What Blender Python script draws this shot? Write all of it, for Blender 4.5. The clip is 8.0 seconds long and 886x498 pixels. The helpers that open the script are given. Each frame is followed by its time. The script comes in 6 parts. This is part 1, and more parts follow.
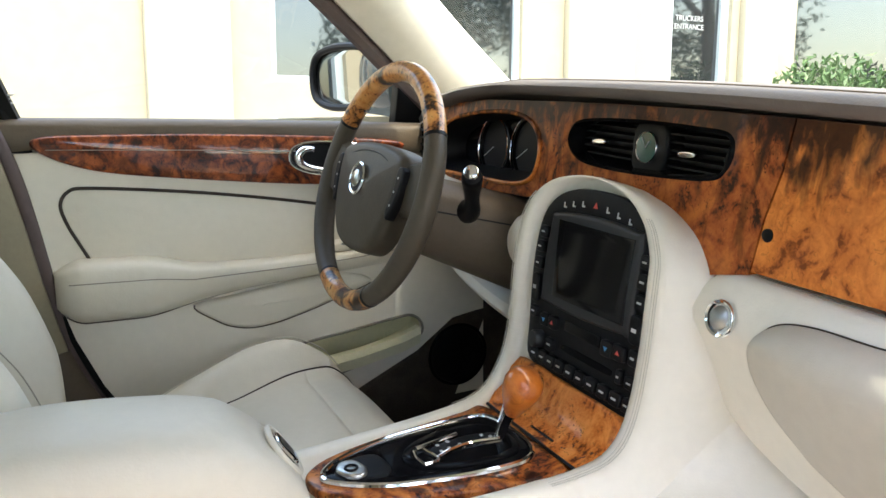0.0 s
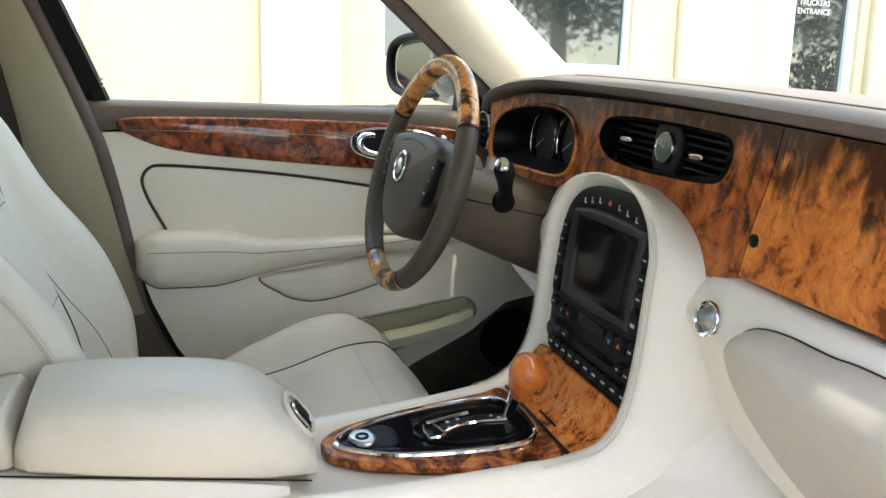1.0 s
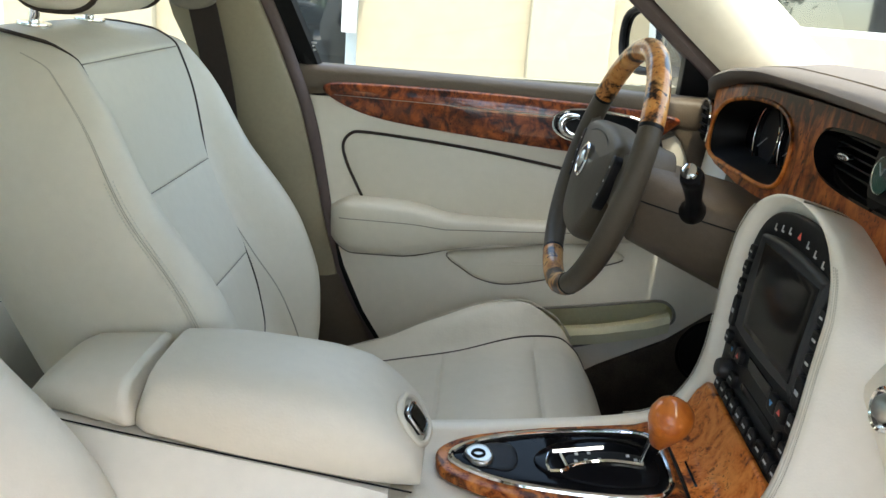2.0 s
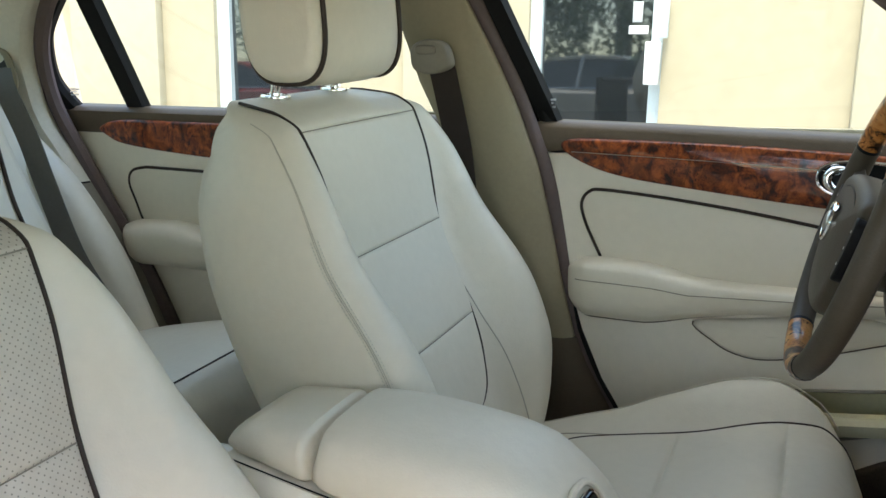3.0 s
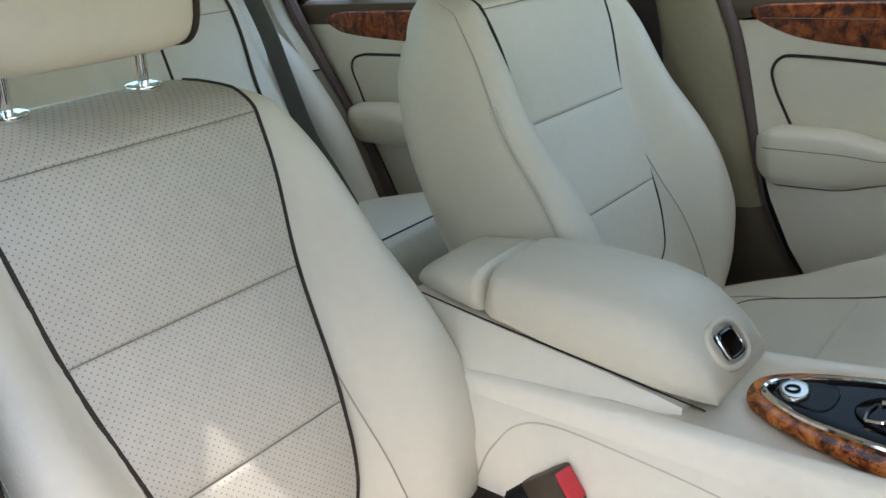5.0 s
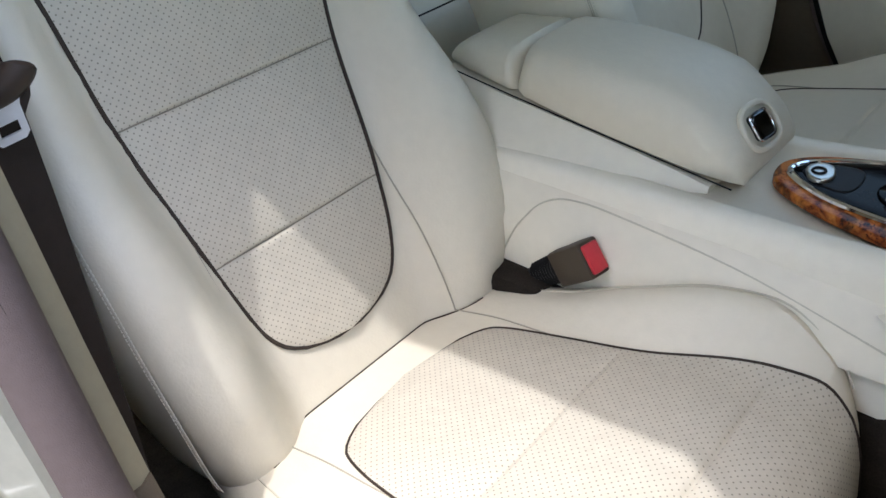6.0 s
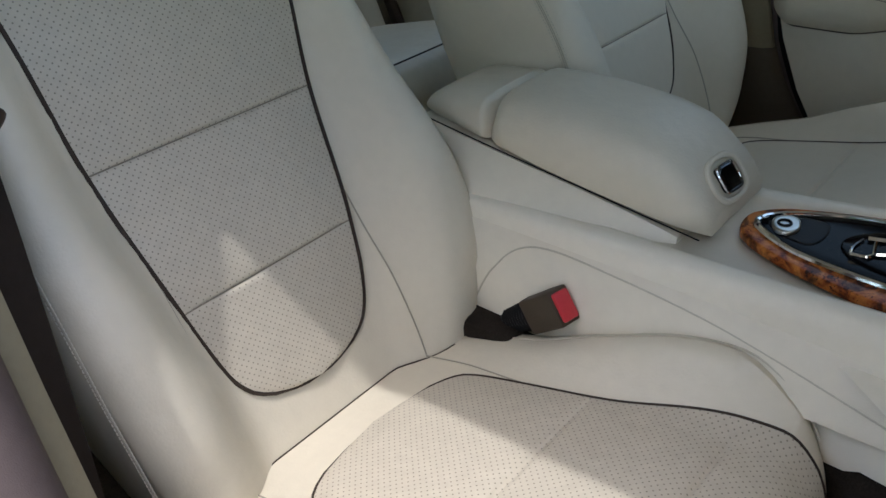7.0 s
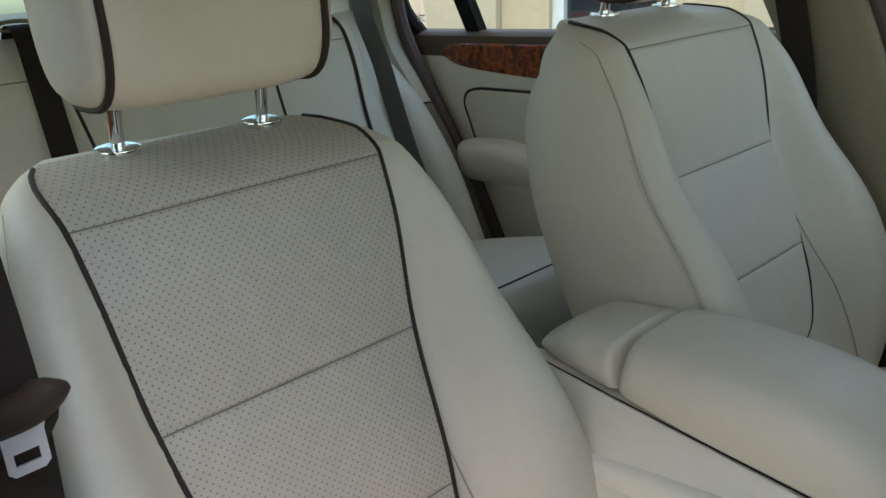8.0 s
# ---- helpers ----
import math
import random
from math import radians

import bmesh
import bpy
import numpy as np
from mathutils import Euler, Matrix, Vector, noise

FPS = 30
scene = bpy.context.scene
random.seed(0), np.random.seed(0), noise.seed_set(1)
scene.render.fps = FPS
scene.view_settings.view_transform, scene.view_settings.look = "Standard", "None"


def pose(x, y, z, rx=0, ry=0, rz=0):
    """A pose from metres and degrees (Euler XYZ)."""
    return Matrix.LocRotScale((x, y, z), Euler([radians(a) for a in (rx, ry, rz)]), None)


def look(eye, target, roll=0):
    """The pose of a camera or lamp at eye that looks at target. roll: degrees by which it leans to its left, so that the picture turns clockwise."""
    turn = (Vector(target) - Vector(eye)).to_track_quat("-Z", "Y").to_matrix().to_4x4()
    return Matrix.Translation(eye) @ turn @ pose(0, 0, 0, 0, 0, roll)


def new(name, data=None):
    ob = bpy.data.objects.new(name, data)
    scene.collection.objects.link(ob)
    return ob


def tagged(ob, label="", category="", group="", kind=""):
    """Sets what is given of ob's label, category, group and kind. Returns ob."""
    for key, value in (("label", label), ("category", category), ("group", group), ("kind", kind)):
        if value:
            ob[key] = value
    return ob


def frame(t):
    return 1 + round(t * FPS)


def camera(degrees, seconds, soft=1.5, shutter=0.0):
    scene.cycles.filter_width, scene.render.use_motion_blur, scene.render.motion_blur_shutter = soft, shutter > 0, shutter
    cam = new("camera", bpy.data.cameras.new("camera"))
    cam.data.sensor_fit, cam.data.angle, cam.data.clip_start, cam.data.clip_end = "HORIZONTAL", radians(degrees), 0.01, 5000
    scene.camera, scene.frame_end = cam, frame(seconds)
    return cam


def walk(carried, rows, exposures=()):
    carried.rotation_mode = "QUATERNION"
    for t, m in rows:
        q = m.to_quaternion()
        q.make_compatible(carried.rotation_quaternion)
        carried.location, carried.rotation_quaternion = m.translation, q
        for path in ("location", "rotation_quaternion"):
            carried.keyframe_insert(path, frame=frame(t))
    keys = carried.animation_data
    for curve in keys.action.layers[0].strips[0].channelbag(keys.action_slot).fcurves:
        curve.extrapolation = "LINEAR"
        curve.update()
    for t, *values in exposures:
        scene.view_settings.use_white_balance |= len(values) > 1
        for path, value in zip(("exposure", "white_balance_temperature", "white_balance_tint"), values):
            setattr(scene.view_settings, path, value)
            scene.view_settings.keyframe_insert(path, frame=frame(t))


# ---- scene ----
cam = camera(55.8, 8.0)
PATH = [
    (0, (0.028, -0.833, 1.064), (0.859, 0.936, 0.64), 0.5),
    (0.5, (0.068, -0.893, 1.072), (0.831, 0.9, 0.618), 1.1),
    (1, (0.121, -0.928, 1.089), (0.693, 0.929, 0.614), 1.4),
    (1.2, (0.153, -0.919, 1.098), (0.656, 0.954, 0.607), 2.2),
    (2.3, (0.331, -0.804, 1.137), (0.011, 1.069, 0.513), 2.2),
    (2.5, (0.36, -0.776, 1.138), (-0.122, 1.072, 0.543), 1.4),
    (3, (0.424, -0.75, 1.132), (-0.379, 1.013, 0.637), -1.5),
    (3.5, (0.494, -0.767, 1.14), (-0.502, 0.904, 0.674), -3.9),
    (4, (0.538, -0.792, 1.143), (-0.589, 0.789, 0.661), -4.9),
    (4.2, (0.543, -0.799, 1.138), (-0.645, 0.733, 0.648), -5.4),
    (5.3, (0.569, -0.837, 1.114), (-0.682, 0.499, 0.308), -6.9),
    (5.5, (0.566, -0.845, 1.111), (-0.676, 0.446, 0.222), -6.7),
    (6, (0.565, -0.866, 1.108), (-0.59, 0.32, -0.014), -6.1),
    (6.5, (0.582, -0.889, 1.104), (-0.492, 0.287, -0.106), -4.4),
    (7, (0.576, -0.857, 1.114), (-0.578, 0.401, 0.073), -4.5),
    (7.5, (0.529, -0.837, 1.125), (-0.732, 0.459, 0.271), -4.5),
    (8, (0.445, -0.773, 1.124), (-0.953, 0.515, 0.504), -4.7),
]
walk(cam, [(t, look(eye, target, roll)) for t, eye, target, roll in PATH], [(0.0, 3.05, 7150, 15), (1.2, 2.95, 7100, 14), (2.5, 2.70, 7100, 11), (4.0, 2.5, 7050, 10), (5.5, 2.35, 6700, 10), (6.5, 1.68, 6400, 10), (7.0, 1.50, 6650, 10), (7.5, 1.65, 6950, 10), (8.0, 1.73, 7050, 9)])

# ---- light ----
SUN = Vector((0.06, -0.348, 1.0)).normalized()
world = bpy.data.worlds.new("sky")
scene.world = world
world.use_nodes = True
wn = world.node_tree.nodes
sky = wn.new("ShaderNodeTexSky")
sky.sky_type, sky.sun_disc = "NISHITA", False
sky.sun_elevation, sky.sun_rotation = math.asin(SUN.z), math.atan2(SUN.x, SUN.y)
sky.dust_density, sky.air_density = 2.0, 1.0
world.node_tree.links.new(sky.outputs[0], wn["Background"].inputs[0])
wn["Background"].inputs[1].default_value = 0.24
sun = new("sun", bpy.data.lights.new("sun", "SUN"))
sun.data.energy, sun.data.angle, sun.data.color = 0.74, radians(0.9), (0.98, 0.985, 1.0)
sun.matrix_world = look(SUN * 30, (0, 0, 0))


# ---- materials ----
def material(name, base, rough=0.5, metal=0.0, coat=0.0, vary=0.06, scale=8.0, bump=0.0, bump_scale=400.0, spec=0.5, soft=0.0):
    """Principled material: colour varied at two scales and a fine relief."""
    m = bpy.data.materials.new(name)
    m.use_nodes = True
    n, l = m.node_tree.nodes, m.node_tree.links
    b = n["Principled BSDF"]
    b.inputs["Roughness"].default_value, b.inputs["Metallic"].default_value = rough, metal
    b.inputs["Coat Weight"].default_value, b.inputs["Coat Roughness"].default_value = coat, 0.03
    b.inputs["Specular IOR Level"].default_value = spec
    c = n.new("ShaderNodeTexCoord")
    big, fine = n.new("ShaderNodeTexNoise"), n.new("ShaderNodeTexNoise")
    big.inputs["Scale"].default_value, fine.inputs["Scale"].default_value = scale, scale * 14
    big.inputs["Detail"].default_value = 4
    mix = n.new("ShaderNodeMath")
    mix.operation = "ADD"
    ramp = n.new("ShaderNodeValToRGB")
    lo, hi = [max(0, v * (1 - vary)) for v in base], [min(1, v * (1 + vary)) for v in base]
    ramp.color_ramp.elements[0].color, ramp.color_ramp.elements[1].color = (*lo, 1), (*hi, 1)
    ramp.color_ramp.elements[0].position, ramp.color_ramp.elements[1].position = 0.35, 0.65
    half = n.new("ShaderNodeMath")
    half.operation, half.inputs[1].default_value = "MULTIPLY", 0.5
    for t in (big, fine):
        l.new(c.outputs["Object"], t.inputs["Vector"])
    l.new(big.outputs[0], mix.inputs[0])
    l.new(fine.outputs[0], mix.inputs[1])
    l.new(mix.outputs[0], half.inputs[0])
    l.new(half.outputs[0], ramp.inputs[0])
    l.new(ramp.outputs[0], b.inputs["Base Color"])
    if bump:
        grain, rel = n.new("ShaderNodeTexNoise"), n.new("ShaderNodeBump")
        if soft:
            sag, wave = n.new("ShaderNodeBump"), n.new("ShaderNodeTexNoise")
            wave.inputs["Scale"].default_value, wave.inputs["Detail"].default_value = 16.0, 2
            sag.inputs["Strength"].default_value, sag.inputs["Distance"].default_value = soft, 0.012
            l.new(c.outputs["Object"], wave.inputs["Vector"])
            l.new(wave.outputs[0], sag.inputs["Height"])
            l.new(sag.outputs[0], rel.inputs["Normal"])
        grain.inputs["Scale"].default_value, grain.inputs["Detail"].default_value = bump_scale, 3
        rel.inputs["Strength"].default_value, rel.inputs["Distance"].default_value = bump, 0.002
        l.new(c.outputs["Object"], grain.inputs["Vector"])
        l.new(grain.outputs[0], rel.inputs["Height"])
        l.new(rel.outputs[0], b.inputs["Normal"])
    return m


def burl(name, dark, mid, light, scale=14.0, specks=0.5, flame=0.5, cover=0.52, coat=0.22, crown=None):
    """Lacquered burl walnut: swirled figure, drawn-out dark flames, clusters of small dark eyes, clear coat."""
    m = material(name, mid, 0.42, coat=coat, spec=0.15)
    n, l = m.node_tree.nodes, m.node_tree.links
    b = n["Principled BSDF"]
    c = n.new("ShaderNodeTexCoord")
    tall = n.new("ShaderNodeMapping")
    tall.inputs["Scale"].default_value, tall.inputs["Location"].default_value = (1.0, 1.0, 0.45), (3.1, 1.7, 0.4)
    l.new(c.outputs["Object"], tall.inputs["Vector"])

    def noise(s, detail, warp, source):
        t = n.new("ShaderNodeTexNoise")
        t.inputs["Scale"].default_value, t.inputs["Detail"].default_value, t.inputs["Distortion"].default_value = s, detail, warp
        l.new(source, t.inputs["Vector"])
        return t.outputs[0]

    def ramp(value, *stops):
        r = n.new("ShaderNodeValToRGB")
        e = r.color_ramp.elements
        e[0].position, e[0].color = stops[0][0], (*stops[0][1], 1)
        e[1].position, e[1].color = stops[-1][0], (*stops[-1][1], 1)
        for p, col in stops[1:-1]:
            e.new(p).color = (*col, 1)
        l.new(value, r.inputs[0])
        return r.outputs[0]

    def op(kind, a, bb):
        x = n.new("ShaderNodeMath")
        x.operation = kind
        for k, v in enumerate((a, bb)):
            if isinstance(v, (int, float)):
                x.inputs[k].default_value = v
            else:
                l.new(v, x.inputs[k])
        return x.outputs[0]

    def blend(fac, a, bb):
        x = n.new("ShaderNodeMix")
        x.data_type = "RGBA"
        l.new(fac, x.inputs[0])
        for k, v in ((6, a), (7, bb)):
            if isinstance(v, tuple):
                x.inputs[k].default_value = (*v, 1)
            else:
                l.new(v, x.inputs[k])
        return x.outputs[2]

    obj, up = c.outputs["Object"], tall.outputs[0]
    swirl = op("ADD", op("MULTIPLY", noise(scale, 6, 2.4, obj), 0.75), op("MULTIPLY", noise(scale * 8, 4, 1.0, obj), 0.25))
    half = tuple(0.5 * (x + y) for x, y in zip(mid, light))
    col = ramp(swirl, (0.37, dark), (0.45, mid), (0.53, half), (0.63, light))
    black, white = (0, 0, 0), (1, 1, 1)
    fl = op("MULTIPLY", ramp(noise(scale * 1.1, 5, 1.6, up), (cover, black), (cover + 0.11, white)), flame)
    col = blend(fl, col, tuple(v * 0.8 for v in dark))
    cl = ramp(noise(scale * 0.8, 2, 0.5, obj), (0.44, black), (0.56, white))
    ey = op("MULTIPLY", op("MULTIPLY", ramp(noise(scale * 6.5, 2, 1.5, obj), (0.34, white), (0.40, black)), cl), specks)
    col = blend(ey, col, tuple(v * 0.4 for v in dark))
    # dark flame figure along the top edge, with the overhang's shade in its colour
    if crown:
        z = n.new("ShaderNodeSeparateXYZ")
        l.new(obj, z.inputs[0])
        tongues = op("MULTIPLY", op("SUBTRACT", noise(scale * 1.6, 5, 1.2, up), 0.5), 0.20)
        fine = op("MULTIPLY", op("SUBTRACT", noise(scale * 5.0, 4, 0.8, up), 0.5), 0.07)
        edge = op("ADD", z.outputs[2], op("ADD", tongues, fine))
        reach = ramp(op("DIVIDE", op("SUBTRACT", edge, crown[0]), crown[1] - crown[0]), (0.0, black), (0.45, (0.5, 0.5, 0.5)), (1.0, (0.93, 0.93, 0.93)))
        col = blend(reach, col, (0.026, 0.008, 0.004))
    l.new(col, b.inputs["Base Color"])
    return m


def perforated(name, base, pitch=0.0090):
    """Leather with staggered rows of small holes, laid out on the UV map in metres."""
    m = material(name, base, 0.5, vary=0.06, scale=5, bump=0.12, bump_scale=300, soft=0.35)
    n, l = m.node_tree.nodes, m.node_tree.links
    b = n["Principled BSDF"]
    uv = n.new("ShaderNodeUVMap")
    sep = n.new("ShaderNodeSeparateXYZ")
    l.new(uv.outputs[0], sep.inputs[0])

    def op(kind, a, bb=None):
        x = n.new("ShaderNodeMath")
        x.operation = kind
        for k, v in enumerate((a, bb)):
            if v is None:
                continue
            if isinstance(v, (int, float)):
                x.inputs[k].default_value = v
            else:
                l.new(v, x.inputs[k])
        return x.outputs[0]

    def dots(du, dv):
        u = op("SUBTRACT", op("FRACT", op("ADD", op("DIVIDE", sep.outputs[0], pitch), du)), 0.5)
        v = op("SUBTRACT", op("FRACT", op("ADD", op("DIVIDE", sep.outputs[1], pitch), dv)), 0.5)
        return op("SQRT", op("ADD", op("MULTIPLY", u, u), op("MULTIPLY", v, v)))

    near = op("MINIMUM", dots(0.0, 0.0), dots(0.5, 0.5))
    hole = n.new("ShaderNodeValToRGB")
    hole.color_ramp.elements[0].position, hole.color_ramp.elements[1].position = 0.06, 0.135
    l.new(near, hole.inputs[0])
    mx = n.new("ShaderNodeMix")
    mx.data_type = "RGBA"
    l.new(hole.outputs[0], mx.inputs[0])
    mx.inputs[6].default_value = (*[v * 0.40 for v in base], 1)
    old = b.inputs["Base Color"].links[0].from_socket
    l.new(old, mx.inputs[7])
    l.new(mx.outputs[2], b.inputs["Base Color"])
    return m


CREAM = (0.67, 0.617, 0.51)
M_leather = material("cream_leather", CREAM, 0.46, vary=0.022, scale=5, bump=0.18, bump_scale=260, soft=0.30)
M_perf = perforated("perforated_cream_leather", (0.525, 0.478, 0.398))
M_vinyl = material("cream_trim", (0.76, 0.705, 0.595), 0.48, vary=0.03, scale=4, bump=0.12, bump_scale=500)
# Paler than cream_trim: light from the door opening is put into the colour.
M_lit_cream = material("lit_cream_leather", (0.81, 0.762, 0.657), 0.44, vary=0.025, scale=5, bump=0.14, bump_scale=400)
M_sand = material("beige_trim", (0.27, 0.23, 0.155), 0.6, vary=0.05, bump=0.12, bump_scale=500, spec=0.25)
M_bin = material("olive_cream_liner", (0.70, 0.65, 0.40), 0.6, vary=0.05)
# Lip paler than the bin liner: sunlight on it is put into the colour.
M_lip = material("sunlit_olive_lip", (0.73, 0.70, 0.49), 0.5, vary=0.04)
# Cream darkened for the glovebox door: its undercut face's shade is in the colour.
M_shaded_cream = material("shaded_cream_plastic", (0.53, 0.49, 0.41), 0.5, vary=0.04, scale=4, bump=0.16, bump_scale=650)
M_taupe = material("taupe_leather", (0.100, 0.076, 0.054), 0.5, vary=0.07, bump=0.2, bump_scale=300, spec=0.28)
M_wheel = material("dark_taupe_wheel_leather", (0.068, 0.054, 0.038), 0.48, vary=0.07, bump=0.2, bump_scale=300, spec=0.3)
M_dashtop = material("taupe_dash_leather", (0.150, 0.130, 0.116), 0.72, vary=0.05, bump=0.25, bump_scale=350, spec=0.25)
M_pipe = material("brown_piping", (0.040, 0.029, 0.023), 0.5, spec=0.2)
# Seam and gap lines: the shade down in them is put into this taupe.
M_seam_shade = material("taupe_seam_shade", (0.25, 0.225, 0.18), 0.7)
M_seam = material("leather_seam", (0.54, 0.50, 0.405), 0.7)
M_crease = material("leather_crease", (0.36, 0.33, 0.27), 0.8)
M_fold = material("leather_fold", (0.47, 0.43, 0.35), 0.8)
M_thread = material("cream_thread", (0.60, 0.57, 0.49), 0.7)
M_pillar = material("grey_beige_trim", (0.62, 0.58, 0.48), 0.6, vary=0.05, bump=0.12, bump_scale=500)
M_brown = material("brown_beige_trim", (0.20, 0.175, 0.135), 0.6, vary=0.05, bump=0.12, bump_scale=500)
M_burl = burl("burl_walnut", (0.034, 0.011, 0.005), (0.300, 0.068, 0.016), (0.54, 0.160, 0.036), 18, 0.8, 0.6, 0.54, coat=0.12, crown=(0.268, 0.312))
M_burl_d = burl("red_burl_walnut", (0.024, 0.006, 0.004), (0.135, 0.025, 0.007), (0.36, 0.085, 0.019), 26, 0.8, 0.55, coat=0.6)
M_burl_m = burl("mottled_burl_walnut", (0.030, 0.008, 0.004), (0.25, 0.055, 0.011), (0.58, 0.200, 0.044), 22, 0.9, 0.8, 0.52)
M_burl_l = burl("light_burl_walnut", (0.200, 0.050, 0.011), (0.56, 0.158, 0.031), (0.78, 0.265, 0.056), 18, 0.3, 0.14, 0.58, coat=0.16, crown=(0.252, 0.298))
M_black = material("black_plastic", (0.007, 0.007, 0.008), 0.42, vary=0.1, bump=0.1, spec=0.16)
M_gloss = material("piano_black", (0.006, 0.006, 0.007), 0.06, vary=0.1, spec=0.04)
M_screen = material("dark_screen", (0.006, 0.006, 0.007), 0.12, spec=0.25)
M_grey = material("dark_grey_plastic", (0.016, 0.017, 0.019), 0.45, spec=0.4)
M_rubber = material("black_rubber", (0.010, 0.010, 0.010), 0.6, spec=0.12)
M_seal = material("brown_seal", (0.125, 0.096, 0.092), 0.8, bump=0.3, bump_scale=900, spec=0.1)
M_chrome = material("chrome", (0.82, 0.83, 0.84), 0.07, metal=1.0, vary=0.01)
M_dchrome = material("dark_chrome", (0.085, 0.087, 0.09), 0.14, metal=1.0, vary=0.02)
M_disc = material("brushed_disc", (0.32, 0.33, 0.32), 0.35, metal=1.0)
M_steel = material("bright_steel", (0.85, 0.85, 0.88), 0.42, metal=0.55)
M_satin = material("satin_metal", (0.55, 0.54, 0.50), 0.3, metal=1.0)
M_mirror = material("mirror_glass", (0.50, 0.50, 0.48), 0.01, metal=1.0, vary=0.0)
M_carpet = material("brown_carpet", (0.028, 0.023, 0.019), 0.95, vary=0.3, scale=30, bump=0.8, bump_scale=900, spec=0.05)
M_mat = material("brown_floor_carpet", (0.066, 0.054, 0.045), 0.95, vary=0.3, scale=30, bump=0.8, bump_scale=900, spec=0.05)
M_belt_grey = material("grey_webbing", (0.12, 0.112, 0.10), 0.75, bump=0.4, bump_scale=1200, spec=0.15)
M_belt = material("taupe_webbing", (0.034, 0.026, 0.022), 0.75, bump=0.4, bump_scale=1200, spec=0.1)
M_buckle = material("brown_buckle_plastic", (0.060, 0.046, 0.033), 0.5, bump=0.15, bump_scale=700, spec=0.25)
M_red = material("red_plastic", (0.55, 0.03, 0.045), 0.4)
M_paint = material("silver_green_paint", (0.42, 0.405, 0.34), 0.3, metal=0.4, coat=1.0)
M_mirbody = material("dark_mirror_shell", (0.030, 0.040, 0.044), 0.25, coat=0.6)
M_white = material("white_plastic", (0.75, 0.75, 0.75), 0.4)
M_blue = material("blue_marking", (0.06, 0.30, 0.62), 0.5)
M_redmark = material("red_marking", (0.7, 0.10, 0.08), 0.5)
M_silver = material("silver_car_paint", (0.45, 0.45, 0.43), 0.3, metal=0.5, coat=0.8)
M_redpaint = material("red_car_paint", (0.42, 0.02, 0.02), 0.3, coat=0.8)
M_lens = material("lamp_lens", (0.75, 0.76, 0.78), 0.1, metal=0.4)
M_mark = material("pale_marking", (0.50, 0.51, 0.52), 0.5)
M_lining = material("headliner_cloth", (0.62, 0.60, 0.53), 0.95, bump=0.4, bump_scale=700)
M_stucco = material("cream_stucco", (0.42, 0.365, 0.26), 0.9, vary=0.06, scale=0.8, bump=0.3, bump_scale=60)
M_stucco2 = material("pale_stucco", (0.46, 0.41, 0.305), 0.9, vary=0.05, scale=0.8, bump=0.3, bump_scale=60)
M_alu = material("pale_blue_aluminium", (0.62, 0.69, 0.72), 0.45, metal=0.2)
M_dglass = material("dark_window_glass", (0.012, 0.015, 0.017), 0.03, vary=0.2, scale=0.7, spec=1.0)
M_asphalt = material("grey_asphalt", (0.125, 0.118, 0.105), 0.95, vary=0.2, scale=2, bump=0.5, bump_scale=90)
M_leaf = material("green_leaf", (0.060, 0.125, 0.035), 0.5, vary=0.35, scale=6)
M_bark = material("bark", (0.10, 0.075, 0.05), 0.9, vary=0.3, scale=6, bump=0.8, bump_scale=40)
M_clock = material("green_dial", (0.010, 0.075, 0.058), 0.25, coat=0.5)


def glass(name, tint, alpha):
    m = bpy.data.materials.new(name)
    m.use_nodes = True
    n, l = m.node_tree.nodes, m.node_tree.links
    out = n["Material Output"]
    n.remove(n["Principled BSDF"])
    clear, gloss, mix = n.new("ShaderNodeBsdfTransparent"), n.new("ShaderNodeBsdfGlossy"), n.new("ShaderNodeMixShader")
    clear.inputs[0].default_value, gloss.inputs["Roughness"].default_value = (*tint, 1), 0.01
    mix.inputs[0].default_value = alpha
    l.new(clear.outputs[0], mix.inputs[1])
    l.new(gloss.outputs[0], mix.inputs[2])
    l.new(mix.outputs[0], out.inputs[0])
    return m


M_glass = glass("car_glass", (0.80, 0.85, 0.76), 0.045)
M_screen_glass = glass("tinted_windscreen_glass", (0.87, 0.91, 0.78), 0.05)
M_rear_glass = glass("teal_rear_glass", (0.40, 0.53, 0.48), 0.06)


# ---- mesh helpers ----
def finish(bm, mat, name, angle=40, uv=False):
    bmesh.ops.recalc_face_normals(bm, faces=bm.faces)
    me = bpy.data.meshes.new(name)
    bm.to_mesh(me)
    bm.free()
    me.materials.append(mat)
    for p in me.polygons:
        p.use_smooth = True
    me.set_sharp_from_angle(angle=radians(angle))
    return me


def thing(name, base, label="", category="", group="", kind=""):
    ob = new(name)
    ob.location = base
    ob.empty_display_size = 0.05
    return tagged(ob, label, category, group, kind)


def origin(ob):
    v = Vector((0, 0, 0))
    while ob:
        v += ob.location
        ob = ob.parent
    return v


def part(name, bm, mat, parent, label="", angle=40):
    """Links a bmesh in world places as one mesh under a thing or part."""
    o = origin(parent)
    bmesh.ops.translate(bm, verts=bm.verts, vec=-o)
    ob = new(name, finish(bm, mat, name, angle))
    ob.parent = parent
    return tagged(ob, label)


def solo(name, bm, mat, label="", category="", group="", kind="", angle=40):
    """A top-level thing of one mesh."""
    return tagged(new(name, finish(bm, mat, name, angle)), label, category, group, kind)


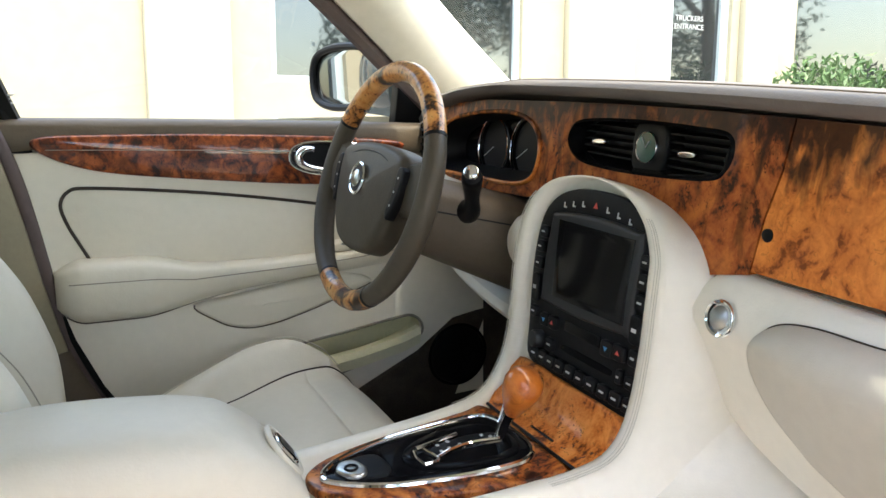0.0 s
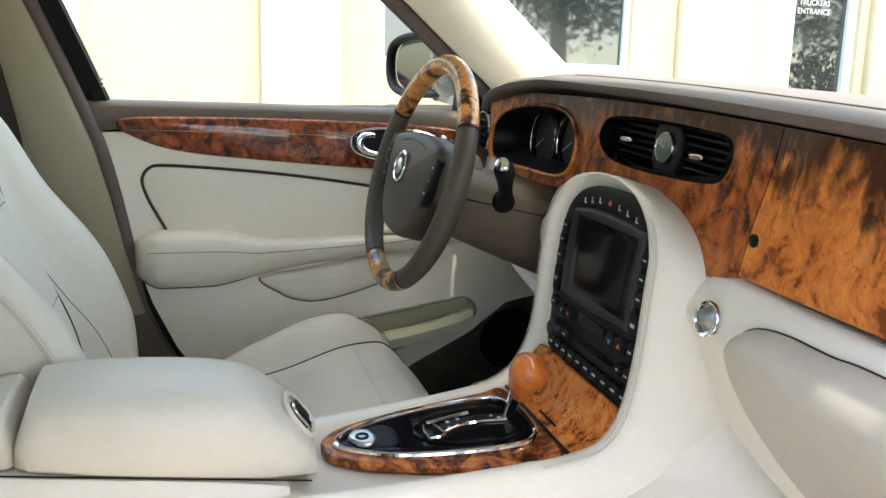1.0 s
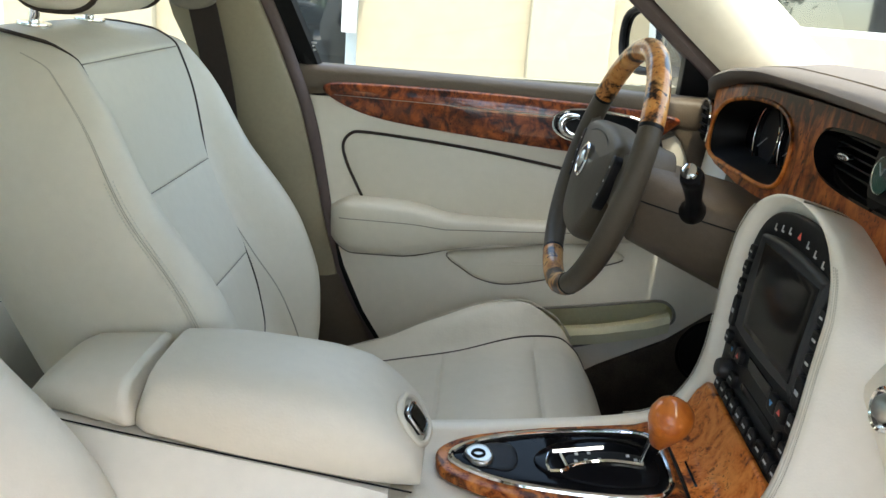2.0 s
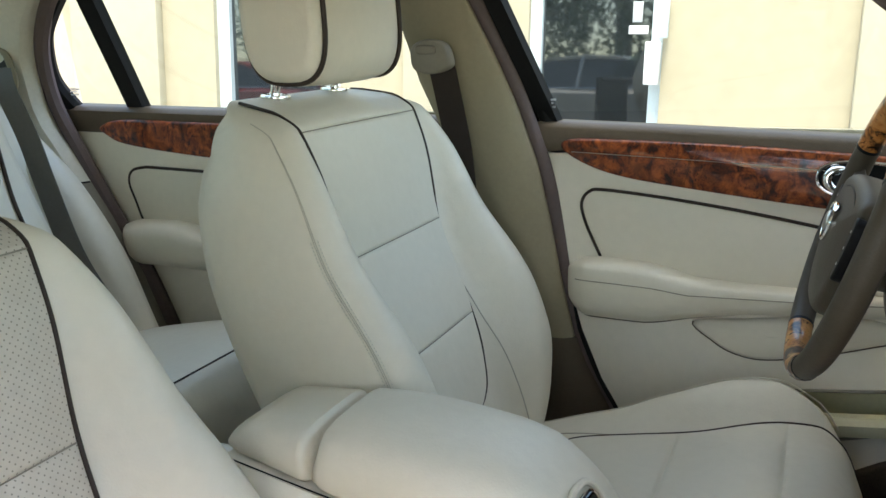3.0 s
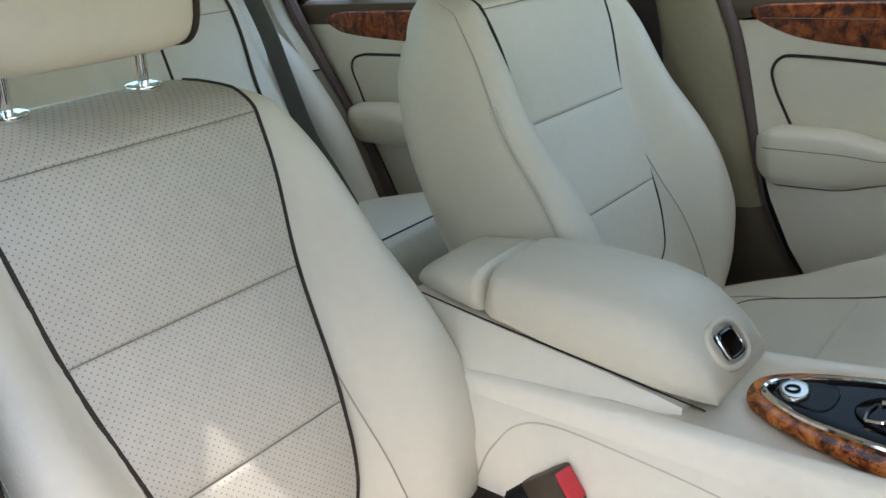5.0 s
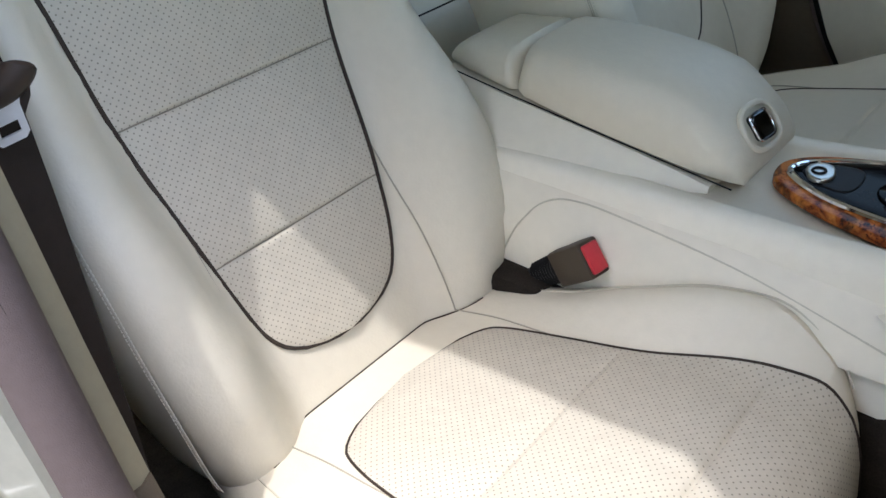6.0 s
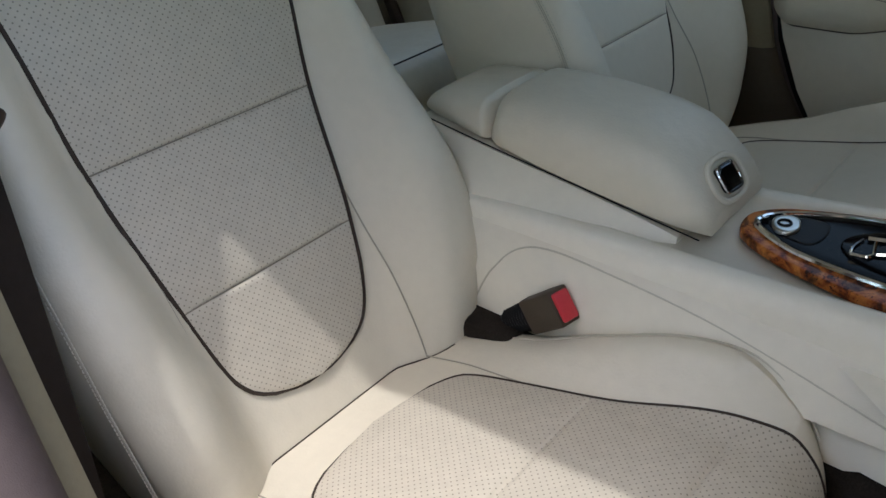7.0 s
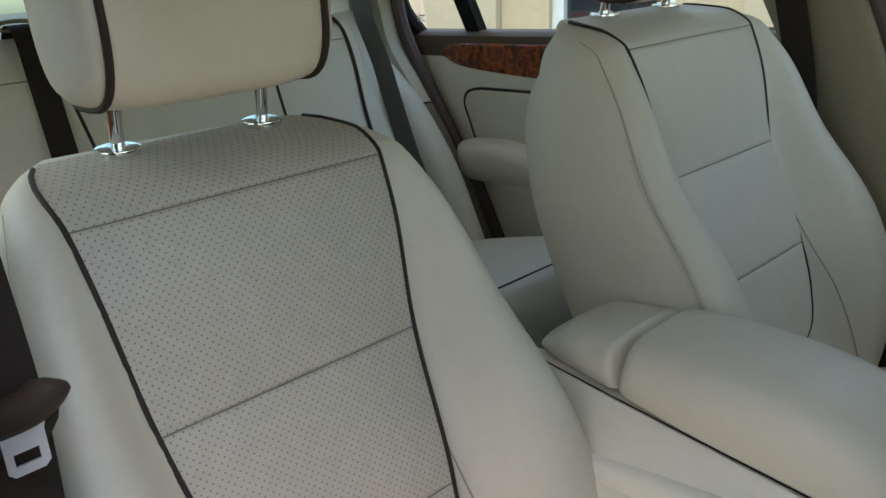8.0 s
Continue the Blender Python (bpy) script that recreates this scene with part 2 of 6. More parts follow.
def curve(pts, n=8, closed=False):
    """Catmull-Rom through points of any dimension."""
    p = [np.array(q, float) for q in pts]
    m = len(p)
    out = []
    for i in range(m if closed else m - 1):
        a, b, c, d = (p[(i + k) % m] if closed else p[min(max(i + k, 0), m - 1)] for k in (-1, 0, 1, 2))
        for j in range(n):
            t = j / n
            out.append(0.5 * (2 * b + (c - a) * t + (2 * a - 5 * b + 4 * c - d) * t * t + (3 * b - a - 3 * c + d) * t ** 3))
    if not closed:
        out.append(p[-1])
    return out


def interp(x, xs, ys):
    """Smooth value through knots."""
    if x <= xs[0]:
        return ys[0]
    if x >= xs[-1]:
        return ys[-1]
    k = max(i for i in range(len(xs) - 1) if xs[i] <= x)
    def slope(i):
        if i == 0 or i == len(xs) - 1:
            j = min(max(i, 1), len(xs) - 1)
            return (ys[j] - ys[j - 1]) / (xs[j] - xs[j - 1])
        a, b = (ys[i] - ys[i - 1]) / (xs[i] - xs[i - 1]), (ys[i + 1] - ys[i]) / (xs[i + 1] - xs[i])
        return 0 if a * b <= 0 else 2 * a * b / (a + b)
    h = xs[k + 1] - xs[k]
    t = (x - xs[k]) / h
    return ys[k] * (2 * t ** 3 - 3 * t * t + 1) + ys[k + 1] * (3 * t * t - 2 * t ** 3) + h * (slope(k) * (t ** 3 - 2 * t * t + t) + slope(k + 1) * (t ** 3 - t * t))


def loft(rings, closed=True, cap=True, bm=None):
    bm = bm or bmesh.new()
    rows = [[bm.verts.new(tuple(p)) for p in r] for r in rings]
    for a, b in zip(rows, rows[1:]):
        n = len(a)
        for i in range(n if closed else n - 1):
            j = (i + 1) % n
            bm.faces.new((a[i], a[j], b[j], b[i]))
    if cap and closed:
        bm.faces.new(rows[0][::-1])
        bm.faces.new(rows[-1])
    return bm


def tube(pts, r, sides=8, closed=False, bm=None, flat=1.0):
    """A round bar along points; r may be a list."""
    p = [Vector(q) for q in pts]
    n = len(p)
    rings, up = [], None
    for i in range(n):
        d = (p[(i + 1) % n] - p[i - 1]) if closed else (p[min(i + 1, n - 1)] - p[max(i - 1, 0)])
        d.normalize()
        if up is None:
            up = d.orthogonal().normalized()
        up = (up - d * up.dot(d)).normalized()
        side = d.cross(up)
        rr = r[i] if isinstance(r, (list, tuple)) else r
        rings.append([p[i] + rr * (math.cos(a) * up * flat + math.sin(a) * side) for a in (2 * math.pi * k / sides for k in range(sides))])
    if closed:
        rings.append(rings[0])
    return loft(rings, True, not closed, bm)


def offset2(pts, d):
    """Polygon moved inwards by d along its corner normals (counter-clockwise or not)."""
    n = len(pts)
    area = sum(pts[i][0] * pts[(i + 1) % n][1] - pts[(i + 1) % n][0] * pts[i][1] for i in range(n))
    s = 1 if area > 0 else -1
    out = []
    for i in range(n):
        a, b = np.subtract(pts[i], pts[i - 1]), np.subtract(pts[(i + 1) % n], pts[i])
        na, nb = np.array([-a[1], a[0]]), np.array([-b[1], b[0]])
        v = na / (np.linalg.norm(na) + 1e-9) + nb / (np.linalg.norm(nb) + 1e-9)
        k = np.linalg.norm(v)
        v = v / max(k, 1e-6) / max(k / 2, 0.5)
        out.append(tuple(np.array(pts[i]) + s * d * v))
    return out


def slab(outline, place, depth, edge=0.003, puff=0.0, bm=None, back=0.0, rings=3):
    """A plate of a rounded-edged outline. place(u, v, d): the place d above the carrier surface."""
    bm = bm or bmesh.new()
    rs = [[place(u, v, -back) for u, v in outline]]
    for k in range(rings + 1):
        a = math.pi / 2 * k / rings
        o = offset2(outline, edge * (1 - math.cos(a))) if edge else outline
        rs.append([place(u, v, depth - edge + edge * math.sin(a)) for u, v in o])
        if not edge:
            break
    inner = offset2(outline, edge) if edge else outline
    c = np.mean(inner, axis=0)
    for f in (0.8, 0.5, 0.2):
        rs.append([place(c[0] + (u - c[0]) * f, c[1] + (v - c[1]) * f, depth + puff * (1 - f * f)) for u, v in inner])
    return loft(rs, True, True, bm)


def plate(outer, holes, place, depth, lip=0.0):
    """A plate with openings through it."""
    bm = bmesh.new()
    loops = []
    for pts in (outer, *holes):
        vs = [bm.verts.new((u, v, 0)) for u, v in pts]
        for i in range(len(vs)):
            bm.edges.new((vs[i], vs[(i + 1) % len(vs)]))
        loops.append(vs)
    bmesh.ops.triangle_fill(bm, edges=bm.edges[:], use_beauty=True)
    bmesh.ops.recalc_face_normals(bm, faces=bm.faces)
    long = [e for e in bm.edges if e.calc_length() > 0.05]
    bmesh.ops.subdivide_edges(bm, edges=long, cuts=2)
    bmesh.ops.triangulate(bm, faces=bm.faces)
    top = bm.faces[:]
    res = bmesh.ops.extrude_face_region(bm, geom=top)
    moved = {v for v in res["geom"] if isinstance(v, bmesh.types.BMVert)}
    for v in bm.verts:
        v.co = place(v.co.x, v.co.y, depth if v in moved else 0.0)
    return bm


def box(lo, hi, bevel=0.0, seg=2):
    bm = bmesh.new()
    bmesh.ops.create_cube(bm, size=1)
    for v in bm.verts:
        v.co = [lo[k] + (v.co[k] + 0.5) * (hi[k] - lo[k]) for k in range(3)]
    if bevel:
        bmesh.ops.bevel(bm, geom=bm.edges[:], offset=bevel, segments=seg, profile=0.5, affect="EDGES")
    return bm


def lathe(profile, centre, axis, sides=24):
    """Turned body: profile of (radius, along the axis)."""
    a = Vector(axis).normalized()
    u = a.orthogonal().normalized()
    w = a.cross(u)
    c = Vector(centre)
    return loft([[c + a * h + max(r, 1e-4) * (math.cos(t) * u + math.sin(t) * w) for t in (2 * math.pi * k / sides for k in range(sides))] for r, h in profile])


def ellipse(cu, cv, ru, rv, n=28, turn=0.0, power=2.0):
    out = []
    for k in range(n):
        t = 2 * math.pi * k / n
        x, y = (math.copysign(abs(f(t)) ** (2 / power), f(t)) for f in (math.cos, math.sin))
        out.append((cu + ru * x * math.cos(turn) - rv * y * math.sin(turn), cv + ru * x * math.sin(turn) + rv * y * math.cos(turn)))
    return out


# ---- the body shell ----
def shell_sheet(rows, thick, mat, name, label, kind="structure", category=""):
    """A sheet through rows of points, given thickness downwards or outwards by the vector thick."""
    up = [[Vector(p) for p in r] for r in rows]
    rings = []
    for r in up:
        rings.append(r + [p + Vector(thick) for p in reversed(r)])
    return solo(name, loft(rings), mat, label, category, kind=kind)


solo("floor", box((-1.25, -0.70, 0.20), (1.10, 0.70, 0.235), 0.01), M_mat, "dark brown carpet on the car's floor", "carpet", kind="structure")
solo("tunnel_carpet", loft([[(x, -0.15, 0.23), (x, -0.135, 0.42), (x, -0.09, 0.47), (x, 0.11, 0.47), (x, 0.155, 0.42), (x, 0.17, 0.23)] for x in (-0.75, -0.3, 0.2, 0.6, 0.95)]),
     M_carpet, "dark carpeted transmission tunnel under the console", "carpet", kind="structure")

ROOF_X = [-1.35, -1.15, -0.8, -0.4, 0.0, 0.30, 0.56]


def roof_z(x, y):
    top = interp(x, ROOF_X, [1.338, 1.358, 1.380, 1.388, 1.378, 1.350, 1.306])
    return top - 0.065 * (abs(y) / 0.58) ** 4


def roof_fwd(x, y):
    """The front edge, out of view, is pushed forwards to keep sun off the dash."""
    return max(0, x - 0.1) / 0.46 * 0.12 * (1 - (y / 0.60) ** 10)


ys = [-0.58 + 1.16 * k / 16 for k in range(17)]
shell_sheet([[(x + roof_fwd(x, y), y, roof_z(x, y)) for y in ys] for x in ROOF_X], (0, 0, 0.012), M_lining, "ceiling", "pale cloth headliner under the car roof")
shell_sheet([[(x + roof_fwd(x, y), y * 1.07, roof_z(x, y) + 0.035) for y in ys] for x in ROOF_X], (0, 0, 0.015), M_paint, "roof", "silver painted car roof panel")

PIL_Z = [0.30, 0.45, 0.56, 0.70, 0.80, 0.90, 0.97, 1.05, 1.15, 1.235, 1.33]


def b_front(z):
    return interp(z, PIL_Z, [0.17, 0.100, 0.045, 0.012, -0.007, -0.030, -0.055, -0.083, -0.118, -0.148, -0.185])


def b_pillar(s, name, label):
    """Trimmed centre pillar of one side; s is 1 on the left, -1 on the right."""
    ob = thing(name, (-0.12, s * 0.72, 0.25), label, "pillar", kind="structure")

    def section(z, x0, x1, out):
        y = s * interp(z, [0.3, 0.97, 1.33], [0.70, 0.685, 0.550])
        return [(x0, y + s * out, z), (x0, y + s * 0.008, z), (x0 + 0.012, y, z), (x0 + 0.5 * (x1 - x0), y - s * 0.006, z), (x1 - (0.02 if s > 0 else 0.008), y, z), (x1 - (0.004 if s > 0 else 0.001), y + s * 0.012, z), (x1, y + s * 0.03, z), (x1, y + s * out, z)]

    def rear(z):
        return interp(z, [0.30, 0.575, 0.90, 1.06, 1.235, 1.33], [-0.12, -0.13, -0.205, -0.268, -0.290, -0.310])

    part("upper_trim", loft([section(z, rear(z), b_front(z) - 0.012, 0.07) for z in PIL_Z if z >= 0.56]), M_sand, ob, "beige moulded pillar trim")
    part("lower_trim", loft([section(z, rear(z) - 0.004, b_front(z) - 0.008, 0.072) for z in (0.26, 0.30, 0.38, 0.45, 0.52, 0.572)]), M_taupe, ob, "dark taupe lower pillar trim")
    part("door_seal", tube([(b_front(z) - (0.006 if s > 0 else -0.006), s * (interp(z, [0.3, 0.97, 1.33], [0.70, 0.685, 0.550]) + (0.030 if s > 0 else 0.050)), z) for z in np.linspace(0.28, 1.33, 40)], 0.013 if s > 0 else 0.025, 10), M_seal, ob, "brown flocked door seal")
    part("frame_seal", tube([(b_front(z) + 0.020, s * (interp(z, [0.3, 0.97, 1.33], [0.735, 0.745, 0.595])), z) for z in np.linspace(0.28, 1.33, 40)], 0.016 if s > 0 else 0.010, 8), M_rubber, ob, "black rubber seal")
    part("filler", loft([[(b_front(z) + dx, s * (interp(z, [0.3, 0.97, 1.33], [0.735, 0.745, 0.595]) + dy), z) for dx, dy in ((-0.05, 0.012), (0.030 if s > 0 else 0.004, 0.006), (0.030 if s > 0 else 0.004, 0.03), (-0.05, 0.03))] for z in PIL_Z]), M_rubber, ob)
    part("jamb", box((-0.20, s * 0.70, 0.22), (0.02, s * 0.80, 0.40), 0.01) if s > 0 else box((-0.20, -0.80, 0.22), (0.02, -0.70, 0.40), 0.01), M_paint, ob, "painted lower jamb")
    return ob


b_pillar(1, "b_pillar", "beige trimmed centre pillar between the front and rear doors")
rp = b_pillar(-1, "b_pillar", "beige trimmed centre pillar beside the passenger seat")
# painted outer face of the right pillar with its label
part("painted_face", loft([[(b_front(z) + dx, dy - interp(z, [0.3, 0.97, 1.33], [0.80, 0.80, 0.64]), z) for dx, dy in ((-0.20, 0.0), (-0.012, 0.006), (0.012, 0.026), (0.012, 0.045), (-0.20, 0.045))] for z in PIL_Z]), M_paint, rp, "light painted metal door jamb")
st = part("warning_label", box((-0.045, -0.806, 0.535), (0.034, -0.802, 0.628), 0.001), M_white, rp, "white warning label with a red ring")
part("red_ring", tube([(-0.004 + 0.027 * math.cos(a), -0.807, 0.578 + 0.027 * math.sin(a)) for a in np.linspace(0, 2 * math.pi, 25)[:-1]], 0.0025, 6, True), M_redmark, st)

# sills
for s, nm in ((1, "sill"), (-1, "sill")):
    solo(nm, loft([[(x, s * 0.80, 0.20), (x, s * 0.80, 0.33), (x, s * 0.76, 0.36), (x, s * 0.70, 0.36), (x, s * 0.66, 0.34), (x, s * 0.65, 0.20)] for x in (-1.2, -0.4, 0.4, 1.1)]), M_taupe, "dark trimmed door sill of the car", "sill", kind="structure")


def a_pillar(s, fwd):
    ob = thing("a_pillar", (0.9, s * 0.68, 1.0), "cream padded windscreen pillar beside the dashboard", "pillar", kind="structure")
    path = curve([(0.93, 0.715, 0.93), (0.82, 0.69, 1.015), (0.715, 0.665, 1.10), (0.61, 0.63, 1.185), (0.50, 0.595, 1.272), (0.43, 0.575, 1.325)], 8)
    rings = []
    for p in path:
        p = Vector(p)
        rings.append([(p.x + a, s * (p.y + b), p.z + c) for a, b, c in ((-0.055 + fwd, 0.045, -0.045), (-0.060 + fwd, 0.02, -0.045), (-0.035 + 0.6 * fwd, -0.012, -0.022), (0.0, -0.022, 0.005), (0.035, -0.010, 0.030), (0.055, 0.018, 0.048), (0.050, 0.04, 0.050))])
    part("trim", loft(rings), M_vinyl, ob)
    part("seal", tube([(p[0] - 0.068 + fwd, s * (p[1] + (0.045 if s > 0 else 0.034)), p[2] - (0.052 if s > 0 else 0.030)) for p in path], 0.016, 8), M_seal, ob, "brown door seal")
    return ob


for s in (1, -1):
    a_pillar(s, 0.0 if s > 0 else 0.045)
    # roof rail
    rail = curve([(0.585, 0.61, 1.230), (0.53, 0.594, 1.272), (0.47, 0.575, 1.315), (0.30, 0.58, 1.330), (0.10, 0.58, 1.338), (-0.25, 0.575, 1.338), (-0.7, 0.57, 1.328), (-1.0, 0.565, 1.305), (-1.2, 0.56, 1.295), (-1.34, 0.555, 1.288)], 8)
    # outer lip widened rearwards, out of view, to block sun on the backrest
    solo("roof_rail", loft([[(p[0], s * (p[1] - 0.03), p[2] + 0.005), (p[0], s * (p[1] - 0.02), p[2] - 0.02), (p[0], s * (p[1] + 0.01), p[2] - 0.026), (p[0], s * (p[1] + 0.04), p[2] - 0.015), (p[0], s * (p[1] + 0.06 + 0.05 * min(1, max(0, -p[0] * 4))), p[2] + 0.03), (p[0], s * p[1], p[2] + 0.05)] for p in rail]), M_vinyl, "cream roof rail trim over the doors", "trim", kind="structure")

# bulkhead, windscreen, tail
for s in (1, -1):
    solo("cowl_side", loft([[(x, s * 0.715, 0.22), (x, s * 0.80, 0.22), (x, s * 0.815, 0.60), (x, s * 0.785, 0.955), (x, s * 0.715, 0.955)] for x in (0.80 if s > 0 else 0.86, 0.95, 1.13)]), M_paint, "painted cowl side post at the front of the door opening", "post", kind="structure")
solo("bulkhead", box((1.08, -0.78, 0.15), (1.13, 0.78, 0.98), 0.01), M_carpet, "dark bulkhead behind the dashboard", "panel", kind="structure")
ws = loft([[(0.46 + 0.50 * t + 0.10 * (1 - (y / 0.7) ** 2), y * (0.56 + 0.16 * t) / 0.7, 1.335 - 0.345 * t) for y in np.linspace(-0.7, 0.7, 13)] for t in np.linspace(0, 1, 7)], False, False)
w = solo("windscreen", ws, M_screen_glass, "clear raked windscreen glass", "windscreen", kind="structure")
solo("scuttle", loft([[(1.06, y, 0.93), (1.30, y, 0.90), (1.30, y, 0.86), (1.06, y, 0.88)] for y in np.linspace(-0.74, 0.74, 9)]), M_black, "black scuttle below the windscreen", "panel", kind="structure")

for s in (1, -1):
    ob = thing("c_pillar", (-1.25, s * 0.62, 0.95), "pale grey cream rear quarter pillar trim", "pillar", kind="structure")
    rows = []
    for z in (0.42, 0.50, 0.60, 0.74, 0.82, 0.875, 0.95, 0.995, 1.05, 1.10, 1.18, 1.245, 1.30, 1.33):
        x1 = interp(z, [0.42, 0.60, 0.74, 0.875, 0.995, 1.10, 1.18, 1.245, 1.30], [-0.925, -0.995, -1.078, -1.170, -1.235, -1.225, -1.175, -1.105, -1.0])
        x0 = interp(z, [0.42, 0.95, 1.05, 1.17, 1.23, 1.30], [-1.25, -1.44, -1.42, -1.385, -1.375, -1.335])
        yy = interp(z, [0.42, 0.95, 1.30], [0.665, 0.645, 0.555])
        rows.append([(x0, s * (yy - interp(z, [0.9, 1.05], [0.10, 0.025])), z), (0.5 * (x0 + x1), s * (yy - 0.012), z), (x1 - 0.05, s * (yy - 0.008), z), (x1 - 0.01, s * (yy + 0.004), z), (x1, s * (yy + 0.03), z), (x1 - 0.02, s * (yy + 0.10), z), (x0, s * (yy + 0.10), z)])
    part("trim", loft([r for r in rows if r[0][2] >= 0.82]), M_pillar, ob)
    part("lower_trim", loft([[(x, y + (0.003 * s), z) for x, y, z in r] for r in rows if r[0][2] <= 0.82]), M_brown, ob, "brown beige lower quarter trim")
    part("trim_gap", tube([Vector(p) + Vector((0, -s * 0.001, 0)) for p in rows[4][1:5]], 0.0022, 6), M_black, ob)
    part("headliner_seam", tube(curve([(-1.345, s * 0.520, 1.268), (-1.26, s * 0.541, 1.252), (-1.17, s * 0.556, 1.243), (-1.10, s * 0.566, 1.240)], 5), 0.0024, 6), M_brown, ob)
    slot = part("belt_guide", tube(curve([(-1.315, s * 0.606, 1.045), (-1.31, s * 0.60, 1.115), (-1.285, s * 0.600, 1.13), (-1.255, s * 0.604, 1.115), (-1.245, s * 0.608, 1.05), (-1.28, s * 0.608, 1.03)], 6, True), 0.008, 8, True), M_sand, ob, "beige belt guide frame")
    part("slot", slab(ellipse(-1.28, 1.08, 0.022, 0.036, power=4), lambda u, v, d: (u, s * (0.612 - d), v), 0.004, 0.001, back=0.01), M_black, slot)

rw = loft([[(-1.335 - 0.42 * t, y * (0.565 + 0.05 * t) / 0.5, 1.325 - 0.325 * t) for y in np.linspace(-0.5, 0.5, 9)] for t in np.linspace(0, 1, 5)], False, False)
w = solo("rear_window", rw, M_rear_glass, "sloping tinted rear window glass", "window", kind="structure")
solo("parcel_shelf", box((-1.79, -0.64, 0.96), (-1.26, 0.64, 0.99), 0.01), M_dashtop, "taupe rear parcel shelf below the rear window", "shelf", kind="structure")
solo("boot_wall", box((-1.83, -0.75, 0.2), (-1.79, 0.75, 0.99), 0.01), M_carpet, "dark boot wall behind the rear seat", "panel", kind="structure")


# ---- doors ----
def door_y(x, z):
    return 0.742 - 0.075 * max(x, 0) ** 1.2 - 0.035 * (0.975 - z)


def front_door(s, name):
    ob = thing(name, (0.4, s * 0.78, 0.36), "closed car door trimmed in cream leather with a burl wood strip", "car door")

    def on(u, v, d):
        return (u, s * (door_y(u, v) - d), v)

    edge = [(-0.055, 0.974), (-0.040, 0.922), (-0.014, 0.812), (0.012, 0.690), (0.042, 0.590), (0.082, 0.500), (0.120, 0.440), (0.16, 0.38)]
    low_wood = [(0.80, 0.915), (0.70, 0.900), (0.655, 0.895), (0.60, 0.868), (0.55, 0.852), (0.494, 0.847), (0.412, 0.851), (0.245, 0.866), (0.118, 0.881), (0.047, 0.900), (0.015, 0.918), (-0.036, 0.918)]
    # cream main panel with the opening of the door bin
    bin_o = curve([(0.335, 0.500), (0.40, 0.531), (0.52, 0.552), (0.62, 0.570), (0.662, 0.574), (0.684, 0.555), (0.676, 0.528), (0.60, 0.498), (0.50, 0.465), (0.40, 0.440), (0.345, 0.462)], 5, True)
    main = edge[1:] + [(0.60, 0.38), (0.82, 0.40)] + [(0.82, 0.915)] + low_wood[1:]
    part("door_card", plate(main, [bin_o], on, 0.016), M_vinyl, ob, "cream moulded door card")
    bin_in = offset2(bin_o, -0.004)
    part("bin_liner", loft([[on(u, v, 0.012) for u, v in bin_in], [on(u, v + 0.004, -0.055) for u, v in bin_in]], True, False), M_bin, ob, "olive cream bin liner")
    part("bin_back", slab(bin_in, lambda u, v, d: on(u, v, d - 0.058), 0.004, 0), M_bin, ob, "olive cream bin back")
    part("bin_lip", loft([[on(u, v, 0.012), on(u, v, 0.030), on(u, v - 0.012, 0.036), on(u, v - 0.034, 0.030), on(u, v - 0.040, 0.012)] for u, v in ((0.36, 0.487), (0.45, 0.500), (0.55, 0.516), (0.64, 0.538), (0.675, 0.552))]), M_lip, ob, "cream front lip of the door bin")
    part("bin_trim", tube([on(u, v, 0.017) for u, v in bin_o], 0.0028, 6, True), M_seam_shade, ob)
    part("edge_seal", tube([on(u - 0.003, v, 0.008) for u, v in curve(edge, 4)], 0.009, 8), M_rubber, ob, "black rubber edge seal")
    # dark upper rail
    rows = []
    for x in np.linspace(-0.052, 0.84, 36):
        zt = interp(x, [-0.06, 0.3, 0.66, 0.84], [0.976, 0.968, 0.957, 0.949])
        zb = zt - interp(x, [-0.06, 0.02, 0.3, 0.62, 0.84], [0.058, 0.050, 0.050, 0.058, 0.06])
        rows.append([on(x, zb, 0.010), on(x, zb, 0.019), on(x, zb + 0.010, 0.024), on(x, zt - 0.012, 0.024), on(x, zt - 0.003, 0.017), on(x, zt, 0.005), on(x, zt, -0.03), on(x, zb, -0.03)])
    part("upper_rail", loft(rows), M_taupe, ob, "dark taupe upper door rail")
    part("quarter_rail", slab(curve([(0.60, 0.93), (0.70, 0.925), (0.80, 0.92), (0.80, 0.83), (0.70, 0.80), (0.655, 0.88)], 4, True), on, 0.021, 0.004), M_taupe, ob)
    wood = curve([(0.000, 0.928), (0.012, 0.945), (0.10, 0.9475), (0.25, 0.946), (0.412, 0.941), (0.55, 0.934), (0.62, 0.928), (0.648, 0.918), (0.632, 0.900), (0.59, 0.866), (0.55, 0.853), (0.494, 0.848), (0.412, 0.852), (0.245, 0.867), (0.118, 0.882), (0.047, 0.901)], 5, True)
    part("wood_strip", slab(wood, on, 0.034, 0.006, 0.004), M_burl_d, ob, "glossy red-brown burl wood strip")
    part("inlay", tube([on(x, interp(x, [0.01, 0.3, 0.5, 0.62], [0.925, 0.917, 0.909, 0.903]), 0.0385 - 0.003 * (x > 0.5)) for x in np.linspace(0.02, 0.47, 24)], 0.0006, 5), M_satin, ob, "thin pale inlay line")
    bez = part("handle_bezel", tube([on(u, v, 0.040) for u, v in ellipse(0.512, 0.896, 0.088, 0.030, 36, -0.08, 2.6)], 0.0032, 8, True), M_chrome, ob, "chrome handle surround")
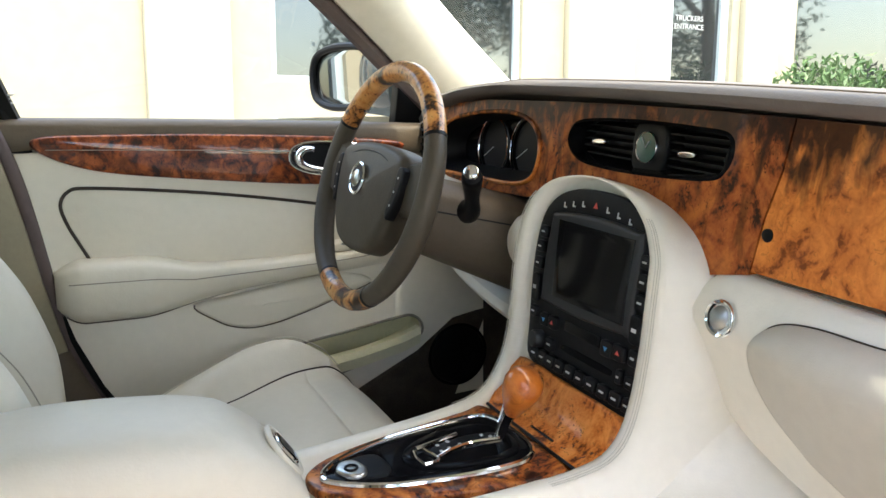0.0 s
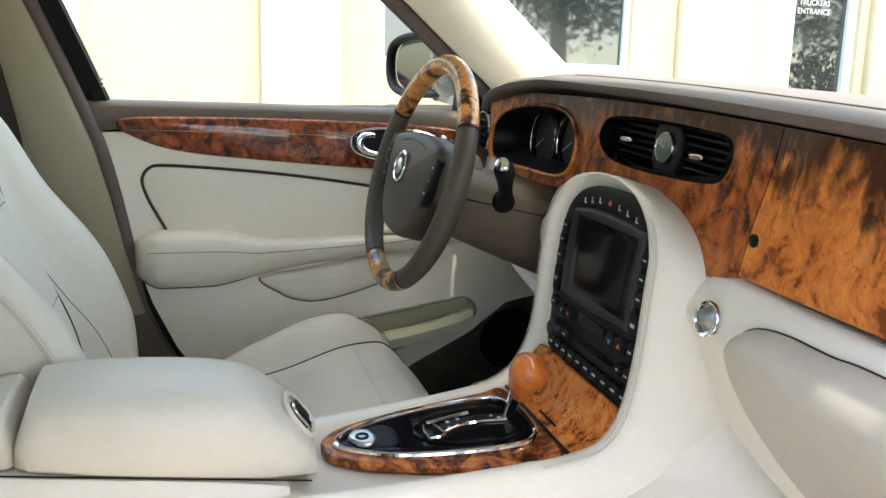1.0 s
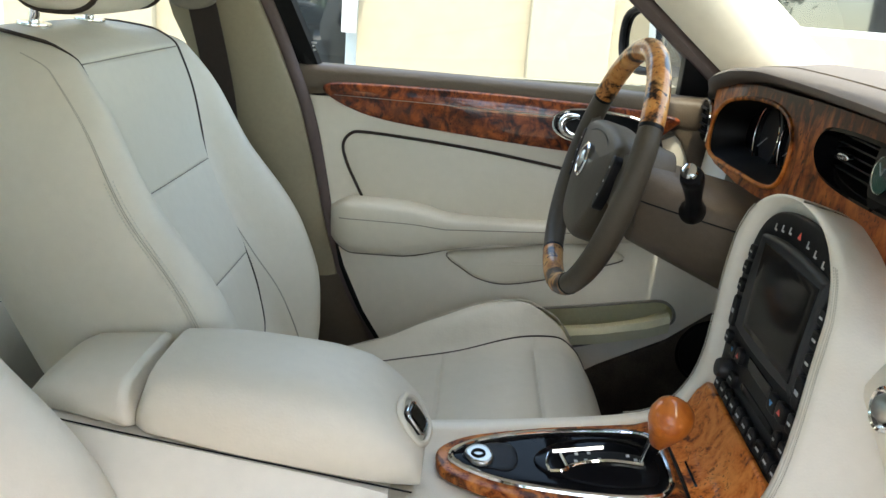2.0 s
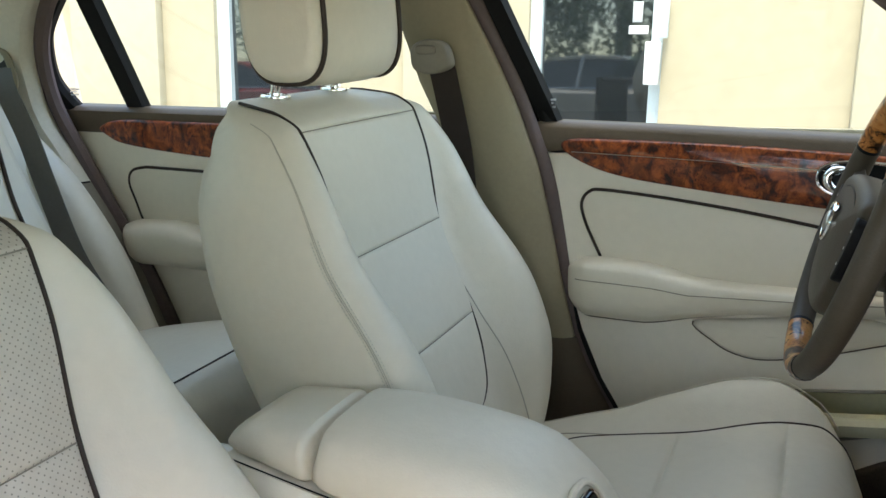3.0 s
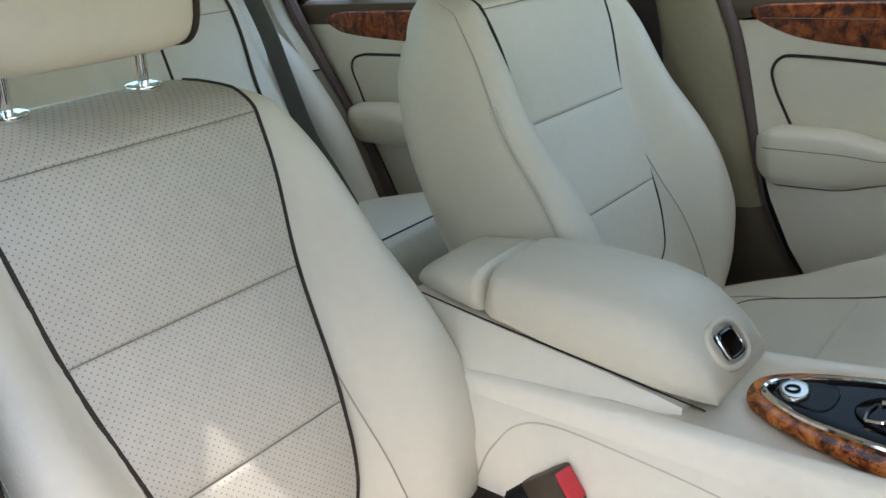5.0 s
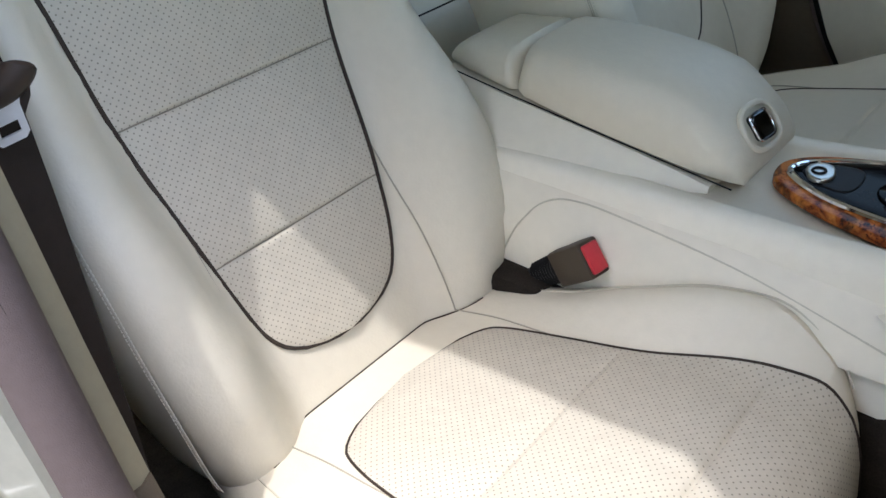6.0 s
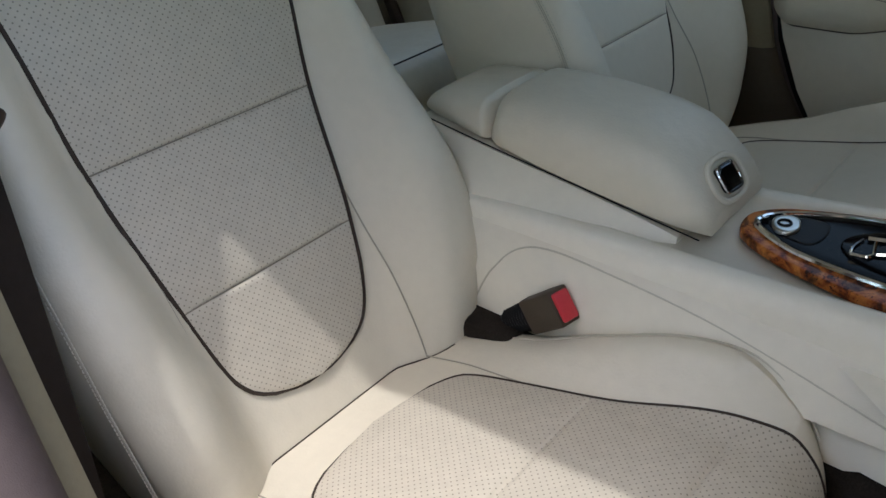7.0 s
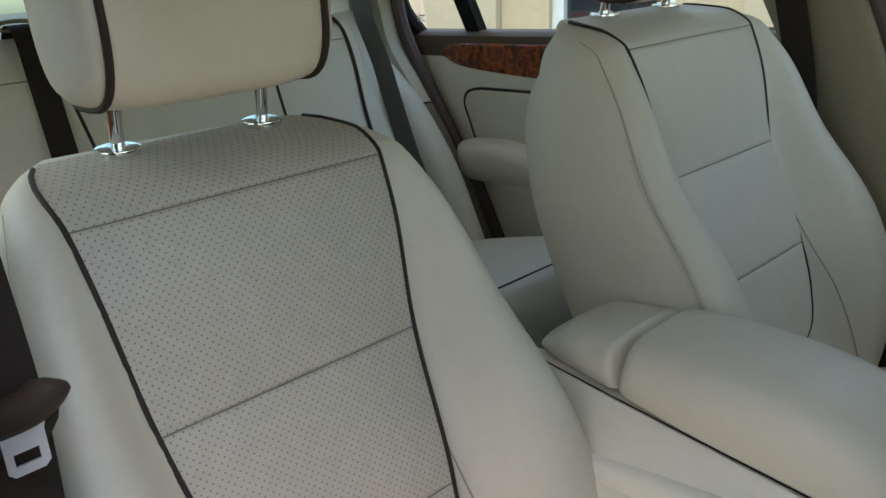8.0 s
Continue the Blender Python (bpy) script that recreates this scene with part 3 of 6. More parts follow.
    part("cup", slab(ellipse(0.512, 0.896, 0.088, 0.030, 36, -0.08, 2.6), on, 0.038, 0.002), M_black, bez)
    part("lever", tube([on(u, v, 0.044 + 0.004 * math.sin(3.1 * k / 24)) for k, (u, v) in enumerate(curve([(0.468, 0.916), (0.447, 0.913), (0.438, 0.900), (0.452, 0.884), (0.50, 0.875), (0.545, 0.875), (0.585, 0.880)], 4))], [0.0035, 0.005, 0.0065, 0.0075, 0.008] + [0.008] * 6 + [0.0072, 0.0065, 0.006, 0.0055, 0.005] + [0.0045] * 9, 10), M_chrome, bez, "chrome pull lever")
    # soft insert and its piping
    ins = curve([(0.095, 0.690), (0.0775, 0.727), (0.060, 0.762), (0.044, 0.796), (0.036, 0.829), (0.049, 0.851), (0.078, 0.856), (0.189, 0.848), (0.318, 0.834), (0.471, 0.811), (0.62, 0.782), (0.70, 0.755), (0.70, 0.720), (0.40, 0.70)], 6, True)
    insert = part("leather_insert", slab(ins, on, 0.021, 0.006, 0.006), M_leather, ob, "cream leather door insert")
    part("piping", tube([on(u, v, 0.019) for u, v in ins[: 6 * 12]], 0.0032, 6), M_pipe, insert, "dark brown piping")
    # armrest
    rows = []
    for x in list(np.linspace(0.016, 0.06, 7)) + list(np.linspace(0.08, 0.66, 30)):
        f = min(1, ((x - 0.012) / 0.045)) ** 0.45
        zt = interp(x, [0.0, 0.06, 0.16, 0.205, 0.24, 0.32, 0.45, 0.66], [0.722, 0.734, 0.733, 0.726, 0.716, 0.713, 0.716, 0.728])
        zb = interp(x, [0.0, 0.05, 0.15, 0.25, 0.35, 0.66], [0.640, 0.622, 0.623, 0.645, 0.663, 0.690])
        pr = interp(x, [0.0, 0.2, 0.28, 0.5, 0.66], [0.070, 0.072, 0.062, 0.052, 0.022]) * f
        zm, h = 0.5 * (zt + zb), 0.5 * (zt - zb) * (0.55 + 0.45 * f)
        rows.append([on(x, zm + h * b, 0.006 + pr * a) for a, b in ((0, 1.0), (0.45, 1.02), (0.84, 1.0), (0.95, 0.93), (1.0, 0.80), (1.01, 0.44), (0.97, -0.05), (0.86, -0.5), (0.62, -0.86), (0.3, -1.0), (0, -1.0))])
    arm = part("armrest", loft(rows), M_leather, ob, "padded cream leather armrest")
    part("seam", tube([rows[k][5] for k in range(3, len(rows))], 0.0010, 5), M_seam_shade, arm)
    part("lower_seam", tube([Vector(rows[k][9]) for k in range(2, 24)], 0.0022, 5), M_taupe, arm)
    pocket = curve([(0.245, 0.634), (0.28, 0.603), (0.313, 0.587), (0.359, 0.582), (0.43, 0.597), (0.52, 0.628), (0.58, 0.655), (0.50, 0.675), (0.33, 0.650)], 5, True)
    pk = part("pull_pocket", slab(pocket, on, 0.026, 0.008, 0.004), M_leather, ob)
    # dark tube draws the shadow line along the pull pocket
    part("pocket_shade", tube([on(u, v, 0.019) for u, v in pocket[:30]], 0.0024, 6), M_taupe, pk)
    part("switch_pod", slab(curve([(0.485, 0.722), (0.50, 0.738), (0.53, 0.742), (0.555, 0.736), (0.545, 0.722)], 4, True), lambda u, v, d: on(u, v, d), 0.045, 0.006), M_leather, ob)
    sw = part("window_switch", slab(ellipse(0.522, 0.735, 0.010, 0.003), on, 0.048, 0.002), M_chrome, ob, "small chrome switch")
    # frame, glass and skin
    part("outer_skin", loft([[(x, s * (0.79 + 0.06 * math.sin(math.pi * min(1, max(0, (z - 0.2) / 0.78)) ** 0.8)) , z) for z in np.linspace(0.25, 0.965, 10)] + [(x, s * 0.775, z) for z in np.linspace(0.965, 0.25, 10)] for x in (-0.06, 0.3, 0.6, 0.9)]), M_paint, ob, "silver painted outer door skin")
    fr = [(-0.060, 0.972), (-0.085, 0.97 + 0.0), (-0.135, 1.05), (-0.195, 1.15), (-0.240, 1.235)]
    part("rear_frame", loft([[(b_front(z) + dx, s * (interp(z, [0.97, 1.33], [0.752, 0.597]) + dy), z) for dx, dy in ((0.008, -0.014), (0.040, -0.014), (0.044, 0.01), (0.008, 0.02))] for z in np.linspace(0.955, 1.33, 12)]), M_rubber, ob, "black window frame")
    g = part("glass", loft([[(x0, s * 0.757, 0.955), (x0 + dx, s * 0.604, 1.325)] for x0, dx in ((-0.05, -0.11), (0.2, -0.14), (0.45, -0.20), (0.60, -0.25), (0.78, -0.32))], False, False), M_glass, ob, "clear side window glass")
    for k, (w, z) in enumerate(((0.017, 1.014), (0.012, 1.008), (0.016, 1.001))):
        part("etched_mark", box((-0.036, min(s * 0.731, s * 0.733), z - 0.0018), (-0.036 + w, max(s * 0.731, s * 0.733), z + 0.0012)), M_mark, g)
    part("sail_panel", slab([(0.655, 0.955), (0.80, 0.945), (0.80, 1.00), (0.668, 1.075), (0.650, 1.08)], lambda u, v, d: (u, s * (0.745 - d - 0.35 * (v - 0.955)), v), 0.012, 0.003, back=0.02), M_black, ob, "black mirror sail panel")
    return ob


front_door(1, "front_door")
# the passenger door stands wide open on its front hinges
od = front_door(-1, "front_door")
od["label"] = "open car door trimmed in cream leather with a burl wood strip"
HINGE = Matrix.Translation((0.83, -0.79, 0.0))
od.matrix_world = HINGE @ Matrix.Rotation(radians(74), 4, "Z") @ HINGE.inverted() @ Matrix.Translation(od.location)


def rear_door(s):
    ob = thing("rear_door", (-0.7, s * 0.78, 0.36), "closed rear car door in cream leather with wood strip", "car door", group="rear doors")

    def on(u, v, d):
        return (u, s * (0.745 - 0.035 * (0.985 - v) - d), v)

    edge = [(-1.262, 0.975), (-1.215, 0.880), (-1.150, 0.775), (-1.050, 0.605), (-0.97, 0.46), (-0.92, 0.38)]
    part("door_card", plate(edge + [(-0.16, 0.38), (-0.16, 0.93), (-1.22, 0.935)], [], on, 0.014), M_vinyl, ob, "cream rear door card")
    rows = []
    for x in np.linspace(-1.268, -0.14, 24):
        zt = interp(x, [-1.27, -0.14], [0.995, 0.978])
        rows.append([on(x, zt - 0.062, 0.006), on(x, zt - 0.062, 0.020), on(x, zt - 0.05, 0.026), on(x, zt - 0.012, 0.026), on(x, zt - 0.003, 0.018), on(x, zt, 0.004), on(x, zt, -0.03), on(x, zt - 0.06, -0.03)])
    part("upper_rail", loft(rows), M_taupe, ob, "dark taupe upper door rail")
    wood = curve([(-1.115, 0.944), (-1.05, 0.962), (-0.84, 0.960), (-0.5, 0.955), (-0.3, 0.945), (-0.25, 0.925), (-0.4, 0.885), (-0.7, 0.880), (-0.887, 0.890), (-1.042, 0.907), (-1.095, 0.926)], 5, True)
    part("wood_strip", slab(wood, on, 0.034, 0.006, 0.003), M_burl_d, ob, "dark burl wood strip")
    ins = curve([(-1.010, 0.722), (-1.035, 0.775), (-1.050, 0.815), (-1.040, 0.842), (-1.008, 0.852), (-0.95, 0.853), (-0.70, 0.845), (-0.35, 0.82), (-0.30, 0.74), (-0.6, 0.71), (-0.80, 0.712), (-0.96, 0.714)], 6, True)
    i2 = part("leather_insert", slab(ins, on, 0.021, 0.006, 0.004), M_leather, ob)
    part("piping", tube([on(u, v, 0.019) for u, v in ins], 0.0035, 6, True), M_pipe, i2, "dark brown piping")
    rows = []
    for x in list(np.linspace(-1.066, -1.02, 7)) + list(np.linspace(-1.0, -0.35, 16)):
        f = min(1, ((x + 1.070) / 0.05)) ** 0.45
        zt = interp(x, [-1.07, -0.9, -0.8, -0.35], [0.728, 0.735, 0.718, 0.722])
        zb = interp(x, [-1.07, -1.0, -0.9, -0.35], [0.655, 0.625, 0.625, 0.655])
        zm, h = 0.5 * (zt + zb), 0.5 * (zt - zb) * (0.55 + 0.45 * f)
        rows.append([on(x, zm + h * b, 0.006 + 0.075 * f * a) for a, b in ((0, 1.0), (0.35, 1.02), (0.72, 0.95), (0.93, 0.72), (1.0, 0.40), (0.97, -0.05), (0.86, -0.5), (0.62, -0.86), (0.3, -1.0), (0, -1.0))])
    part("armrest", loft(rows), M_leather, ob, "padded cream leather armrest")
    pocket = curve([(-0.82, 0.63), (-0.78, 0.59), (-0.70, 0.565), (-0.55, 0.57), (-0.42, 0.62), (-0.6, 0.65)], 5, True)
    part("pull_pocket", slab(pocket, on, 0.022, 0.006, 0.003), M_leather, ob)
    part("map_bin", slab(curve([(-0.86, 0.47), (-0.80, 0.50), (-0.5, 0.50), (-0.46, 0.46), (-0.6, 0.40), (-0.8, 0.41)], 5, True), on, 0.026, 0.006), M_bin, ob, "olive cream door bin")
    part("outer_skin", loft([[(x, s * (0.79 + 0.06 * math.sin(math.pi * min(1, max(0, (z - 0.2) / 0.78)) ** 0.8)), z) for z in np.linspace(0.25, 0.985, 10)] + [(x, s * 0.775, z) for z in np.linspace(0.985, 0.25, 10)] for x in (-1.3, -0.9, -0.5, -0.10)]), M_paint, ob, "silver painted outer door skin")
    def gy(z):
        return s * interp(z, [0.97, 1.33], [0.755, 0.60])
    fr = curve([(-1.205, 0.975), (-1.238, 1.05), (-1.212, 1.13), (-1.165, 1.185), (-1.05, 1.268), (-0.95, 1.30)], 8)
    part("rear_frame", tube([(x, gy(z) - s * 0.010, z) for x, z in fr], 0.019, 8), M_rubber, ob, "black rear window frame")
    part("divider", loft([[(x + dx, gy(z) + s * dy, z) for dx, dy in ((-0.024, -0.014), (0.022, -0.014), (0.022, 0.014), (-0.024, 0.014))] for x, z in ((-1.018, 0.985), (-1.022, 1.10), (-1.03, 1.285))]), M_rubber, ob, "black quarter window divider")
    part("front_frame", loft([[(x + dx, gy(z) + s * dy, z) for dx, dy in ((-0.02, -0.014), (0.022, -0.014), (0.022, 0.014), (-0.02, 0.014))] for x, z in ((-0.20, 0.97), (-0.265, 1.10), (-0.29, 1.26), (-0.31, 1.33))]), M_rubber, ob, "black window frame")
    part("seal", tube(curve([(-0.90, s * 0.70, 0.38), (-0.935, s * 0.70, 0.46), (-1.005, s * 0.70, 0.61), (-1.085, s * 0.70, 0.741), (-1.165, s * 0.70, 0.874), (-1.222, s * 0.692, 0.994), (-1.212, s * 0.665, 1.10), (-1.155, s * 0.630, 1.18), (-1.085, s * 0.61, 1.247), (-0.97, s * 0.59, 1.295)], 6), 0.017, 8), M_seal, ob, "brown door seal")
    g = part("glass", loft([[(x0, gy(0.97), 0.97), (x0 + dx, gy(1.325), 1.325)] for x0, dx in ((-1.20, 0.12), (-1.0, -0.04), (-0.6, -0.1), (-0.20, -0.19))], False, False), M_glass, ob, "clear side window glass")
    for w, z in ((0.028, 1.031), (0.020, 1.025), (0.026, 1.018)):
        part("etched_mark", box((-1.208, min(s * 0.726, s * 0.728), z - 0.0018), (-1.208 + w, max(s * 0.726, s * 0.728), z + 0.0012)), M_mark, g)
    return ob


rear_door(1)
rear_door(-1)


# ---- front seats ----
A0, AU, AN = np.array([-0.07, 0.37]), np.array([-0.33, 0.944]), np.array([0.944, 0.33])
SY = -0.37
H_ = [-0.03, 0.0, 0.05, 0.15, 0.24, 0.30, 0.42, 0.52, 0.60, 0.65, 0.68, 0.692]


def back_front(h):
    return interp(h, [-0.03, 0.05, 0.24, 0.41, 0.55, 0.606, 0.638, 0.662, 0.683, 0.692], [0.004, 0.002, 0.0, -0.013, 0.0, -0.003, -0.028, -0.065, -0.102, -0.122])


def back_rear(h):
    return interp(h, [-0.03, 0.25, 0.45, 0.54, 0.60, 0.64, 0.67, 0.685, 0.692], [-0.175, -0.205, -0.220, -0.214, -0.203, -0.190, -0.168, -0.148, -0.132])


def back_w(h):
    return interp(h, H_, [0.205, 0.230, 0.248, 0.259, 0.262, 0.261, 0.253, 0.240, 0.222, 0.199, 0.168, 0.142])


def back_b(h):
    return interp(h, H_, [0.02, 0.035, 0.055, 0.078, 0.080, 0.077, 0.055, 0.034, 0.018, 0.010, 0.004, 0.0])


def back_i(h):
    """Half width of the perforated panel."""
    return interp(h, [0.086, 0.089, 0.098, 0.118, 0.15, 0.24, 0.41, 0.58, 0.64, 0.672, 0.692], [0.0, 0.034, 0.064, 0.092, 0.109, 0.128, 0.152, 0.170, 0.175, 0.162, 0.134])


def back_side(y, h):
    """Forward swell at a distance y from the middle."""
    wi, W = min(interp(h, [0.0, 0.15, 0.24, 0.41, 0.61, 0.69], [0.105, 0.108, 0.124, 0.151, 0.172, 0.15]), back_w(h) * 0.9), back_w(h)
    t = (abs(y) - wi) / (W - wi)
    if t <= 0:
        return 0.0
    return back_b(h) * (math.sin(math.pi / 2 * min(1, t / 0.62)) ** 1.5)


SHORT = [1.0]


def back_pt(y, h, d):
    p = A0 + AU * (0.41 + (h - 0.41) * SHORT[0]) + AN * d
    return Vector((p[0], SY + y, p[1]))


def back_ring(h, swell=0.0):
    W, B, f, r = back_w(h), back_b(h), back_front(h), back_rear(h)
    half = [(y, f + back_side(y, h)) for y in np.linspace(0, W * 0.86, 16)]
    top = half[-1][1]
    t = top - r
    c = interp(h, [0.44, 0.54, 0.60, 0.63, 0.655, 0.675, 0.692], [0.0, 0.003, 0.013, 0.027, 0.045, 0.065, 0.085])
    k = min(t, 0.16)
    half += [(W * 0.92, top - 0.025 * k), (W * 0.965 - 0.05 * c, top - 0.10 * k), (W - 0.12 * c, top - 0.28 * k), (W + 0.002 - 0.3 * c, top - 0.38 * t), (W - 0.002 - 0.6 * c, r + 0.32 * t), (W - 0.012 - 0.95 * c, r + 0.31 * k * (0.55 + 0.45 * min(1, t / 0.16))), (W - 0.035 - 1.15 * c, r + 0.10 * k), (min(W * 0.72, W - 0.055 - 1.2 * c), r + 0.02 * k), (W * 0.4, r - 0.004), (0, r - 0.006)]
    grow = 0.024 * math.exp(-((h - 0.17) / 0.12) ** 2) + swell * math.exp(-((h - 0.32) / 0.20) ** 2)
    slim = 0.014 * math.exp(-((h - 0.02) / 0.16) ** 2)
    ring = [(y * (1 + grow / W), d) for y, d in half] + [(-y * (1 - slim / W), d) for y, d in half[-2:0:-1]]
    return [back_pt(y, h, d) for y, d in ring]


def cush_top(x):
    return interp(x, [-0.14, -0.06, 0.02, 0.12, 0.22, 0.33, 0.40, 0.435, 0.455, 0.464], [0.385, 0.398, 0.418, 0.433, 0.445, 0.460, 0.457, 0.437, 0.402, 0.355])


def cush_low(x):
    return interp(x, [-0.14, 0.40, 0.455, 0.464], [0.285, 0.275, 0.29, 0.315])


def cush_w(x):
    return interp(x, [-0.14, -0.06, 0.05, 0.2, 0.32, 0.40, 0.44, 0.464], [0.215, 0.232, 0.255, 0.268, 0.272, 0.262, 0.240, 0.205])


def cush_b(x):
    return interp(x, [-0.14, -0.06, 0.0, 0.076, 0.168, 0.269, 0.335, 0.389, 0.428, 0.45, 0.464], [0.002, 0.003, 0.005, 0.014, 0.043, 0.067, 0.068, 0.050, 0.025, 0.009, 0.0])


def cush_i(x):
    return interp(x, [-0.006, -0.003, 0.008, 0.03, 0.07, 0.12, 0.2, 0.29, 0.36, 0.41, 0.44, 0.464], [0.0, 0.050, 0.100, 0.130, 0.142, 0.150, 0.162, 0.178, 0.190, 0.196, 0.190, 0.172])


def cush_side(y, x):
    wi, W = min(max(cush_i(x), 0.13), 0.8 * cush_w(x)), cush_w(x)
    t = (abs(y) - wi) / (W - wi)
    return 0.0 if t <= 0 else cush_b(x) * math.sin(math.pi / 2 * min(1, t / 0.6)) ** 1.6


def front_seat(label, hide, swell, low_pipe):
    """A front seat on the passenger side; hide is the material of its panels, swell the fullness of the left bolster,
    low_pipe the visible thickness of the piping low on the backrest."""
    ob = thing("front_seat", (0.10, SY, 0.235), label, "car seat", group="front seats")
    hs = sorted(set([round(float(v), 4) for v in list(np.linspace(-0.03, 0.60, 34)) + list(np.linspace(0.61, 0.692, 14))]))
    back = part("backrest", loft([back_ring(h, swell) for h in hs]), M_leather, ob, "cream leather backrest with side bolsters", 60)

    def on_back(y, h, lift=0.0):
        return back_pt(y, h, back_front(h) + back_side(y, h) + lift)

    # perforated panel with three cross seams
    seams = (0.238, 0.412, 0.606)
    vals = sorted(set([round(float(v), 4) for v in list(np.linspace(0.0862, 0.13, 12)) + list(np.linspace(0.14, 0.60, 34)) + list(np.linspace(0.61, 0.685, 10)) + [q + e for q in seams for e in (-0.02, -0.013, -0.008, -0.005, -0.0026, -0.0012, 0, 0.0012, 0.0026, 0.005, 0.008, 0.013, 0.02)]]))
    bm = bmesh.new()
    uvl = bm.loops.layers.uv.new("UVMap")
    rows = []
    for h in vals:
        dip = max(0.004 * math.exp(-((h - q) / 0.0022) ** 2) + 0.0013 * math.exp(-((h - q) / 0.010) ** 2) for q in seams)
        wi = max(back_i(h), 0.002)
        rows.append([(bm.verts.new(on_back(s * wi, h, 0.0025 + 0.006 * (1 - s ** 4) - dip * (1 - s ** 6))), (s * wi, h)) for s in np.linspace(-1, 1, 17)])
    for a, b in zip(rows, rows[1:]):
        for i in range(16):
            q = (a[i], a[i + 1], b[i + 1], b[i])
            f = bm.faces.new([v for v, _ in q])
            for lp, (_, uv) in zip(f.loops, q):
                lp[uvl].uv = uv
    part("back_panel", bm, hide, ob, "perforated cream leather back panel" if hide == M_perf else "smooth cream leather back panel", 60)
    edge = [(back_i(h), h) for h in np.linspace(0.680, 0.0895, 70)]
    thick = [float(interp(h, [0.22, 0.27, 0.40, 0.46], [min(0.0026, 2.1 * low_pipe), low_pipe, low_pipe, 0.0026])) for _, h in edge]
    loop = [on_back(y, h, r) for (y, h), r in zip(edge, thick)] + [on_back(y, 0.0862, 0.003) for y in (0.018, 0.0, -0.018)] + [on_back(-y, h, r) for (y, h), r in zip(edge[::-1], thick[::-1])]
    part("back_piping", tube(loop, thick + [thick[-1]] * 3 + thick[::-1], 8), M_pipe, ob, "dark brown piping")
    for q in seams:
        part("cross_seam", tube([on_back(s * back_i(q), q, 0.0027 + 0.006 * (1 - s ** 4) - 0.0053 * (1 - s ** 6)) for s in np.linspace(-0.99, 0.99, 25)], 0.0011, 5), M_seam_shade, back)
    for s in (1, -1):
        # seam from the panel down to the seat bite, and stitched seam along the bolster's outer edge
        part("bolster_seam", tube([on_back(s * interp(h, [-0.02, 0.05, 0.12, 0.20, 0.30], [0.148, 0.146, 0.142, 0.138, 0.136]), h, 0.0006) for h in np.linspace(-0.02, 0.30, 24)], 0.0011, 5), M_crease, back)
        line = [back_pt(s * (back_w(h) * 0.985), h, back_front(h) + back_side(back_w(h) * 0.86, h) - 0.026) for h in np.linspace(0.03, 0.64, 120)]
        for off in (-0.0016, 0.0016):
            part("edge_seam", tube([Vector(q) + Vector((AN[0], 0, AN[1])) * off * interp(i, [0, 80, 119], [1.0, 0.8, 0.2]) for i, q in enumerate(line)], [0.0008 - 0.0003 * i / 119 for i in range(120)], 6), M_fold, back)
        for k, off in enumerate((-0.0058, 0.0058)):
            bm = bmesh.new()
            for i in range(0, 84):
                a, b = Vector(line[i]).lerp(Vector(line[i + 1]), 0.12), Vector(line[i]).lerp(Vector(line[i + 1]), 0.75)
                n = Vector((AN[0] * 0.5, s * 0.85, AN[1] * 0.5)).normalized()
                side = Vector((AN[0], 0, AN[1])) * off
                tube([a + side + n * 0.0006, b + side + n * 0.0006], 0.0007, 4, False, bm)
            tagged(part("stitching", bm, M_thread, back), kind="stuff")
    # cushion
    xs = list(np.linspace(-0.14, 0.40, 34)) + list(np.linspace(0.408, 0.464, 14))
    rings = []
    for x in xs:
        W, lo = cush_w(x), cush_low(x)
        half = [(y, cush_top(x) + cush_side(y, x)) for y in np.linspace(0, W * 0.86, 16)]
        top = half[-1][1]
        t = top - lo
        half += [(W * 0.93, top - 0.005), (W * 0.975, top - 0.02), (W, top - 0.30 * t), (W - 0.002, top - 0.6 * t), (W - 0.012, lo + 0.02), (W - 0.03, lo), (W * 0.5, lo), (0, lo)]
        ring = half + [(-y, z) for y, z in half[-2:0:-1]]
        rings.append([(x, SY + y, z) for y, z in ring])
    cush = part("cushion", loft(rings), M_leather, ob, "cream leather seat cushion", 60)

    def on_cush(y, x, lift=0.0):
        y += interp(x, [0.08, 0.22, 0.36, 0.46], [0.0, 0.005, 0.012, 0.014])
        return Vector((x + lift * interp(x, [0.39, 0.464], [0, 1.5]), SY + y, cush_top(x) + cush_side(y, x) + lift))

    cs = (0.195, 0.358)
    vals = sorted(set([round(float(v), 4) for v in list(np.linspace(-0.0055, 0.06, 14)) + list(np.linspace(0.07, 0.40, 26)) + list(np.linspace(0.405, 0.462, 12)) + [q + e for q in cs for e in (-0.024, -0.016, -0.010, -0.006, -0.003, -0.0015, 0, 0.0015, 0.003, 0.006, 0.010, 0.016, 0.024)]]))
    bm = bmesh.new()
    uvl = bm.loops.layers.uv.new("UVMap")
    rows = []
    arc = 0.0
    last = None
    for x in vals:
        dip = max(0.0035 * math.exp(-((x - q) / 0.003) ** 2) + 0.003 * math.exp(-((x - q) / 0.012) ** 2) for q in cs)
        wi = max(cush_i(x), 0.002)
        here = np.array([x, cush_top(x)])
        arc += 0 if last is None else float(np.linalg.norm(here - last))
        last = here
        rows.append([(bm.verts.new(on_cush(s * wi, x, 0.0025 + 0.007 * (1 - s ** 4) - dip * (1 - s ** 6))), (s * wi, arc)) for s in np.linspace(-1, 1, 17)])
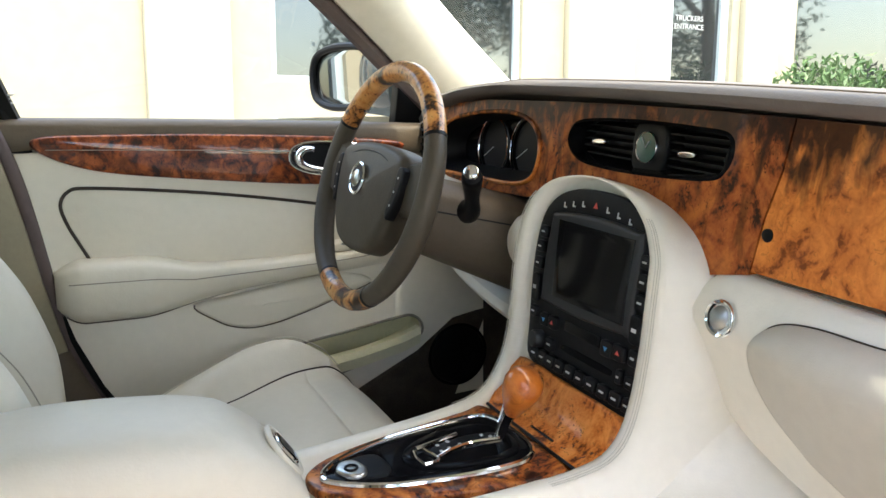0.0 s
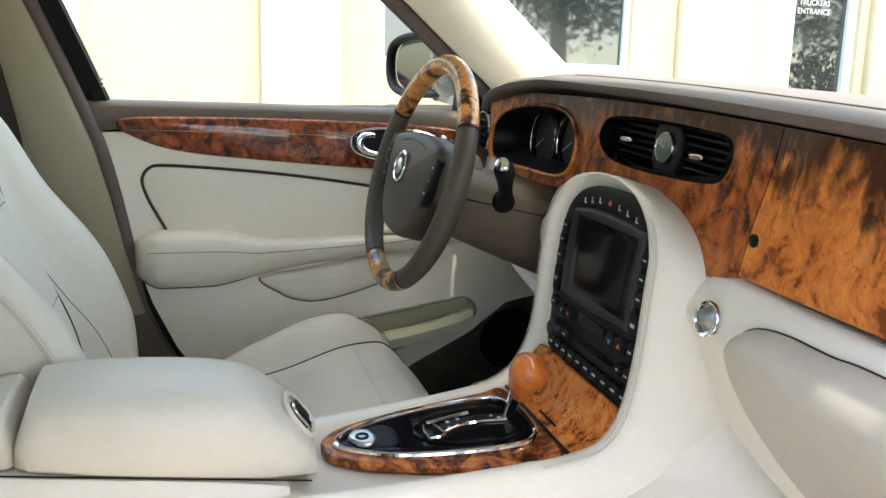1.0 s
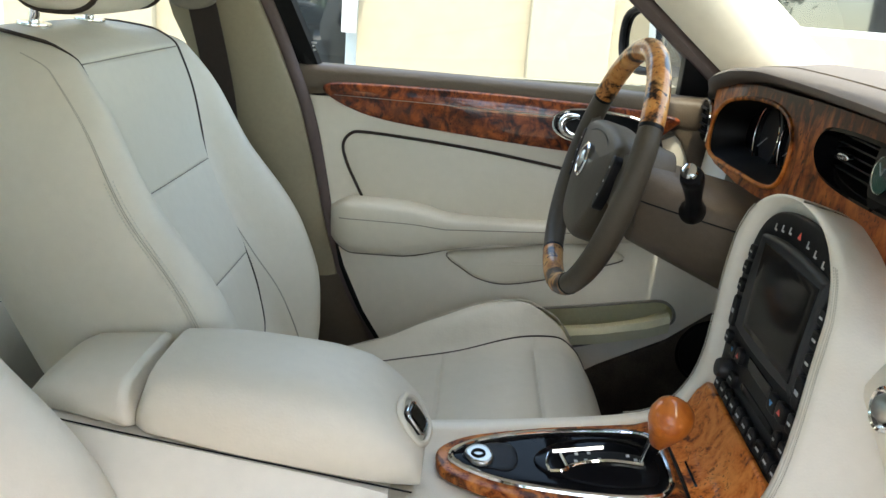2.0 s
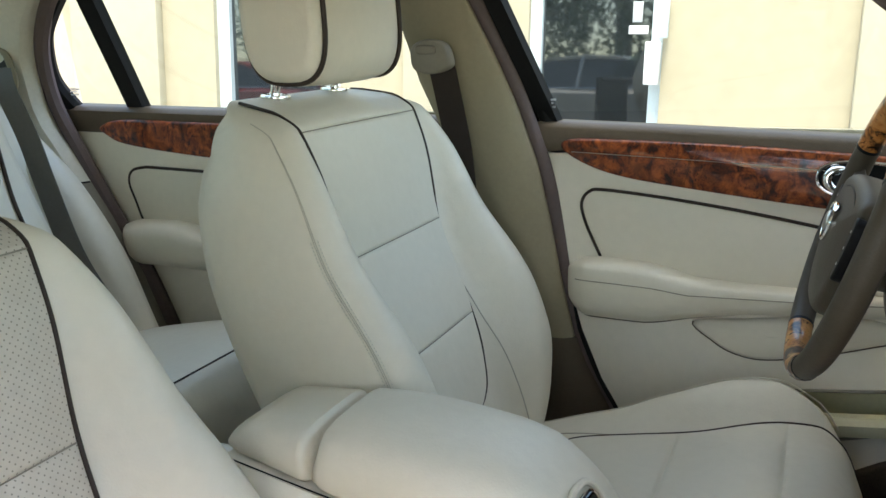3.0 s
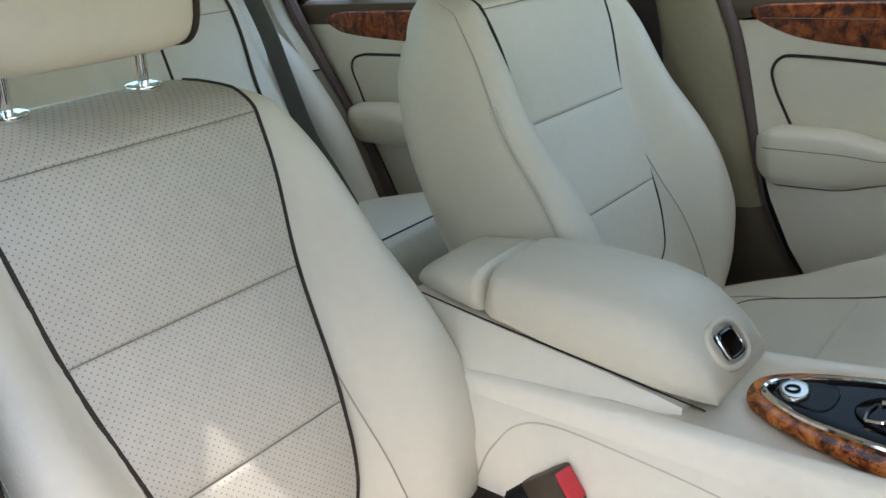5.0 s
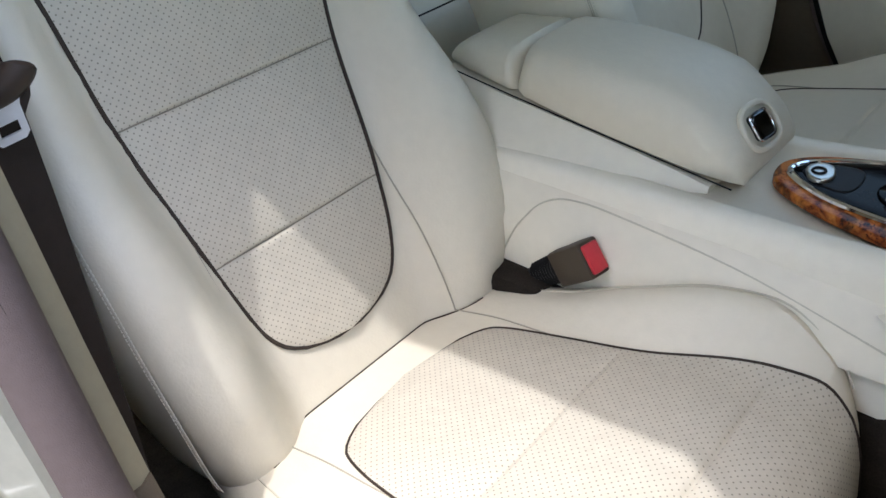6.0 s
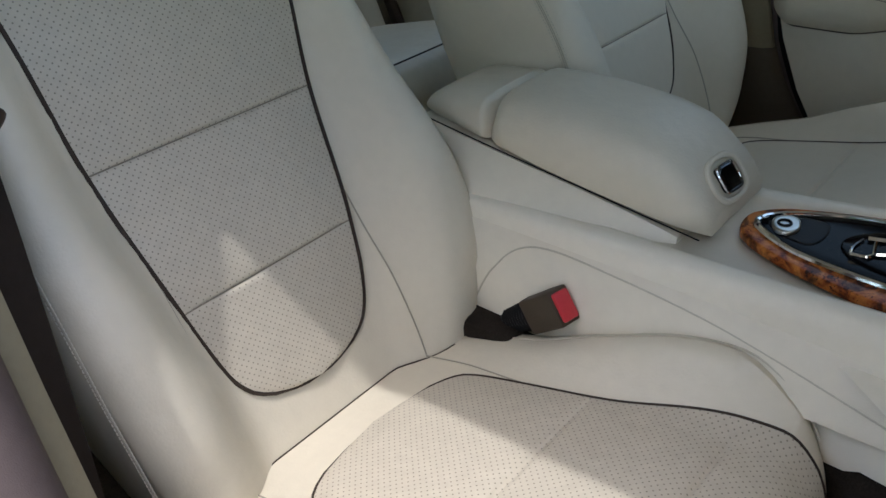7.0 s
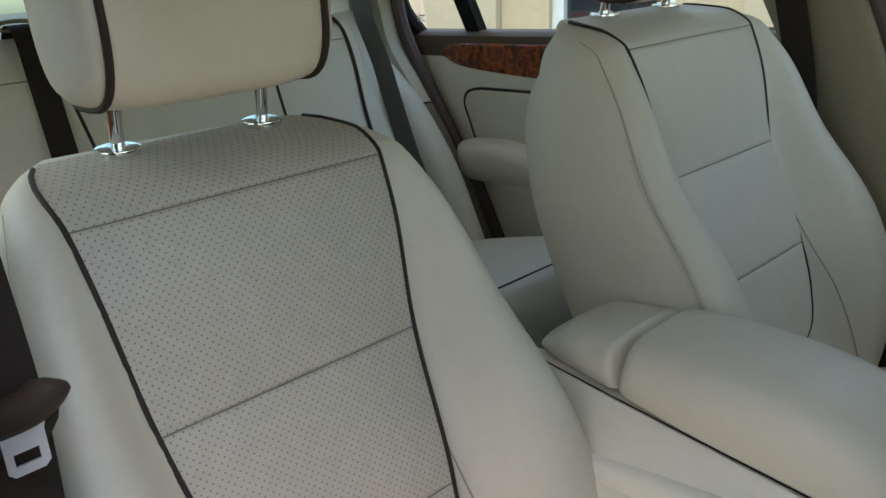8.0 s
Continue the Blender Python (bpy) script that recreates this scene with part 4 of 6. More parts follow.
    for a, b in zip(rows, rows[1:]):
        for i in range(16):
            q = (a[i], a[i + 1], b[i + 1], b[i])
            f = bm.faces.new([v for v, _ in q])
            for lp, (_, uv) in zip(f.loops, q):
                lp[uvl].uv = uv
    part("cushion_panel", bm, hide, ob, "perforated cream leather cushion panel" if hide == M_perf else "smooth cream leather cushion panel", 60)
    edge = [(cush_i(x), x) for x in np.linspace(0.462, -0.003, 60)]
    loop = [on_cush(y, x, 0.0026) for y, x in edge] + [on_cush(y, -0.0055, 0.0026) for y in (0.02, 0, -0.02)] + [on_cush(-y, x, 0.0026) for y, x in reversed(edge)]
    part("cushion_piping", tube(loop, 0.0017, 8), M_pipe, ob, "dark brown piping")
    # dark tube drawn for the shade where the backrest meets the cushion
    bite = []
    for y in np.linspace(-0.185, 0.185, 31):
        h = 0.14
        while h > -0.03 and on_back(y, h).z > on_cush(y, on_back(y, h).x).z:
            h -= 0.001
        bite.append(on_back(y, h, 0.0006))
    part("cushion_shade", tube(bite, 0.0017, 6), M_pipe, ob, "dark line for the shade below the backrest")
    for s in (1, -1):
        part("cushion_seam", tube([on_cush(s * interp(x, [-0.06, 0.0, 0.06, 0.12], [0.150, 0.150, 0.150, 0.150]), x, 0.001) for x in np.linspace(-0.055, 0.12, 14)], 0.0010, 5), M_crease, cush)
        part("edge_seam", tube([on_cush(s * cush_w(x) * 0.86, x, 0.0004) for x in np.linspace(-0.10, 0.43, 40)], 0.0013, 5), M_seam, cush)
        part("valance", loft([[(x, SY + s * (0.235 + dy), z) for dy, z in ((0.0, 0.30), (0.026, 0.30), (0.030, 0.255), (0.0, 0.25))] for x in (-0.12, 0.0, 0.2, 0.34)]), M_taupe, ob, "dark seat base valance")
    for y in (-0.19, 0.215):
        part("rail", box((-0.15, SY + y - 0.022, 0.236), (0.484, SY + y + 0.022, 0.292), 0.008), M_black, ob, "black steel seat runner")
    # head restraint
    hc = Vector((-0.335, SY, 1.135))
    rings = []
    for k, y in enumerate((-0.130, -0.127, -0.119, -0.106, -0.08, -0.04, 0, 0.04, 0.08, 0.106, 0.119, 0.127, 0.130)):
        f = interp(abs(y), [0, 0.08, 0.106, 0.119, 0.127, 0.130], [1.0, 0.985, 0.95, 0.90, 0.82, 0.70])
        rings.append([(hc.x + 0.072 * f * c - 0.05 * (0.105 * f * sn) + 0.012 * (y / 0.15) ** 2, SY + y, hc.z + 0.108 * f * sn) for c, sn in ellipse(0, 0, 1, 1, 32, 0, 3.0)])
    hr = part("head_restraint", loft(rings), M_leather, ob, "cream leather head restraint with brown piping", 60)
    for s in (1, -1):
        y, f = 0.112, 0.925
        part("piping", tube([(hc.x + 0.073 * f * c - 0.05 * (0.105 * f * sn) + 0.009, SY + s * y, hc.z + 0.109 * f * sn) for c, sn in ellipse(0, 0, 1, 1, 40, 0, 3.0)], 0.0038, 8, True), M_pipe, hr, "dark brown piping")
        yy = SY + 0.010 + s * 0.083
        part("post", tube([(-0.379, yy, 0.955), (-0.371, yy, 1.00), (-0.360, yy, 1.06)], 0.007, 12), M_chrome, ob, "chrome head restraint post")
        col = part("post_collar", lathe([(0.021, -0.006), (0.0228, 0.000), (0.0220, 0.0030), (0.0180, 0.0042), (0.0115, 0.0030), (0.0085, 0.0036)], (-0.374, yy, 0.985), (0.10, 0, 1), 40), M_chrome, ob, "chrome post collar")
    return ob


front_seat("passenger seat in cream perforated leather with dark brown piping, empty", M_perf, 0.017, 0.0028)
SHORT[0] = 0.962
s2 = front_seat("driver seat in cream leather with dark brown piping", M_leather, 0.0, 0.0011)
s2.location += Vector((0.055, 0.74, 0.075))
for o in s2.children:
    if o.name.startswith("head_restraint"):
        o.location.z -= 0.039
    if o.name.startswith("post_collar"):
        o.location.z -= 0.011
    if o.name.startswith("cushion"):
        o.location.z -= 0.025
solo("seat_riser", box((-0.05, 0.14, 0.236), (0.36, 0.60, 0.312), 0.01), M_black, "black base under the driver seat", "seat base")


# ---- rear seat ----
def rear_seat():
    ob = thing("bench_seat", (-0.9, 0, 0.235), "cream leather rear bench seat with brown piping", "rear seat")
    ys = list(np.linspace(-0.62, 0.62, 63))

    def swell(y):
        a = abs(abs(y) - 0.35)
        return 0.016 * max(0, 1 - (a / 0.27) ** 4) if abs(y) > 0.06 else 0.008

    prof = [(-0.98, 0.49), (-0.88, 0.515), (-0.77, 0.538), (-0.62, 0.565), (-0.53, 0.583), (-0.485, 0.572), (-0.460, 0.530), (-0.452, 0.46), (-0.46, 0.36)]
    bm = loft([[(x + (0.6 * swell(y) if k > 4 else 0), y, z + (swell(y) if k < 6 else 0)) for k, (x, z) in enumerate(prof)] + [(-0.98, y, 0.36)] for y in ys])
    cu = part("cushion", bm, M_leather, ob, "cream leather rear cushion", 60)
    back = [(-0.90, 0.48), (-0.945, 0.58), (-1.005, 0.71), (-1.065, 0.83), (-1.12, 0.95), (-1.155, 1.025), (-1.19, 1.055), (-1.24, 1.05), (-1.27, 1.00)]
    def set_back(y):
        f = min(1, max(0, (abs(y) - 0.452) / 0.04))
        return -0.095 * f * f * (3 - 2 * f)

    bm = loft([[(x + set_back(y) * (1 if k < 7 else 0.3) + 1.0 * swell(y) * (1 if k < 7 else 0), y, z + 0.25 * swell(y)) for k, (x, z) in enumerate(back)] + [(-1.24, y, 0.48)] for y in ys])
    bk = part("backrest", bm, M_leather, ob, "cream leather rear backrest", 60)
    BOL = curve([(-0.885, 0.45), (-0.925, 0.55), (-0.985, 0.685), (-1.080, 0.82), (-1.165, 0.90), (-1.225, 0.945), (-1.26, 0.975)], 4)
    part("side_bolster", loft([[(x + dx, y, z) for dx, y in ((-0.10, 0.632), (-0.022, 0.632), (-0.004, 0.618), (0.0, 0.595), (-0.010, 0.565), (-0.035, 0.538), (-0.10, 0.525))] for x, z in BOL]), M_leather, ob, "cream rear side bolster", 60)
    part("side_bolster", loft([[(x + dx, -y, z) for dx, y in ((-0.10, 0.632), (-0.022, 0.632), (-0.004, 0.618), (0.0, 0.595), (-0.010, 0.565), (-0.035, 0.538), (-0.10, 0.525))] for x, z in BOL]), M_leather, ob, "cream rear side bolster", 60)
    for s in (1, -1):
        part("back_piping", tube(curve([(-0.985, s * 0.395, 0.71), (-1.045, s * 0.402, 0.83), (-1.10, s * 0.424, 0.95), (-1.137, s * 0.428, 1.025), (-1.172, s * 0.412, 1.059), (-1.225, s * 0.385, 1.060)], 6), 0.0045, 8), M_pipe, bk, "dark brown piping")
        part("back_piping", tube(curve([(-0.99, s * 0.20, 0.71), (-1.05, s * 0.20, 0.83), (-1.105, s * 0.21, 0.95), (-1.14, s * 0.22, 1.028), (-1.18, s * 0.24, 1.059)], 6), 0.004, 8), M_pipe, bk, "dark brown piping")
        part("top_seam", tube([(-1.128, s * y, 1.005) for y in np.linspace(0.22, 0.42, 10)], 0.0015, 5), M_seam_shade, bk)
        part("cushion_piping", tube(curve([(-0.506, s * 0.395, 0.594), (-0.490, s * 0.412, 0.589), (-0.472, s * 0.425, 0.575), (-0.452, s * 0.44, 0.530), (-0.445, s * 0.455, 0.46), (-0.452, s * 0.46, 0.38)], 6), 0.004, 8), M_pipe, cu, "dark brown piping")
        part("front_seam", tube([(-0.505, s * y, 0.5945) for y in np.linspace(0.16, 0.40, 12)], 0.0018, 5), M_pipe, cu)
        hx_, hz_ = (-1.225, 1.140) if s > 0 else (-1.245, 1.000)
        rings = []
        for y in (-0.125, -0.120, -0.108, -0.08, -0.03, 0.03, 0.08, 0.108, 0.120, 0.125):
            f = interp(abs(y), [0, 0.08, 0.108, 0.12, 0.125], [1, 0.98, 0.92, 0.82, 0.68])
            rings.append([(hx_ + 0.055 * f * c, s * 0.300 + y, hz_ + 0.078 * f * z) for c, z in ellipse(0, 0, 1, 1, 24, 0, 3)])
        hr = part("head_restraint", loft(rings), M_leather, ob, "cream rear head restraint", 60)
        for q in (1, -1):
            part("piping", tube([(hx_ + 0.055 * 0.9 * c, s * 0.300 + q * 0.112, hz_ + 0.079 * 0.9 * z) for c, z in ellipse(0, 0, 1, 1, 30, 0, 3)], 0.0035, 8, True), M_pipe, hr, "dark brown piping")
    return ob


rear_seat()


# ---- belts ----
def strap(pts, width, across, mat=None, thick=0.0015):
    """Flat webbing along points, its width along the vectors given."""
    rows = []
    for p, a in zip(pts, across):
        p, a = Vector(p), Vector(a).normalized() * width / 2
        n = Vector((0.2, 0.0, 0.1)).cross(a).normalized() * thick
        rows.append([p - a - n, p + a - n, p + a + n, p - a + n])
    return loft(rows)


for s, nm in ((1, "taupe seat belt hanging on the driver side pillar"), (-1, "taupe seat belt hanging beside the passenger seat")):
    ob = thing("seat_belt", (-0.2, s * 0.66, 0.3), nm, "seat belt", group="front belts")
    hi = curve([(-0.225, -0.632, 1.105), (-0.19, -0.640, 1.0), (-0.145, -0.645, 0.88), (-0.125, -0.652, 0.80), (-0.105, -0.664, 0.68), (-0.085, -0.677, 0.55), (-0.075, -0.687, 0.45), (-0.075, -0.692, 0.33)] if s < 0 else [(-0.206, s * 0.632, 1.105), (-0.196, s * 0.640, 1.05), (-0.177, s * 0.650, 0.93), (-0.165, s * 0.652, 0.82), (-0.145, s * 0.655, 0.70), (-0.115, s * 0.662, 0.55), (-0.10, s * 0.672, 0.42), (-0.10, s * 0.685, 0.30)], 6)
    part("webbing", strap(hi, 0.048, [(1, s * 0.15, 0.15) if s > 0 else (0.25, -1, 0)] * len(hi)), M_belt, ob, "dark taupe belt webbing")
    gd = part("height_adjuster", slab(curve([(-0.256, 1.065), (-0.260, 1.10), (-0.250, 1.125), (-0.223, 1.135), (-0.193, 1.125), (-0.184, 1.095), (-0.188, 1.07), (-0.223, 1.055)], 5, True), lambda u, v, d: (u + 0.012, s * (0.645 - 0.20 * (v - 1.0) - d), 1.098 + 0.75 * (v - 1.098)), 0.022, 0.007, 0.004), M_brown, ob, "brown beige belt guide")
    part("button", slab(ellipse(-0.224, 1.112, 0.020, 0.008, power=4), lambda u, v, d: (u + 0.010, s * (0.645 - 0.20 * (v - 1.0) - d), v - 0.004), 0.028, 0.003), M_brown, gd)
    if s < 0:
        tg = part("tongue_grip", tube(curve([(-0.132, -0.682, 0.866), (-0.120, -0.660, 0.870), (-0.110, -0.641, 0.877), (-0.106, -0.629, 0.886), (-0.107, -0.625, 0.892)], 5),
                                      [0.0125 + 0.001 * math.sin(k * 0.16) for k in range(18)] + [0.011, 0.0085, 0.004], 12), M_pipe, ob, "dark brown plastic tongue grip")
        part("grip_skirt", loft([[(-0.121 + a * 0.45 * w + 0.006 * b, -0.655 + a * 0.9 * w, z + 0.25 * a * w) for a, b in ((-1, -1), (1, -1), (1, 1), (-1, 1))] for w, z in ((0.034, 0.872), (0.030, 0.858), (0.021, 0.846))]), M_pipe, tg)
        part("tongue", plate([(-0.022, 0.006), (0.022, 0.006), (0.017, -0.012), (0.017, -0.046), (0.012, -0.052), (-0.012, -0.052), (-0.017, -0.046), (-0.017, -0.012)], [[(-0.010, -0.028), (0.010, -0.028), (0.010, -0.042), (-0.010, -0.042)]],
                                  lambda u, v, d: (-0.114 + u * 0.36 + 0.9 * d, -0.649 + u * 0.74 - 0.2 * d, 0.866 + 0.68 * v + 0.2 * u), 0.003), M_steel, ob, "bright steel belt tongue")
    # rear belts
    rb = thing("rear_seat_belt", (-1.1, s * 0.55, 0.5), "dark webbing rear seat belt against the cream seat", "seat belt", group="rear belts")
    pts = curve([(-1.27, s * 0.595, 1.085), (-1.205, s * 0.550, 1.04), (-1.150, s * 0.543, 0.94), (-1.106, s * 0.534, 0.84), (-1.014, s * 0.502, 0.70), (-0.935, s * 0.494, 0.60), (-0.885, s * 0.490, 0.53)], 6)
    part("webbing", strap(pts, 0.053, [(0.92, s * 0.25, 0.1)] * len(pts)), M_belt_grey, rb)
    part("stop_button", lathe([(0.006, 0.0), (0.006, 0.003), (0.001, 0.004)], (-0.93, s * 0.491, 0.60), (0.6, -s * 0.7, 0.2), 12), M_black, rb, "small black stop button")

# middle belt over the rear backrest
cb = thing("rear_seat_belt", (-1.1, -0.26, 0.7), "dark webbing belt down the middle of the rear backrest", "seat belt", group="rear belts")
pts = curve([(-1.235, -0.245, 1.072), (-1.195, -0.248, 1.098), (-1.150, -0.250, 1.085), (-1.118, -0.253, 1.010), (-1.080, -0.258, 0.925), (-1.030, -0.265, 0.82), (-0.975, -0.272, 0.71)], 6)
part("webbing", strap(pts, 0.048, [(0.05, -1, 0.0)] * len(pts), thick=0.001), M_belt, cb)
part("guide", tube([(-1.205 + 0.004 * math.cos(a), -0.248 + 0.034 * math.cos(a), 1.098 + 0.008 * math.sin(a)) for a in np.linspace(0, 2 * math.pi, 21)[:-1]], 0.004, 6, True), M_sand, cb, "beige belt guide")

# buckle beside the console
ob = thing("belt_buckle", (0.0, -0.13, 0.40), "taupe belt buckle with red button beside the console", "buckle")
bx = Vector((0.096, -0.136, 0.492))
ax, ay, az = Vector((0.78, -0.14, 0.60)).normalized(), Vector((0.14, 0.78, 0)).normalized(), None
az = ax.cross(ay).normalized()


def bk_place(a, b, c):
    return bx + ax * a + ay * b + az * c


def bk_box(a0, a1, b, c, bev=0.004):
    bm = box((a0, -b, -c), (a1, b, c), bev)
    for v in bm.verts:
        v.co = bk_place(*v.co)
    return bm


part("housing", bk_box(-0.045, 0.022, 0.017, 0.024), M_buckle, ob, "taupe plastic buckle housing")
part("button", bk_box(0.019, 0.027, 0.0125, 0.0195, 0.003), M_red, ob, "red release button")
for k in range(9):
    part("boot_rib", tube([bk_place(-0.048 - 0.006 * k, 0.014 * math.cos(t), (0.019 - 0.0004 * k) * math.sin(t)) for t in np.linspace(0, 2 * math.pi, 17)[:-1]], 0.0032, 6, True), M_black, ob)
part("stalk", tube([bk_place(-0.045, 0, 0), bk_place(-0.10, 0, 0), (-0.03, -0.125, 0.36), (-0.06, -0.13, 0.28)], 0.016, 10), M_black, ob)
# dark block added beside the seat, standing in for shade in the gap
solo("seat_gap_shade", box((-0.10, -0.165, 0.30), (0.045, -0.112, 0.436), 0.012), M_carpet, "dark box in place of shade between seat and console", "carpet", kind="structure")


# ---- centre console and stack ----
CP = curve([(-0.34, 0.575), (-0.10, 0.585), (0.18, 0.590), (0.38, 0.594), (0.49, 0.599), (0.538, 0.607), (0.573, 0.625), (0.596, 0.657), (0.608, 0.697), (0.614, 0.745), (0.620, 0.815), (0.630, 0.885), (0.637, 0.923), (0.6385, 0.934)], 6)
CS = [0.0]
for a, b in zip(CP, CP[1:]):
    CS.append(CS[-1] + float(np.linalg.norm(b - a)))


def con(s):
    """Point, along and up of the console line at the length s."""
    k = min(max(int(np.searchsorted(CS, s)) - 1, 0), len(CS) - 2)
    f = (s - CS[k]) / (CS[k + 1] - CS[k])
    p = CP[k] * (1 - f) + CP[k + 1] * f
    a, b = CP[min(k + 2, len(CP) - 1)] - CP[k], CP[k + 1] - CP[max(k - 1, 0)]
    d = a * f + b * (1 - f)
    d = d / np.linalg.norm(d)
    return p, d, np.array([-d[1], d[0]])


def con_at(z=None, x=None):
    """The length at a height of the stack or at an x of the flat part."""
    return min(np.linspace(0, CS[-1], 1200), key=lambda s: abs((con(s)[0][1] - z) if z is not None else (con(s)[0][0] - x)))


def con_place(s, y, d):
    p, _, n = con(s)
    return Vector((p[0] + n[0] * d, y, p[1] + n[1] * d))


YC = 0.008
S_END = CS[-1]


def con_w(s):
    p = con(s)[0]
    if p[0] < 0.50:
        return interp(p[0], [-0.34, 0.0, 0.25, 0.38, 0.50], [0.100, 0.105, 0.110, 0.118, 0.128])
    return interp(p[1], [0.60, 0.625, 0.65, 0.70, 0.78, 0.85, 0.885, 0.905, 0.920, 0.9285, 0.9325, 0.934], [0.130, 0.145, 0.150, 0.152, 0.155, 0.152, 0.137, 0.116, 0.087, 0.054, 0.028, 0.004])


console = thing("centre_console", (0.2, 0.0, 0.30), "cream leather centre console with burl wood and black control stack", "console")
rings = []
for s in list(np.linspace(0.0, S_END - 0.085, 80)) + list(S_END - 0.08 * (1 - np.linspace(0, 1, 44)) ** 2.2):
    W = con_w(s)
    p = con(s)[0]
    up = 0.014 * interp(p[0], [0.2, 0.5], [0.2, 1.0])
    flare = interp(p[0], [0.45, 0.56, 0.62], [0.012, 0.03, 0.035]) if p[1] < 0.80 else interp(p[1], [0.80, 0.84, 0.87, 0.90, 0.934], [0.035, 0.032, 0.024, 0.012, 0.0])
    drop = interp(p[1], [0.60, 0.70, 0.93], [0.16, 0.11, 0.07]) if p[0] > 0.45 else 0.17
    sink = interp(p[1], [0.84, 0.90, 0.934], [0.0, 0.10, 0.22]) if p[0] > 0.5 else 0.0
    half = [(W - 0.030, -0.004), (W - 0.0275, 0.002), (W - 0.022, up - 0.001), (W - 0.014, up + 0.001), (W - 0.004, up), (W + 0.005, up - 0.006), (W + 0.4 * flare + 0.002, -0.016), (W + 0.75 * flare, -0.032), (W + flare, -0.058), (W + flare + 0.004, -drop)]
    half = [(max(y, 0.0), d) for y, d in half]
    rings.append([con_place(s, YC + y, d) - Vector((0, 0, sink * max(0.0, -d))) for y, d in ([(-a, b) for a, b in half[::-1]] + half)])
part("surround", loft(rings, False, False), M_lit_cream, console, "cream leather console surround", 120)
part("core", loft([[con_place(s, YC + y * con_w(s), d) for y, d in ((-0.85, -0.006), (0.85, -0.006), (0.8, -0.06), (-0.8, -0.06))] for s in np.linspace(0, con_at(z=0.88), 40)]), M_black, console)
for s in (1, -1):
    seam = [con_place(q, YC + s * (con_w(q) - 0.006), 0.0142 * interp(con(q)[0][0], [0.2, 0.5], [0.2, 1.0])) for q in np.linspace(con_at(x=0.50), con_at(z=0.90), 170)]
    part("seam", tube(seam, 0.0005, 5), M_seam, console)
    bm = bmesh.new()
    for a, b in zip(seam[::1], seam[1::1]):
        for off in (0.004, -0.004):
            tube([a.lerp(b, 0.1) + Vector((-0.0004, s * off, 0.0003)), a.lerp(b, 0.7) + Vector((-0.0004, s * off, 0.0003))], 0.0007, 4, False, bm)
    tagged(part("stitching", bm, M_thread, console), kind="stuff")
# flank between the stack and the passenger panel
rows = []
for k in range(25):
    f = k / 24
    sa = con_at(z=0.872) + (con_at(x=0.43) - con_at(z=0.872)) * f
    a = con_place(sa, YC - con_w(sa) - interp(f, [0, 0.10, 0.2], [0.012, 0.016, 0.018]), -0.040)
    ks = [0, 0.07, 0.14, 0.21, 0.3, 0.5, 0.7, 0.85, 1]
    yb = interp(f, ks, [-0.122, -0.138, -0.152, -0.159, -0.161, -0.172, -0.207, -0.252, -0.36])
    zb = interp(f, ks, [0.874, 0.860, 0.843, 0.815, 0.775, 0.700, 0.652, 0.620, 0.565])
    b = Vector((interp(f, ks, [0.684, 0.682, 0.676, 0.669, 0.667, 0.695, 0.713, 0.724, 0.745]), yb, zb))
    m = a.lerp(b, 0.5) + Vector((-0.006, -0.006, 0.0))
    rows.append([a + Vector((0.02, 0.02, 0)), a, a.lerp(m, 0.5) + Vector((-0.002, -0.003, 0)), m, m.lerp(b, 0.5), b, b + Vector((0.015, -0.035, -0.012))])
part("flank", loft(rows, False, False), M_lit_cream, console, "cream leather console flank", 60)
# side skirts of the console
for s in (1, -1):
    rows = []
    for x in np.linspace(-0.34, 0.56 if s > 0 else 0.66, 32):
        zt = 0.562 if x < 0.5 else 0.562 + (x - 0.5) * 0.9
        y0 = con_w(con_at(x=min(x, 0.49))) + 0.010
        rows.append([(x, YC + s * (y0 - 0.02), zt + 0.01), (x, YC + s * y0, zt), (x, YC + s * (y0 + 0.010), zt - 0.05), (x, YC + s * (y0 + 0.018), 0.50), (x, YC + s * (y0 + 0.020), interp(x, [0.0, 0.3, 0.5, 0.66], [0.34, 0.47, 0.490, 0.495])), (x, YC + s * (y0 - 0.03), 0.47)])
    sk = part("side_panel", loft(rows), M_vinyl, console, "cream moulded console side", 75)
    arc = curve([(-0.045, 0.44), (-0.015, 0.50), (0.02, 0.540), (0.07, 0.556), (0.16, 0.553), (0.30, 0.540), (0.45, 0.515), (0.60, 0.49)], 6)
    part("side_line", tube([(x, YC + s * (con_w(con_at(x=min(x, 0.49))) + 0.010 + interp(z, [0.34, 0.50, 0.512, 0.562], [0.020, 0.018, 0.0102, 0.0])), z) for x, z in arc], 0.0013, 6), M_seam, sk)

# wood panel of the console, gear gate
wood_o = curve([(0.262, 0.022), (0.272, -0.010), (0.308, -0.036), (0.36, -0.058), (0.435, -0.080), (0.50, -0.093), (0.537, -0.098), (0.541, 0.0), (0.537, 0.108), (0.504, 0.114), (0.435, 0.107), (0.375, 0.096), (0.305, 0.074), (0.270, 0.048)], 6, True)


def con_xy(x, y, d):
    return con_place(con_at_fast(x), y, d)


XS = [(float(con(s)[0][0]), float(s)) for s in np.linspace(0, con_at(x=0.60), 400)]


def con_at_fast(x):
    return float(np.interp(x, [a for a, _ in XS], [b for _, b in XS]))


